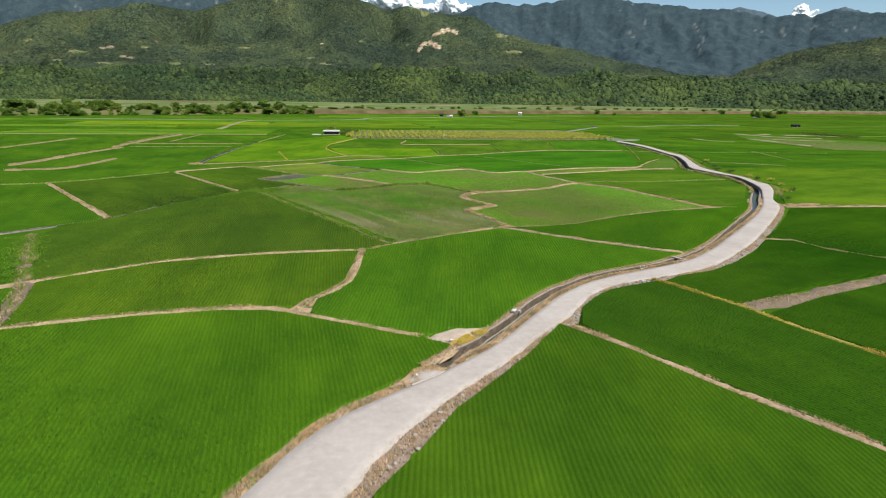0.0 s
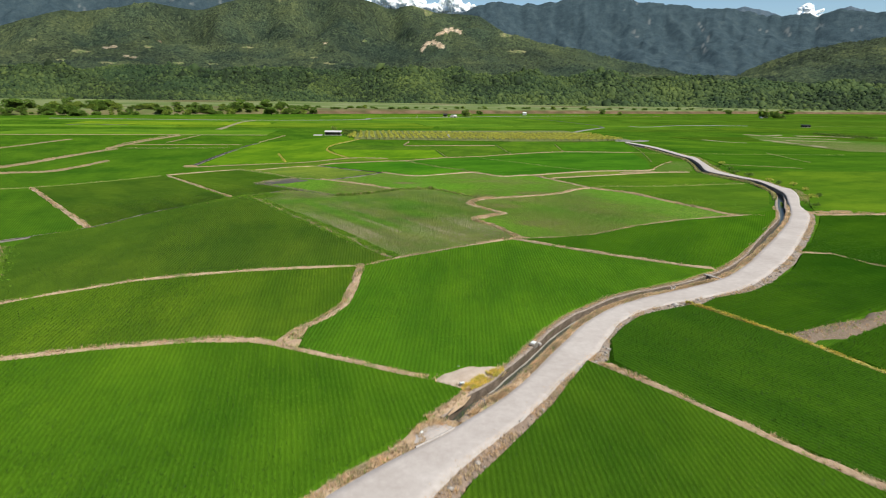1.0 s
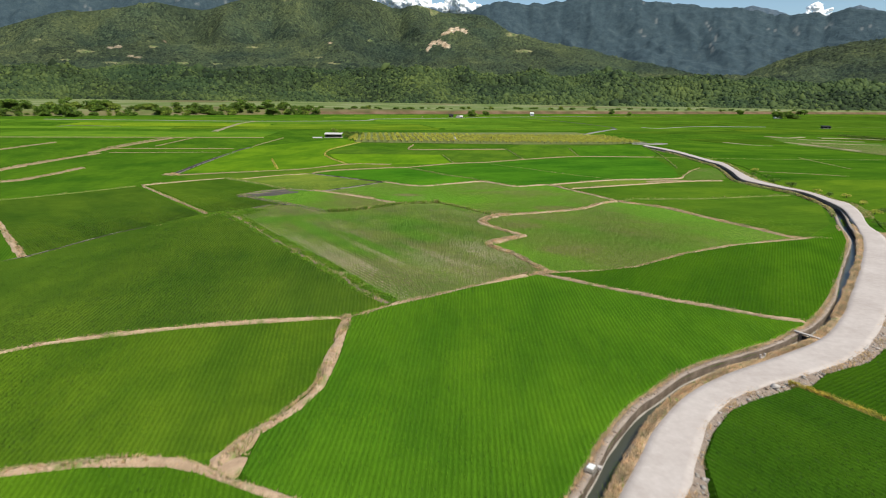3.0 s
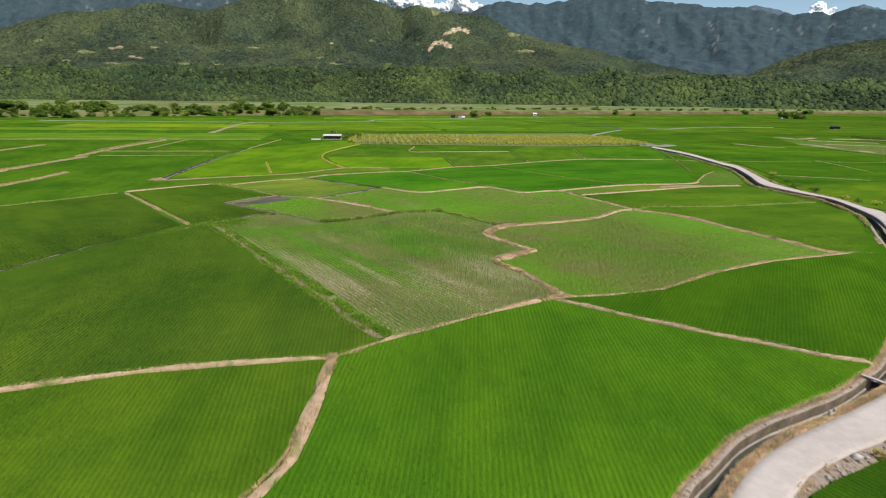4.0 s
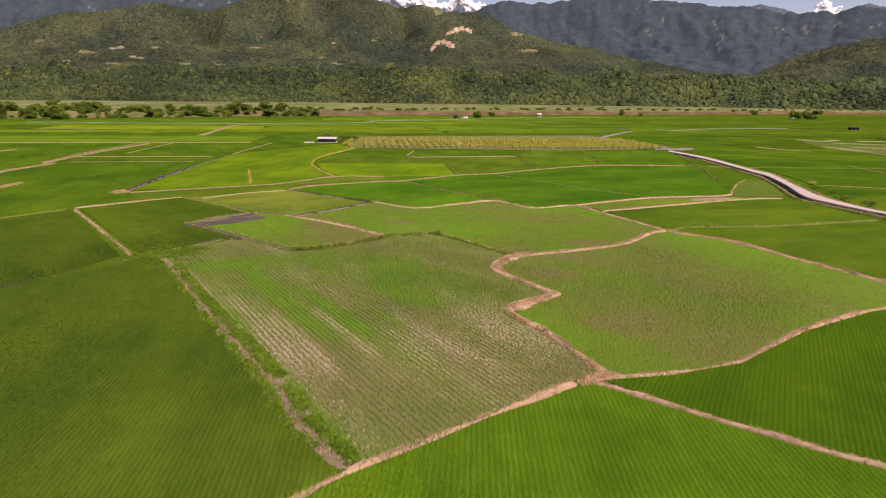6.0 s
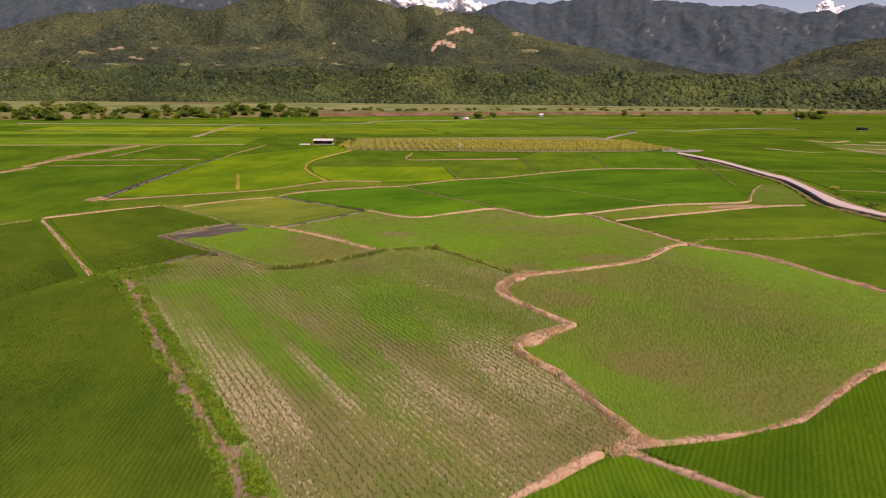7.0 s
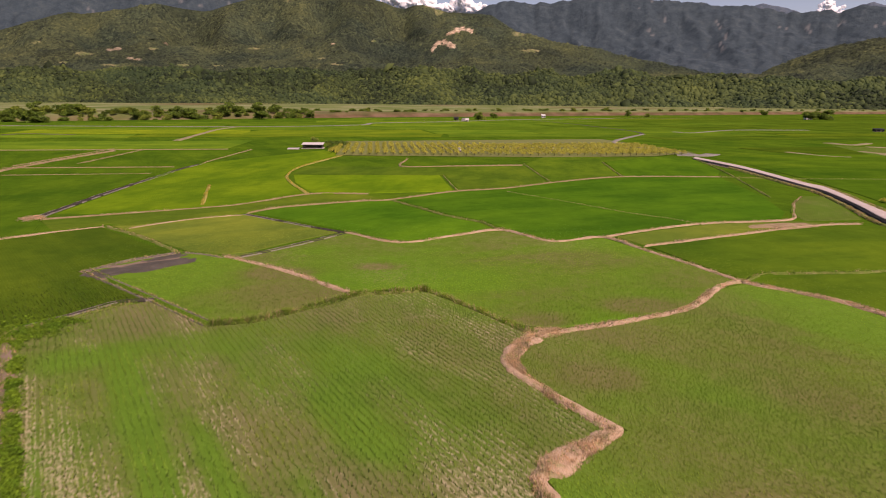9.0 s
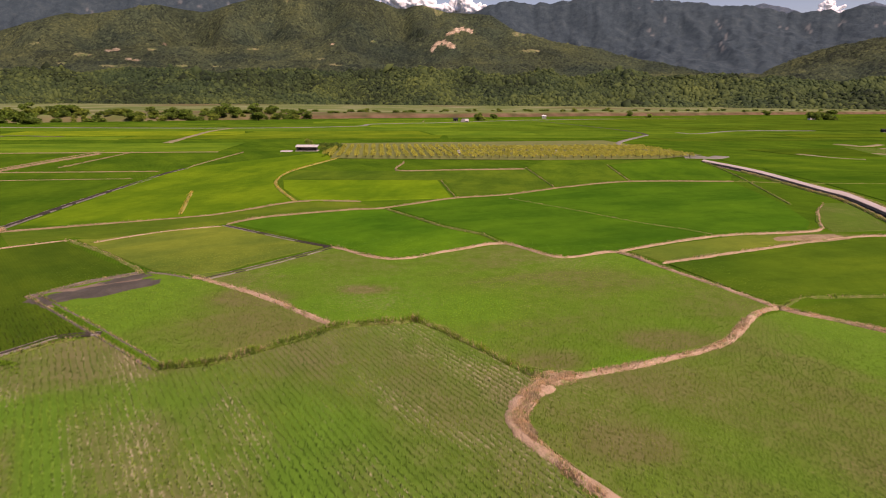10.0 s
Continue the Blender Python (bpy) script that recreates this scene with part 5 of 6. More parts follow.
hills("forest_mountain", 1850, 3050, 150, 640, main_mountain, SLOPES, "green forested mountain with gullies, clearings and pale landslides", "mountain", 9, span=41, bare=CLEARINGS, slides=SLIDES)
woods("mountain_forest", 1850, 3050, 0.845, main_mountain, 7.4, 4.6, 0.55, 0, SLOPES, "forest covering the mountain slopes", 9, bare=CLEARINGS + SLIDES, sunk=0.3)
hills("far_mountain_range", 3350, 4500, 115, 560, far_range, RANGE, "distant forested mountain range with painted blue-green haze, under the clouds", "mountain", 13, bare=SCARS)

# rock tones carry the blue of far haze
PEAKS = earthy("hazy_far_rock", (0.055, 0.085, 0.115), (0.08, 0.11, 0.14), (0.16, 0.18, 0.20), 0.02, 0.95, 6.0, 4)


def far_peaks(az, r, dist, xy):
    """Bare summits that look over the range; their blue-grey is painted haze."""
    el = skyline(az, (-90, 6), (40, 6), (46.8, 13.08), (48.2, 14.08), (50.1, 14.51), (51.1, 14.61), (53.2, 14.3), (55.1, 13.83), (56.7, 13.27), (59.2, 12.89), (62.7, 13.18), (64.4, 13.78), (66.4, 14.79), (67.8, 15.05), (69.1, 14.74), (71, 14.35), (73.5, 13.05), (85, 9))
    el = el + (fbm(np.stack([az * 40, az * 0], -1), 26, 71, 4) - 0.5) * 0.5
    return 17.6 + (el * np.clip(1.2 - np.abs(r - 0.5) * 1.1, 0, 1) ** 0.3 - np.abs(fbm(xy, 60, 73) - 0.5) * 1.2 * (1 - r)) / 100 * dist


hills("far_peaks", 4560, 4800, 24, 420, far_peaks, PEAKS, "bare summits far behind the range, painted blue-grey with haze", "mountain", 15)

# ---- clouds over the far range ----
CLOUD, _t, _b = material("cloud", 1.0, 0.0)
_b.inputs["Base Color"].default_value = (0.95, 0.95, 0.95, 1)


def ball(bm, c, r, sub=2, squash=1.0):
    return bmesh.ops.create_icosphere(bm, subdivisions=sub, radius=r, matrix=Matrix.Translation(c) @ Matrix.Diagonal((1, 1, squash, 1)))["verts"]


def cloud(az, rise, wide, high, seed):
    """A heap of cumulus: many rounded puffs, flatter below."""
    rng = random.Random(seed)
    d = 4760.0 / math.hypot(1, az / 100)
    bm = bmesh.new()
    for k in range(26):
        u = rng.uniform(-1, 1)
        t = rng.random() ** 1.6
        r = wide * rng.uniform(0.2, 0.36) * (1.15 - 0.7 * abs(u)) * (1.1 - 0.4 * t)
        ball(bm, (az / 100 * d + u * wide, d + rng.uniform(-40, 60), rise / 100 * d + high * t * (1 - u * u)), r, 3, 0.85)
    me = from_bm("cloud", bm, CLOUD)
    ob = new("cloud", me)
    re = ob.modifiers.new("one_skin", "REMESH")
    re.mode, re.voxel_size, re.use_smooth_shade = "VOXEL", wide * 0.02, True
    puff = bpy.data.textures.new("puffs", "CLOUDS")
    puff.noise_scale, puff.noise_depth = wide * 0.22, 4
    di = ob.modifiers.new("billows", "DISPLACE")
    di.texture, di.strength, di.mid_level, di.texture_coords = puff, wide * 0.30, 0.5, "GLOBAL"
    sm = ob.modifiers.new("soften", "SMOOTH")
    sm.factor, sm.iterations = 0.5, 3
    tagged(ob, "small white cumulus cloud over the mountains", "cloud", group="clouds over the range", kind="structure")


cloud(-3.7, 13.83, 230, 60, 1)
cloud(4.2, 13.39, 190, 60, 2)
cloud(60.6, 13.21, 95, 105, 3)
cloud(64.9, 13.5, 32, 28, 4)

# ---- river terrace behind the paddies ----
TERRACE, _t, _b = material("terrace_ground", 0.95, 0.05)
_co = _t.nodes.new("ShaderNodeTexCoord").outputs["Object"]
_op = _t.nodes.new("ShaderNodeAttribute")
_op.attribute_name = "open"
_g = ramp(_t, noise_tex(_t, _co, 0.012, 5), (0.3, (0.075, 0.120, 0.028)), (0.5, (0.145, 0.180, 0.060)), (0.68, (0.26, 0.255, 0.14)))
_e = ramp(_t, noise_tex(_t, _co, 0.06, 5), (0.3, (0.075, 0.066, 0.028)), (0.5, (0.135, 0.088, 0.047)), (0.72, (0.21, 0.135, 0.085)))
_t.links.new(mix(_t, _op.outputs["Fac"], _g, _e), _b.inputs["Base Color"])
bump(_t, _b, noise_tex(_t, _co, 0.4, 4), 0.6, 0.6)


def field_edge(az):
    """How far off the paddies end, in metres ahead, at each azimuth."""
    return np.interp(az, (-110, -68, -41.6, 3.5, 40, 74, 110), (400, 455, 520, 668, 823, 1015, 1150))


def terrace():
    cols = 700
    az = np.tan(np.linspace(radians(-48), radians(48), cols)) * 100
    steps = np.r_[0, 3, 7, 11, 15, 22, 30, 45, 70, 110, 170, 250, 340, 450, 600, 800, 1100]
    start = field_edge(az) + (fbm(np.stack([az * 12, az * 0], -1), 60, 2) - 0.5) * 10
    y = start[None] + steps[:, None]
    y = np.minimum(y, 1560 + 0 * y)
    xy = np.stack([az[None] / 100 * y, y + 40], -1)
    z = -0.05 + 4.6 * np.clip(steps / 14, 0, 1)[:, None] + (fbm(xy, 30, 5) - 0.5) * 1.2 * (steps[:, None] > 2)
    left = np.clip((az[None] + 45) / 30, 0.5, 1)
    bare = np.clip((15 - steps[:, None]) / 6, 0, 1) * np.clip(left * 1.5 - fbm(xy, 45, 9) * 0.9 + 0.15, 0, 1)
    bare = np.maximum(bare, 0.7 * np.clip((vnoise(np.stack([xy[..., 0] * 0.2, xy[..., 1]], -1), 70, 4) - 0.74) * 8, 0, 1))
    v = np.concatenate([xy.reshape(-1, 2), z.reshape(-1, 1)], 1)
    me = mesh("river_terrace", v, grid_faces(len(steps), cols), TERRACE, smooth_shade=True)
    at = me.attributes.new("open", "FLOAT", "POINT")
    at.data.foreach_set("value", bare.astype(np.float32).ravel())
    tagged(new("river_terrace", me), "low terrace of bare reddish earth and pale river meadow", "terrace", kind="structure")


terrace()

STUBBLE = earthy("stubble_ground", (0.12, 0.14, 0.04), (0.25, 0.205, 0.11), (0.42, 0.35, 0.23), 0.2)
TRACK = earthy("track_surface", (0.15, 0.145, 0.115), (0.22, 0.205, 0.17), (0.31, 0.285, 0.24), 0.1)

# ---- far paddies ----
OUTLINE = np.array([(-100, 0), (-100, 160), (-66, 290), (-40, 345), (88, 372), (112, 300), (98, 200), (150, 160), (150, 0)], float)


far_edges = []


def far_paddies():
    """Strips of rice of slightly different age, painted sunnier or darker by bearing, from the near paddies to the
    terrace.
    """
    rng = np.random.default_rng(5)
    a = radians(8)
    ax, ay = np.array((math.cos(a), math.sin(a))), np.array((-math.sin(a), math.cos(a)))
    v = 120.0
    while v < 1000:
        deep = rng.uniform(22, 48)
        u = -700.0 + rng.uniform(0, 60)
        while u < 900:
            wide = rng.uniform(50, 150)
            q = np.array([ax * s + ay * t for s, t in ((u, v), (u + wide, v), (u + wide, v + deep), (u, v + deep))])
            q = q + rng.uniform(-4, 4, (4, 2))
            az = q[:, 0] / np.maximum(q[:, 1] - 40, 1) * 100
            clear = (q[:, 1] < field_edge(az) + 25).all() and (np.abs(az) < 95).all()
            samples = np.concatenate([q * (1 - f) + np.roll(q, -1, 0) * f for f in (0, 0.25, 0.5, 0.75)])
            if clear and not inside(samples, OUTLINE)[0].any():
                k = rng.random()
                # light painted into the tone: sunny yellow on the left, darkened to the right
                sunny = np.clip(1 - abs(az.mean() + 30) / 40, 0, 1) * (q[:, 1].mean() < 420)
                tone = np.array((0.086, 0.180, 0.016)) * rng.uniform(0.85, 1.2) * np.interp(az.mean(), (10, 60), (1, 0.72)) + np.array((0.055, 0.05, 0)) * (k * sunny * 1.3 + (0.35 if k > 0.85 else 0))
                inner = shrink(q, 0.5)
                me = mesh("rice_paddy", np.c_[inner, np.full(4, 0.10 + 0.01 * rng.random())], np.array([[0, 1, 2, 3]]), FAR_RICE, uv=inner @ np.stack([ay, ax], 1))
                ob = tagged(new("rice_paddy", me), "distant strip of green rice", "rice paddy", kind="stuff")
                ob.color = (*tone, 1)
                if rng.random() < (0.14 if az.mean() < 12 else 0.06):
                    far_edges.append((q[0], q[1]) if rng.random() < 0.75 else (q[1], q[2]))
            u += wide
        v += deep


far_paddies()


def strip(name, pts, width, mat, z, label, category, taper=1.0, kind="structure"):
    """A flat lane or streak of ground with uneven edges, a little above the field."""
    p = smooth(pts, 2.0)
    n = sides(p)
    w = width / 2 * (0.75 + 0.5 * fbm(p, 9.0, 3))[:, None] * np.linspace(1, taper, len(p))[:, None]
    k = len(p)
    v = np.concatenate([np.c_[p + n * (w + 0.3), np.full(k, 0.0)], np.c_[p + n * w, np.full(k, z)], np.c_[p - n * w, np.full(k, z)], np.c_[p - n * (w + 0.3), np.full(k, 0.0)]])
    return tagged(new(name, mesh(name, v, grid_faces(4, k)[:, ::-1], mat)), label, category, kind=kind)


for i, (a, b) in enumerate(far_edges):
    strip("earth_bund", [tuple(a), tuple((a + b) / 2 + (0, 0.6)), tuple(b)], 0.3, GRASSY if i % 3 else BROWN, 0.16, "thin dry bund between distant paddies", "bund", 0.8)
strip("farm_track", [(-255, 447), (-118, 456), (-50, 492), (-40, 530), (10, 566), (86, 638), (180, 690)], 3.6, TRACK, 0.2, "pale farm track across the far paddies", "track")
strip("farm_track", [(-104, 329), (-112, 380), (-118, 420), (-118, 456)], 2.4, STUBBLE, 0.2, "tan earth track between far paddies", "track")
strip("farm_lane", [(27, 575), (29, 600), (31, 640), (33, 668)], 6.0, TRACK, 0.25, "pale lane climbing towards the terrace", "track", 0.9)
strip("farm_lane", [(90, 276), (91, 281), (84, 300), (80, 322), (84, 350), (116, 407)], 2.0, TRACK, 0.2, "pale farm lane past the orchard", "track")
strip("paved_yard", [(84, 279), (92, 277), (98, 283)], 4.5, TRACK, 0.22, "pale concrete yard at the end of the lane", "yard")
strip("farm_lane", [(142, 434), (150, 424), (192, 461), (243, 468)], 2.2, TRACK, 0.2, "pale strip of concrete between far paddies", "track")
strip("drain", [(91, 624), (110, 521), (120, 443), (116, 407)], 2.2, RECESS_DARK, 0.12, "dark concrete drain between far paddies", "drain")
strip("drain", [(-195, 357), (-192, 371), (-166, 366)], 2.5, MUD, 0.12, "dark drain between far paddies", "drain")
for pts, wide in (
    ([(160, 297.6), (161.9, 279.8), (160, 250.1)], 3.5),
    ([(158.3, 285), (160.8, 271.6), (163.6, 254.9)], 2.5),
    ([(129.7, 293.2), (133.9, 278.9), (140.3, 274.2)], 2.5),
    ([(177.5, 345.5), (180.2, 333.2), (195.5, 344.2)], 4),
    ([(178.3, 321.1), (190.7, 315.7), (202.1, 307)], 5),
    ([(169.9, 295.8), (181.3, 291.2), (195, 287.2)], 4),
    ([(199, 336.4), (214.8, 334.8), (223.7, 324.5)], 4),
):
    strip("stubble", pts, wide, STUBBLE, 0.2, "tan strip of dry stubble and weeds", "stubble", 0.6, kind="stuff")
_q = shrink(np.array([(168.8, 330.0), (219.2, 286.6), (200, 240), (163.0, 213.1), (158, 235), (152.9, 283.3)]), 0.5)
_f = tagged(new("fallow_field", mesh("fallow_field", np.c_[_q, np.full(len(_q), 0.13)], np.array([range(len(_q))]), FLOORS["young"][0], uv=_q @ np.array([[0.3, 1.0], [1.0, -0.3]]))), "fallow field of green weeds and dry stubble", "fallow field", kind="stuff")
lay(_f.data, lush=(0.9, 0.3, 0.7, 0.35, 0.9, 0.6), straw=(0.1, 0.5, 0.2, 0.4, 0.1, 0.2))
_f.color = (0.085, 0.15, 0.02, 1)

# ---- trees ----
BARK = earthy("bark", (0.05, 0.035, 0.022), (0.09, 0.065, 0.04), (0.14, 0.11, 0.075), 4.0)
LEAVES = leaf("tree_leaves", (0.105, 0.18, 0.028), 0.55, 0.6, patch=0.5)
PALE_LEAVES = leaf("pale_tree_leaves", (0.19, 0.27, 0.045), 0.5, 0.6, patch=0.5)
FRUIT_LEAVES = leaf("orchard_leaves", (0.40, 0.42, 0.075), 0.5, 0.65, patch=0.5)


def limb(bm, a, b, r0, r1, n=6):
    a, b = Vector(a), Vector(b)
    rot = (b - a).to_track_quat("Z", "Y").to_matrix()
    rings = []
    for c, r in ((a, r0), ((a + b) / 2, (r0 + r1) / 2), (b, r1)):
        rings.append([bm.verts.new(c + rot @ Vector((math.cos(k * 2 * math.pi / n) * r, math.sin(k * 2 * math.pi / n) * r, 0))) for k in range(n)])
    for lo, hi in zip(rings, rings[1:]):
        for k in range(n):
            bm.faces.new((lo[k], lo[(k + 1) % n], hi[(k + 1) % n], hi[k]))


def leafy(centres, radii, count, size, rng, squash=0.8):
    """Many small leaf sprays spread over rounded boughs."""
    vs = []
    for c, r in zip(centres, radii):
        k = int(count * (r / max(radii)) ** 2)
        d = rng.normal(size=(k, 3))
        d /= np.linalg.norm(d, axis=1)[:, None]
        d[:, 2] = np.abs(d[:, 2]) * 1.2 - 0.35
        p = np.asarray(c) + d * r * rng.uniform(0.72, 1.08, (k, 1)) * (1, 1, squash)
        t = rng.normal(size=(k, 3, 3)) * size
        vs.append(p[:, None] + t)
    v = np.concatenate(vs).reshape(-1, 3)
    return v, np.arange(len(v)).reshape(-1, 3)


def tree(height, wide, leaves, seed, name="tree", label="", group="", trunk=0.12):
    """A broadleaf tree: tapered trunk, limbs, and boughs of small leaf sprays with gaps between."""
    rng = np.random.default_rng(seed)
    root = tagged(new(name), label, "tree", group)
    bm = bmesh.new()
    top = Vector((rng.uniform(-0.3, 0.3), rng.uniform(-0.3, 0.3), height * trunk))
    r = 0.035 * height
    limb(bm, (0, 0, -0.3), top, r, r * 0.7)
    centres, radii = [], []
    for k in range(13):
        a = k * 2.4 + rng.uniform(-0.4, 0.4)
        out = wide * 0.5 * rng.uniform(0.25, 0.78)
        tip = Vector((math.cos(a) * out, math.sin(a) * out, height * max(0.16, 0.84 - 0.5 * out / wide - rng.uniform(0, 0.62))))
        limb(bm, top, tip, r * 0.5, r * 0.15, 3)
        centres.append(tuple(tip))
        radii.append(wide * rng.uniform(0.17, 0.26))
    part("trunk", from_bm("trunk", bm, BARK), root)
    v, f = leafy(centres, radii, 115, wide * 0.05, rng)
    part("crown", mesh("crown", v, f, leaves), root)
    return root


def bush(long, wide, height, leaves, seed, name, label, category, group=""):
    rng = np.random.default_rng(seed)
    root = tagged(new(name), label, category, group)
    bm = bmesh.new()
    centres, radii = [], []
    k = max(3, int(long / wide * 1.6))
    for i in range(k):
        y = (i + 0.5) / k * long - long / 2
        centres.append((rng.uniform(-0.15, 0.15) * wide, y, height * rng.uniform(0.5, 0.68)))
        radii.append(wide * rng.uniform(0.38, 0.55))
    limb(bm, (0, 0, -0.1), (0.05, 0.1, height * 0.6), 0.09, 0.05, 6)
    part("stem", from_bm("stem", bm, BARK), root)
    v, f = leafy(centres, radii, 80, wide * 0.085, rng, height / wide * 0.8)
    part("crown", mesh("crown", v, f, leaves), root)
    return root


TREE_KINDS = [tree(9.0, 9.5, LEAVES, 1, label="round dark green tree at the edge of the fields", group="trees along the terrace"),
              tree(7.5, 7.0, PALE_LEAVES, 2, label="light green bushy tree at the edge of the fields", group="trees along the terrace"),
              tree(10.5, 8.0, LEAVES, 3, label="tall green tree at the edge of the fields", group="trees along the terrace"),
              tree(5.0, 7.0, LEAVES, 4, label="low spreading green tree at the edge of the fields", group="trees along the terrace", trunk=0.1)]


def bank_z(az, d):
    """Height of the terrace at a place on it."""
    return 4.6 * min(1.0, max(0.0, (d - float(field_edge(az))) / 14)) - 0.3


def plant(kind, x, y, size, turn, z=0.0):
    return copy_thing(TREE_KINDS[kind], pose(x, y, z, 0, 0, turn) @ Matrix.Diagonal((size * 1.35, size * 1.35, size, 1)))


rng = random.Random(11)
# the dense left stretch of the tree line
for i in range(195):
    az = -80 + 62 * (i + rng.uniform(-2.5, 2.5)) / 195
    d = float(field_edge(az)) + rng.uniform(-6, 34)
    plant(rng.choice((0, 1, 1, 2, 3, 3, 3)), az / 100 * d, d + 40, rng.choice((0.4, 0.5, 0.65, 0.8, 1.0)), rng.uniform(0, 360), bank_z(az, d))
# scattered low trees along the rest of the bank
for i in range(78):
    az = -22 + 100 * (i + rng.uniform(-0.9, 0.9)) / 78
    d = float(field_edge(az)) + rng.uniform(14, 90)
    plant(rng.choice((1, 3, 3, 3)), az / 100 * d, d + 40, rng.uniform(0.35, 0.85), rng.uniform(0, 360), bank_z(az, d))
for k, x, y, s in ((2, 218, 763, 0.75), (1, 234, 746, 0.7), (0, 422, 860, 0.85), (0, -138, 585, 0.9), (0, 383, 700, 1.05), (0, 396, 702, 1.0), (3, 404, 704, 1.2), (0, -271, 497, 1.15), (3, -262, 494, 1.3), (2, 41, 610, 0.75), (1, 44, 618, 0.8), (0, 60, 672, 0.6), (1, 530, 930, 0.9), (0, 545, 925, 0.9), (2, 560, 940, 0.8), (3, -35.4, 299, 0.33), (3, -32.4, 297.5, 0.36), (1, -36.6, 302, 0.3)):
    plant(k, x, y, s, k * 77 + x)
for i, t in enumerate(TREE_KINDS):
    t.matrix_basis = pose(-330 - 30 * i, 470 - 12 * i, 0)

# ---- orchard ----
tagged(new("orchard_ground", mesh("orchard_ground", np.c_[np.array([(-29, 269), (37, 267), (74, 273), (94, 289), (80, 361), (-35, 334)]), np.full(6, 0.14)], np.array([[0, 1, 2, 3, 4, 5]]), earthy("orchard_soil", (0.09, 0.14, 0.022), (0.15, 0.165, 0.045), (0.23, 0.195, 0.09), 0.25))), "dry grassy soil under the orchard rows", "soil", kind="structure")
BUSHES = [bush(5.9, 1.4, 1.7, FRUIT_LEAVES, 20 + i, "fruit_bush", "yellow-green fruit bush in an orchard row", "fruit bush", "orchard rows") for i in range(3)]
rng = random.Random(4)
for col in range(45):
    x = -29 + col * 2.62
    for k in range(6):
        y = 273 + k * 6.1 + (5 if k > 2 else 0) + 0.12 * max(0, x - 40) + rng.uniform(-0.5, 0.5)
        skew = (y - 270) * -0.09
        if not (col == 22 and k == 1):
            copy_thing(BUSHES[rng.randrange(3)], pose(x + skew + rng.uniform(-0.2, 0.2), y, 0.14, 0, 0, 5 + rng.choice((0, 180))) @ Matrix.Scale(rng.uniform(0.92, 1.08), 4))
for i, b_ in enumerate(BUSHES):
    b_.matrix_basis = pose(-31.6 - 0.2 * i, 276 + 6.5 * i, 0.14, 0, 0, 5)


# ---- small buildings ----
DARK = earthy("dark_sheeting", (0.012, 0.012, 0.014), (0.022, 0.022, 0.024), (0.04, 0.04, 0.04), 0.7, 0.7)
ROOF = earthy("pale_roof_sheet", (0.44, 0.40, 0.37), (0.56, 0.52, 0.49), (0.66, 0.62, 0.58), 0.5, 0.6)


def block(bm, lo, hi, bevel=0.03):
    r = bmesh.ops.create_cube(bm, size=1.0)["verts"]
    for v in r:
        v.co = Vector([lo[k] + (hi[k] - lo[k]) * (v.co[k] + 0.5) for k in range(3)])
    es = {e for v in r for e in v.link_edges}
    bmesh.ops.bevel(bm, geom=list(es), offset=bevel, segments=1, affect="EDGES")


def slab_part(name, lo, hi, mat, parent, label="", bevel=0.03):
    bm = bmesh.new()
    block(bm, lo, hi, bevel)
    return part(name, from_bm(name, bm, mat), parent, label)


def shed(x, y, turn, wide, deep, high, wall, roof, name, label, posts=4, closed=False, pitch=0.9):
    root = tagged(new(name), label, "shed")
    root.matrix_basis = pose(x, y, 0, 0, 0, turn)
    slab_part("floor_slab", (-wide / 2 - 0.4, -deep / 2 - 0.4, -0.1), (wide / 2 + 0.4, deep / 2 + 0.4, 0.15), PALE_CONCRETE, root)
    for i in range(posts):
        px = -wide / 2 + 0.1 + (wide - 0.2) * i / (posts - 1)
        for py in (-deep / 2 + 0.1, deep / 2 - 0.1):
            slab_part("post", (px - 0.07, py - 0.07, 0.15), (px + 0.07, py + 0.07, high), wall, root, bevel=0.01)
    slab_part("back_wall", (-wide / 2 + 0.2, deep / 2 - 0.3, 0.15), (wide / 2 - 0.2, deep / 2 - 0.2, high + pitch * 0.9), wall, root)
    for s in (-1, 1):
        slab_part("side_wall", (s * wide / 2 - 0.05 - 0.25 * s, -deep / 2 + 0.2, 0.15), (s * wide / 2 + 0.05 - 0.25 * s, deep / 2 - 0.32, high - 0.02), wall, root)
    if closed:
        slab_part("front_wall", (-wide / 2 + 0.4, -deep / 2 + 0.25, 0.15), (wide / 2 - 0.4, -deep / 2 + 0.33, high - 0.02), wall, root)
    if closed:
        door = slab_part("door", (wide * 0.08, -deep / 2 + 0.2, 0.16), (wide * 0.08 + 0.9, -deep / 2 + 0.245, high * 0.86), OLD_CONCRETE, root, "grey door")
        slab_part("door_handle", (wide * 0.08 + 0.08, -deep / 2 + 0.14, high * 0.42), (wide * 0.08 + 0.14, -deep / 2 + 0.2, high * 0.5), DARK, door, bevel=0.01)
        pane_frame = slab_part("window", (-wide * 0.34, -deep / 2 + 0.2, high * 0.42), (-wide * 0.34 + 0.8, -deep / 2 + 0.245, high * 0.8), OLD_CONCRETE, root)
        slab_part("pane", (-wide * 0.34 + 0.08, -deep / 2 + 0.17, high * 0.42 + 0.08), (-wide * 0.34 + 0.72, -deep / 2 + 0.2, high * 0.8 - 0.08), DARK, pane_frame, bevel=0.005)
    bm = bmesh.new()
    block(bm, (-wide / 2 - 0.35, -deep / 2 - 0.5, high), (wide / 2 + 0.35, deep / 2 + 0.3, high + 0.14))
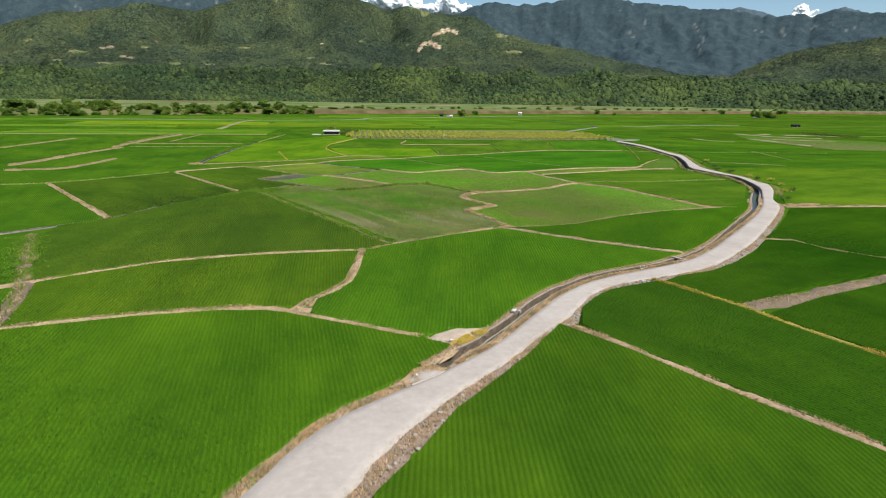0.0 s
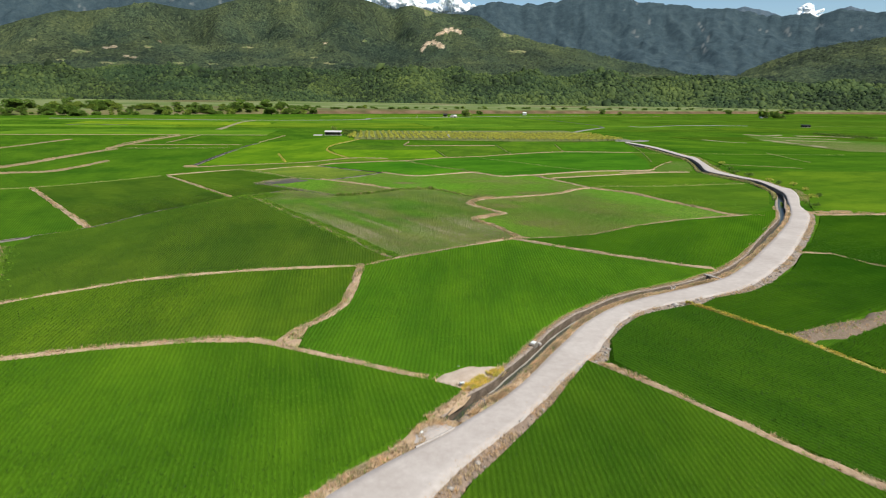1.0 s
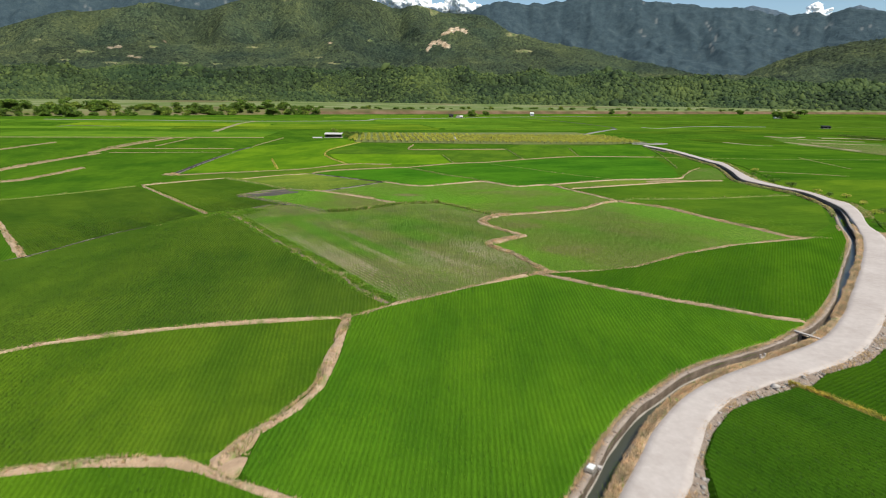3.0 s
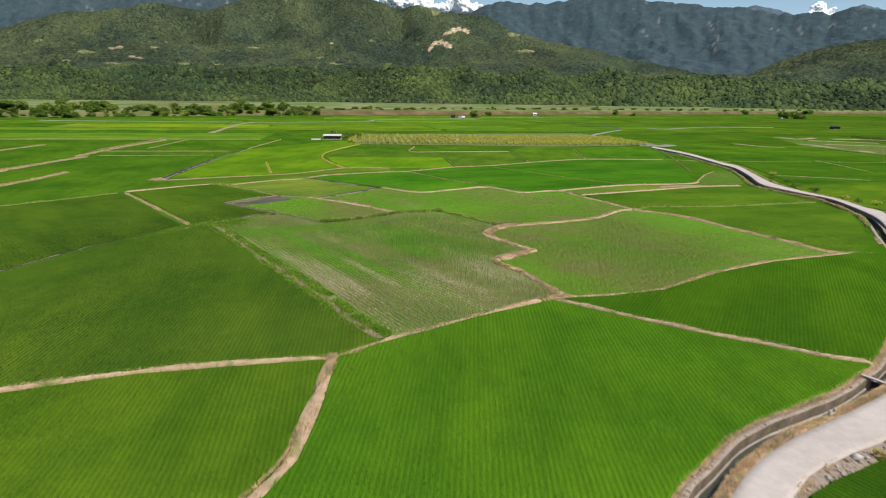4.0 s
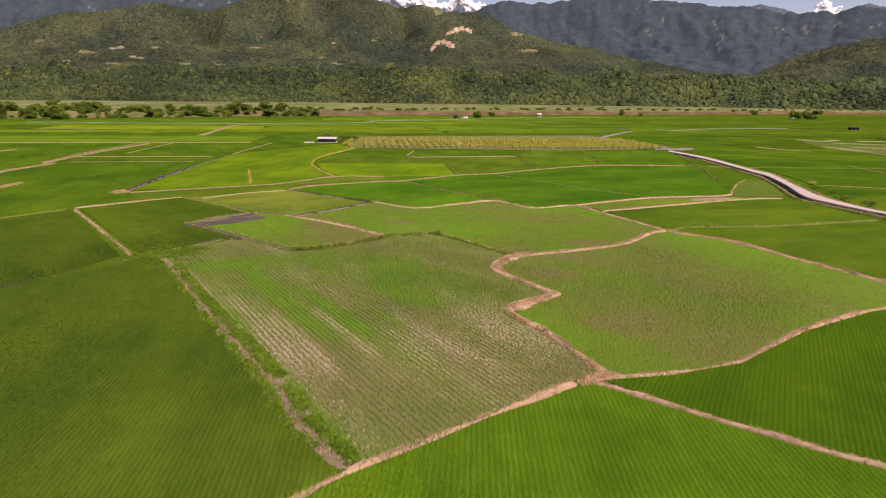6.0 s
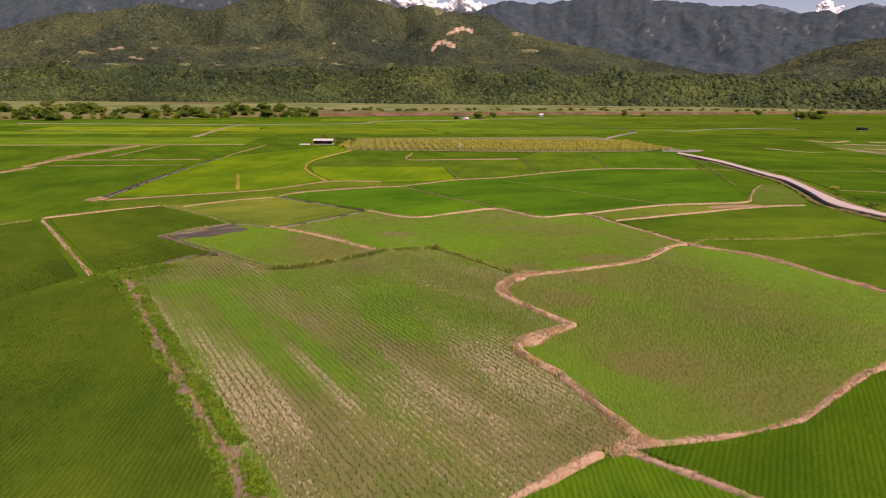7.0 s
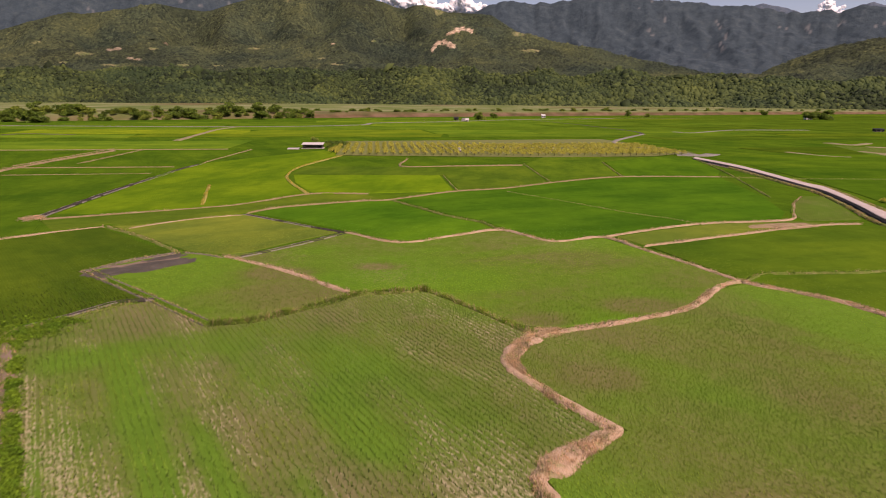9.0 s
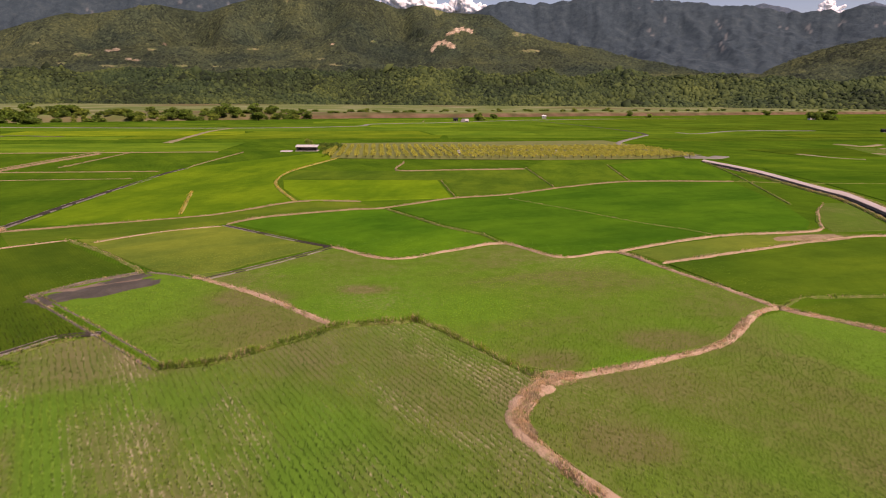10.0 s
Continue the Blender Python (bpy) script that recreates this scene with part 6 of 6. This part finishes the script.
    for v in bm.verts:
        v.co.z += pitch * (v.co.y + deep / 2) / deep
    part("roof", from_bm("roof", bm, roof), root, "pale sheet roof" if roof is ROOF else "")
    return root


shed(-41.5, 297.5, 3, 7.0, 4.2, 1.45, OLD_CONCRETE, ROOF, "field_shed", "open-fronted field shed with a pale sheet roof", pitch=0.35)
strip("paved_yard", [(-50, 294.5), (-46, 295)], 4.0, PALE_CONCRETE, 0.2, "pale concrete apron beside the field shed", "yard")
t_ = tree(4.6, 3.6, PALE_LEAVES, 31, label="small light green tree behind the field shed")
t_.matrix_basis = pose(-41.5, 303, 0)
for i, (x, y, l) in enumerate(((-36.4, 303, 5.0), (-33.0, 304, 6.0), (-31.0, 300, 4.0), (-34.5, 307, 6.0))):
    h_ = bush(l, 2.6, 2.3, LEAVES, 60 + i, "shrub", "dark green shrub beside the field shed", "shrub")
    h_.matrix_basis = pose(x, y, 0, 0, 0, 70)
for i in range(7):
    h_ = bush(7.0, 2.2, 2.0, LEAVES, 80 + i, "shrub", "dark green shrub in a hedge beside the fallow field", "shrub", "hedge by the fallow field")
    h_.matrix_basis = pose(214 + i * 0.8, 339 - i * 5.4, 0, 0, 0, 10)
shed(279, 455, -8, 5.4, 3.4, 1.5, DARK, DARK, "dark_shed", "low black shed standing among far paddies", closed=True, pitch=0.4)
shed(21.5, 604, 0, 3.6, 2.6, 1.7, DARK, DARK, "dark_shed", "small black shed beside the far track", closed=True)
shed(113, 700, 0, 3.6, 3.0, 2.2, WHITE, WHITE, "white_hut", "small white hut at the edge of the paddies", closed=True)
shed(29.5, 578, 0, 2.2, 2.0, 1.3, WHITE, ROOF, "white_hut", "small white hut where the lane meets the track", closed=True)
shed(390, 712, 0, 7.0, 5.0, 3.2, WHITE, ROOF, "white_hut", "small white farmhouse between trees", closed=True)
shed(-436, 590, 20, 10.0, 6.0, 3.5, WHITE, ROOF, "white_hut", "low white farm building beyond the trees", closed=True)
for x, y in ((11.0, 283.5), (43.5, 284.5)):
    b_ = tagged(new("water_tank"), "small white water tank in the orchard", "water tank")
    b_.matrix_basis = pose(x, y, 0.14)
    slab_part("base", (-0.45, -0.45, 0), (0.45, 0.45, 0.6), OLD_CONCRETE, b_)
    bm = bmesh.new()
    bmesh.ops.create_cone(bm, cap_ends=True, segments=16, radius1=0.5, radius2=0.5, depth=0.9, matrix=Matrix.Translation((0, 0, 1.05)))
    part("tank", from_bm("tank", bm, WHITE), b_)

# ---- beside the lane: rubble, verges, canal fittings ----
def stones(name, roots, size, mat, rng, parent, squash=0.6):
    """Rough stones, each an uneven eight-sided lump."""
    base = np.array([(1, 0, 0), (0, 1, 0), (-1, 0, 0), (0, -1, 0), (0, 0, 1), (0.7, 0.7, 0.45), (-0.7, 0.7, 0.45), (-0.7, -0.7, 0.45), (0.7, -0.7, 0.45)], float)
    tri = np.array([(0, 5, 8), (0, 1, 5), (1, 6, 5), (1, 2, 6), (2, 7, 6), (2, 3, 7), (3, 8, 7), (3, 0, 8), (4, 5, 6), (4, 6, 7), (4, 7, 8), (4, 8, 5)])
    n = len(roots)
    s = size * rng.lognormal(0, 0.4, n)
    a = rng.uniform(0, 6.28, n)
    v = base[None] * rng.uniform(0.65, 1.2, (n, 9, 3)) * s[:, None, None] * (1, 1, squash)
    x = v[..., 0] * np.cos(a)[:, None] - v[..., 1] * np.sin(a)[:, None]
    y = v[..., 0] * np.sin(a)[:, None] + v[..., 1] * np.cos(a)[:, None]
    v = np.stack([x, y, v[..., 2]], -1) + roots[:, None]
    f = tri[None] + np.arange(n)[:, None, None] * 9
    return tagged(part(name, mesh(name, v.reshape(-1, 3), f.reshape(-1, 3), mat), parent), kind="stuff")


def rubble_bank():
    """The stony slope from the lane's outer edge down to the paddies."""
    rng = np.random.default_rng(8)
    p = smooth(ROAD_RIGHT, 0.6)
    p = p[p[:, 1] < 108]
    n = -sides(p)
    k = len(p)
    wide = np.interp(p[:, 1], (0, 26, 40, 46, 52, 60, 75, 108), (1.15, 1.1, 0.9, 0.5, 1.0, 0.75, 0.8, 0.6)) * (0.75 + 0.5 * fbm(p, 4.0, 6))
    rows = []
    for f, z in ((-0.05, 0.22), (0.25, 0.2), (0.6, 0.1), (1.0, 0.03), (1.25, -0.03)):
        rows.append(np.c_[p + n * (f * wide)[:, None], z + (vnoise(p, 0.8, int(f * 10) + 3) - 0.5) * 0.1 * (f < 1.2)])
    ob = tagged(new("rubble_bank", mesh("rubble_bank", np.concatenate(rows), grid_faces(5, k), [earthy("stony_earth", (0.15, 0.10, 0.07), (0.27, 0.195, 0.145), (0.42, 0.325, 0.26), 2.0), earthy("grey_riprap", (0.16, 0.118, 0.090), (0.28, 0.215, 0.170), (0.42, 0.34, 0.285), 3.5)], np.tile((p[:-1, 1] > 47) & (p[:-1, 1] < 90), 4), smooth_shade=True)), "bank of brown rubble and dry grass beside the lane", "bank", kind="structure")
    c = 5200
    i = (rng.beta(1.0, 1.5, c) * (k - 1.01)).astype(int)
    f = rng.uniform(0.0, 1.1, c)
    roots = np.c_[p[i] + n[i] * (f * wide[i])[:, None] + rng.normal(0, 0.12, (c, 2)), np.interp(f, (0, 0.25, 0.6, 1.0, 1.2), (0.22, 0.18, 0.08, 0.02, 0))]
    grey = (roots[:, 1] > 47) & (roots[:, 1] < 90) & (rng.uniform(0, 1, c) < 0.62)
    stones("rubble_fill", roots[~grey], 0.065, RUBBLE, rng, ob)
    stones("grey_rubble_fill", roots[grey], 0.075, OLD_PALE, rng, ob)
    pale = rng.uniform(0, 1, c) < 0.07
    stones("pale_stone", roots[pale] + (0.05, 0.03, 0.03), 0.10, PALE_CONCRETE, rng, ob)
    c = 9000
    i = (rng.beta(1.0, 1.4, c) * (k - 1.01)).astype(int)
    q = p[i] + n[i] * (rng.uniform(0.0, 0.5, c) * wide[i])[:, None] + rng.normal(0, 0.25, (c, 2))
    keep = vnoise(q, 2.2, 5) + 0.2 * ((q[:, 1] > 47) & (q[:, 1] < 90)) < 0.7
    v, fc = blades(np.c_[q[keep], np.full(keep.sum(), 0.15)], np.full(keep.sum(), 0.22), 0.2, 0.015, 6, rng)
    tagged(part("straw_cover", mesh("straw_cover", v, fc, DRY_BLADE), ob), kind="stuff")
    # chipped pale kerb along the lane's edge
    e = smooth(ROAD_RIGHT, 0.5)
    e = e[(e[:, 1] < 100)]
    m = -sides(e)
    verts, faces = [], []
    for j in range(len(e) - 1):
        if vnoise(e[j : j + 1], 1.1, 12)[0] < 0.78:
            continue
        a, b = e[j] + (e[j + 1] - e[j]) * 0.04, e[j + 1]
        o = len(verts)
        for q, r in ((a, m[j]), (b, m[j + 1])):
            for s, z in ((-0.07, 0.30), (-0.06, 0.335), (0.03, 0.33), (0.045, 0.05)):
                verts.append((*(q + r * s), z))
        faces += [(o + t, o + t + 1, o + t + 5, o + t + 4) for t in range(3)]
    tagged(new("kerb", mesh("kerb", np.array(verts), np.array(faces), PALE_CONCRETE)), "chipped pale concrete kerb along the lane", "kerb", kind="structure")


rubble_bank()


def verge(line, offset, width, dry, green, seed, label, until=125, start=0, height=0.16, mat=None):
    p = smooth(line, 0.6)
    p = p[(p[:, 1] < until) & (p[:, 1] > start)]
    p = p + sides(p) * offset
    pts = [tuple(q / U) for q in p[::3]]
    return tagged(bund(plan(*pts), width, height, dry, green, 0.22, label, seed, mat=mat), kind="structure")


verge(ROAD_LEFT, 0.3, 0.85, 2.6, 0.14, 201, "dry tan grass verge between lane and canal", 112, 41, 0.24)
verge(ROAD_LEFT, 0.45, 1.1, 1.8, 0.15, 202, "dry tan grass verge between lane and paddy", 39, 8)
verge(CANAL, 1.02, 0.42, 1.4, 0.4, 203, "narrow earth verge beside the canal wall", 112, 50, 0.12)
verge(CANAL, 0.95, 0.8, 1.4, 1.2, 205, "weedy earth verge beside the canal wall", 240, 118, 0.34, GRASSY)


verge(ROAD_RIGHT, -0.9, 1.5, 0.5, 0.9, 204, "weedy brown and green verge beside the lane", 215, 118, 0.2, GRASSY)
rng = random.Random(21)
_p = smooth(ROAD_RIGHT, 1.0)
_p = _p[(_p[:, 1] > 112) & (_p[:, 1] < 190)]
_n = sides(_p)
for i in range(14):
    k = rng.randrange(len(_p))
    q = _p[k] - _n[k] * rng.uniform(1.6, 4.5)
    h_ = bush(rng.uniform(1.2, 2.4), 1.1, rng.uniform(0.7, 1.2), FRUIT_LEAVES if i % 3 == 0 else LEAVES, 300 + i, "shrub", "low brownish green shrub beside the lane", "shrub", "shrubs along the lane")
    h_.matrix_basis = pose(q[0], q[1], 0, 0, 0, rng.uniform(0, 180))


def canal_weeds():
    rng = np.random.default_rng(31)
    p = smooth(CANAL, 0.4)
    n = sides(p)
    i = rng.integers(0, len(p), 2600)
    q = p[i] + n[i] * rng.uniform(-0.45, -0.1, len(i))[:, None]
    q = q[(vnoise(q, 5.0, 2) > 0.55)]
    v, fc = blades(np.c_[q, np.full(len(q), -0.75)], np.full(len(q), 0.55), 0.3, 0.02, 6, rng)
    tagged(new("canal_weed", mesh("canal_weed", v, fc, GREEN_BLADE)), "green weeds growing in the canal", "weeds", kind="stuff")


canal_weeds()


def canal_stones():
    """Rough stones and clods along both walls of the canal."""
    rng = np.random.default_rng(33)
    p = smooth(CANAL, 0.4)
    p = p[p[:, 1] < 108]
    n = sides(p)
    root = tagged(new("canal_stones"), "rough brown stones along the canal walls", "stones", kind="stuff")
    i = rng.integers(0, len(p), 1500)
    side = np.where(rng.uniform(0, 1, len(i)) < 0.6, 1.0, -1.0)
    out = rng.uniform(0.54, 1.08, len(i))
    z = np.where(out < 0.88, 0.13, 0.03)
    stones("stone_fill", np.c_[p[i] + n[i] * (side * out)[:, None], z], 0.06, RUBBLE, rng, root)
    i = rng.integers(0, len(p), 1600)
    q = p[i] - n[i] * rng.uniform(0.5, 0.95, len(i))[:, None]
    j = rng.integers(0, len(p), 2200)
    q = np.r_[q[vnoise(q, 3.0, 8) > 0.35], p[j] + n[j] * rng.uniform(0.7, 1.15, len(j))[:, None]]
    v, fc = blades(np.c_[q, np.full(len(q), 0.05)], np.full(len(q), 0.24), 0.3, 0.016, 6, rng)
    tagged(part("straw_cover", mesh("straw_cover", v, fc, DRY_BLADE), root), kind="stuff")


canal_stones()


def heap(name, x, y, rx, ry, h, mat, label, category, seed, turn=0.0, ragged=0.28):
    """A low uneven mound or slab of poured material."""
    rings, seg = 7, 28
    v = [(0, 0, h)]
    for r in range(1, rings + 1):
        f = r / rings
        for s in range(seg):
            a = s / seg * 2 * math.pi
            k = 1 + ragged * noise.noise(Vector((math.cos(a) * 1.3, math.sin(a) * 1.3, seed))) + ragged * 0.6 * noise.noise(Vector((math.cos(a) * 4, math.sin(a) * 4, seed + 2)))
            v.append((math.cos(a) * rx * f * k, math.sin(a) * ry * f * k, h * (1 - f**2.6) - 0.02 + 0.05 * noise.noise(Vector((math.cos(a) * f * 3, math.sin(a) * f * 3, seed + 5))) * (f < 1)))
    f3 = np.array([(0, 1 + s, 1 + (s + 1) % seg) for s in range(seg)])
    f4 = np.array([(1 + (r - 1) * seg + s, 1 + r * seg + s, 1 + r * seg + (s + 1) % seg, 1 + (r - 1) * seg + (s + 1) % seg) for r in range(1, rings) for s in range(seg)])
    ob = tagged(new(name, mesh(name, np.array(v), [f3, f4], mat, smooth_shade=True)), label, category)
    ob.matrix_basis = pose(x, y, 0, 0, 0, turn)
    if mat in (BUND, SAND):
        rng = np.random.default_rng(seed)
        k = int(rx * ry * 260)
        a, r = rng.uniform(0, 6.28, k), np.sqrt(rng.uniform(0, 1.35, k))
        q = np.stack([np.cos(a) * r * rx, np.sin(a) * r * ry], 1)
        q = q[vnoise(q, 0.8, seed) > 0.3]
        if mat is SAND:
            q = q[np.hypot(q[:, 0] / rx, q[:, 1] / ry) + rng.uniform(-0.15, 0.15, len(q)) > 0.92]
        v2, f2 = blades(np.c_[q, h * np.clip(1 - np.hypot(q[:, 0] / rx, q[:, 1] / ry) ** 2.6, 0, 1)], np.full(len(q), 0.2), 0.2, 0.015, 5, rng)
        tagged(part("straw_cover", mesh("straw_cover", v2, f2, DRY_BLADE), ob), kind="stuff")
    return ob


heap("bare_patch", -0.7, 39.6, 2.5, 1.15, 0.2, BUND, "tan earth and dry grass at the head of the canal", "bare earth", 22, 45)
heap("concrete_ramp", -0.15, 39.75, 1.65, 0.95, 0.35, CONCRETE, "rounded pale concrete ramp at the head of the canal", "ramp", 3, 45)
heap("bare_patch", 2.2, 46.95, 2.7, 1.45, 0.24, SAND, "bare pale sandy earth where the bund meets the canal", "bare earth", 4, 32, 0.4)
heap("bare_patch", 11.5, 48.0, 1.2, 0.6, 0.28, BUND, "bare tan earth where the bund meets the lane", "bare earth", 6, 40)
heap("concrete_spill", 9.85, 47.75, 1.75, 1.15, 0.315, CONCRETE, "spill of pale concrete widening the lane", "concrete spill", 7, 40, 0.5)
heap("bare_patch", -9.6, 52.2, 1.3, 0.9, 0.2, BUND, "bare tan earth where three bunds meet", "bare earth", 8)
heap("bare_patch", 11.6, 85.6, 1.6, 1.0, 0.24, BUND, "bare pinkish earth where bunds meet", "bare earth", 9, 20)
heap("bare_patch", 10.6, 117.9, 1.5, 1.0, 0.24, BUND, "bare pinkish earth where bunds meet", "bare earth", 10, 20)
heap("bare_patch", -7.0, 72.6, 0.9, 0.8, 0.2, BUND, "bare tan earth where bunds meet", "bare earth", 11)
heap("bare_patch", -57.6, 163.0, 1.6, 2.4, 0.26, BUND, "bare tan earth at the head of a drain", "bare earth", 17, 20)
heap("mud_patch", -28.6, 137.0, 6.8, 2.6, 0.17, MUD, "dark wet mud in the corner of a paddy", "mud", 12, 42)
heap("mud_patch", -31.8, 134.4, 3.6, 2.4, 0.16, MUD, "dark wet mud in the corner of a paddy", "mud", 13, 42)
heap("bare_patch", -30.0, 137.0, 8.0, 3.6, 0.11, SOIL, "bare brown soil round wet mud in a paddy", "bare earth", 19, 45)
heap("mud_patch", -28.4, 140.4, 3.6, 1.4, 0.16, MUD, "dark wet mud in the corner of a paddy", "mud", 16, 50)
heap("bare_patch", 53.2, 160.4, 7.2, 2.2, 0.25, BROWN, "brown wet earth beside a small plot", "bare earth", 14, 14)
heap("bare_patch", 66.5, 106.5, 5.0, 1.3, 0.2, BUND, "bare reddish earth beside the lane", "bare earth", 15, 5)


def weed_clumps(line, wide, seed, amount=1.0, mat=None, aside=0.0):
    """Bright rounded weeds that spill over a strip of bare earth."""
    rng = np.random.default_rng(seed)
    p = smooth(plan(*line), 0.5)
    n = sides(p)
    k = int(len(p) * 22 * amount)
    i = rng.integers(0, len(p), k)
    q = p[i] + n[i] * (aside + rng.normal(0, wide * 0.4, k))[:, None]
    q = q[fbm(q, 1.8, seed) + rng.uniform(-0.08, 0.08, len(q)) > 0.43]
    v, f = leafy(np.c_[q, np.full(len(q), 0.20)], rng.uniform(0.10, 0.27, len(q)), 16, 0.055, rng, 0.8)
    tagged(new("weeds", mesh("weeds", v, f, mat or WEED_LEAVES)), "bright yellow-green weeds along a strip of bare earth", "weeds", kind="stuff")


WEED_LEAVES = leaf("weed_leaves", (0.13, 0.255, 0.022), 0.5, 0.6, patch=0.6)
weed_clumps([(-26.1, 96.7), (-25.3, 97.4), (-20, 88.9), (-13.5, 78.9), (-8.6, 71.6), (-5.7, 66.6), (-3, 63)], 0.5, 41, 4.0, aside=0.75)
weed_clumps([(-26.1, 96.7), (-25.3, 97.4), (-20, 88.9), (-13.5, 78.9), (-8.6, 71.6), (-5.7, 66.6), (-3, 63)], 0.45, 45, 2.6, aside=-0.55)
weed_clumps([(-26.8, 97.7), (-24.8, 96.1), (-24.4, 97.6), (-23.5, 100.5)], 3.2, 44, 7.0)
weed_clumps([(-31.4, 50.7), (-36.2, 59), (-40, 65.9)], 1.9, 42, 4.5)
weed_clumps([(-13.2, 99.5), (-10.4, 100.3), (-8.6, 101.9), (-6, 104.1), (-4.4, 106.1)], 0.8, 43, 0.45, LEAVES)

# plank bridge, sluice and outlet on the canal
plank = tagged(new("plank_bridge"), "pale concrete plank across the canal on a dark sluice", "bridge")
plank.matrix_basis = pose(28.45, 68.85, 0, 0, 0, -60)
slab_part("deck", (-0.95, -0.13, 0.24), (0.95, 0.13, 0.33), PALE_CONCRETE, plank)
for s in (-0.42, 0.42):
    slab_part("sluice_post", (s - 0.07, -0.08, -0.85), (s + 0.07, 0.08, 0.235), OLD_CONCRETE, plank)
slab_part("gate", (-0.34, -0.03, -0.85), (0.34, 0.03, 0.1), DARK, plank, "dark sluice board")
box = tagged(new("outlet_box"), "pale broken concrete outlet on the canal wall", "outlet")
box.matrix_basis = pose(7.3, 51.7, 0, 0, 0, 55) @ Matrix.Scale(0.72, 4)
slab_part("chamber", (-0.5, -0.35, -0.1), (0.5, 0.35, 0.42), OLD_CONCRETE, box, bevel=0.08)
slab_part("lid", (-0.32, -0.26, 0.42), (0.3, 0.22, 0.50), WHITE, box, "whitewashed lid")
slab_part("spout", (0.45, -0.6, 0.05), (0.75, -0.25, 0.3), PALE_CONCRETE, box)
gauge = tagged(new("sluice_gate"), "small pale concrete sluice frame beside the canal", "sluice")
gauge.matrix_basis = pose(22.7, 64.6, 0, 0, 0, 30)
for s in (-0.25, 0.25):
    slab_part("post", (s - 0.06, -0.06, -0.1), (s + 0.06, 0.06, 0.55), PALE_CONCRETE, gauge, bevel=0.015)
slab_part("beam", (-0.19, -0.05, 0.22), (0.19, 0.05, 0.32), PALE_CONCRETE, gauge, bevel=0.015)


# loose pale blocks and yellow grass at the head of the canal
def loose_block(x, y, z, size, turn, seed):
    rng = random.Random(seed)
    bm = bmesh.new()
    block(bm, (-size, -size * 0.6, 0), (size, size * 0.6, size * 0.9), size * 0.2)
    for v in bm.verts:
        v.co += Vector([rng.uniform(-0.12, 0.12) * size for _ in range(3)])
    ob = tagged(new("concrete_block", from_bm("concrete_block", bm, WHITE)), "small pale broken concrete block lying on bare earth", "block", group="broken blocks")
    ob.matrix_basis = pose(x, y, z, 0, 0, turn)


for x, y, size, turn, seed in ((-0.72, 39.7, 0.12, 70, 1), (1.76, 45.4, 0.14, 10, 2), (1.7, 47.75, 0.09, 60, 3)):
    loose_block(x, y, 0.22, size, turn, seed)


def dry_tufts(x, y, rx, ry, turn, count, seed):
    rng = np.random.default_rng(seed)
    a, r = rng.uniform(0, 6.28, count), np.sqrt(rng.uniform(0, 1, count))
    u, w, t = np.cos(a) * r * rx, np.sin(a) * r * ry, radians(turn)
    q = np.stack([x + u * math.cos(t) - w * math.sin(t), y + u * math.sin(t) + w * math.cos(t)], 1)
    q = q[vnoise(q, 0.7, seed) > 0.28]
    v, f = blades(np.c_[q, np.full(len(q), 0.14)], np.full(len(q), 0.15), 0.22, 0.014, 6, rng)
    tagged(new("yellow_grass", mesh("yellow_grass", v, f, YELLOW_BLADE)), "tufts of dry yellow grass beside the canal wall", "dry grass", kind="stuff")


dry_tufts(3.15, 46.15, 2.2, 0.5, 49, 700, 51)
tagged(new("kerb", mesh("kerb", np.array([(x + a, y - a, z) for x, y in plan((-0.85, 31.9), (-0.2, 32.45), (0.4, 32.98), (0.85, 33.45)) for a, z in ((-0.03, 0.2), (-0.03, 0.335), (0.03, 0.335), (0.03, 0.2))]), np.array([(4 * i + j, 4 * i + j + 1, 4 * i + j + 5, 4 * i + j + 4) for i in range(3) for j in range(3)]), PALE_CONCRETE)), "worn pale kerb between lane and ramp", "kerb", kind="structure")
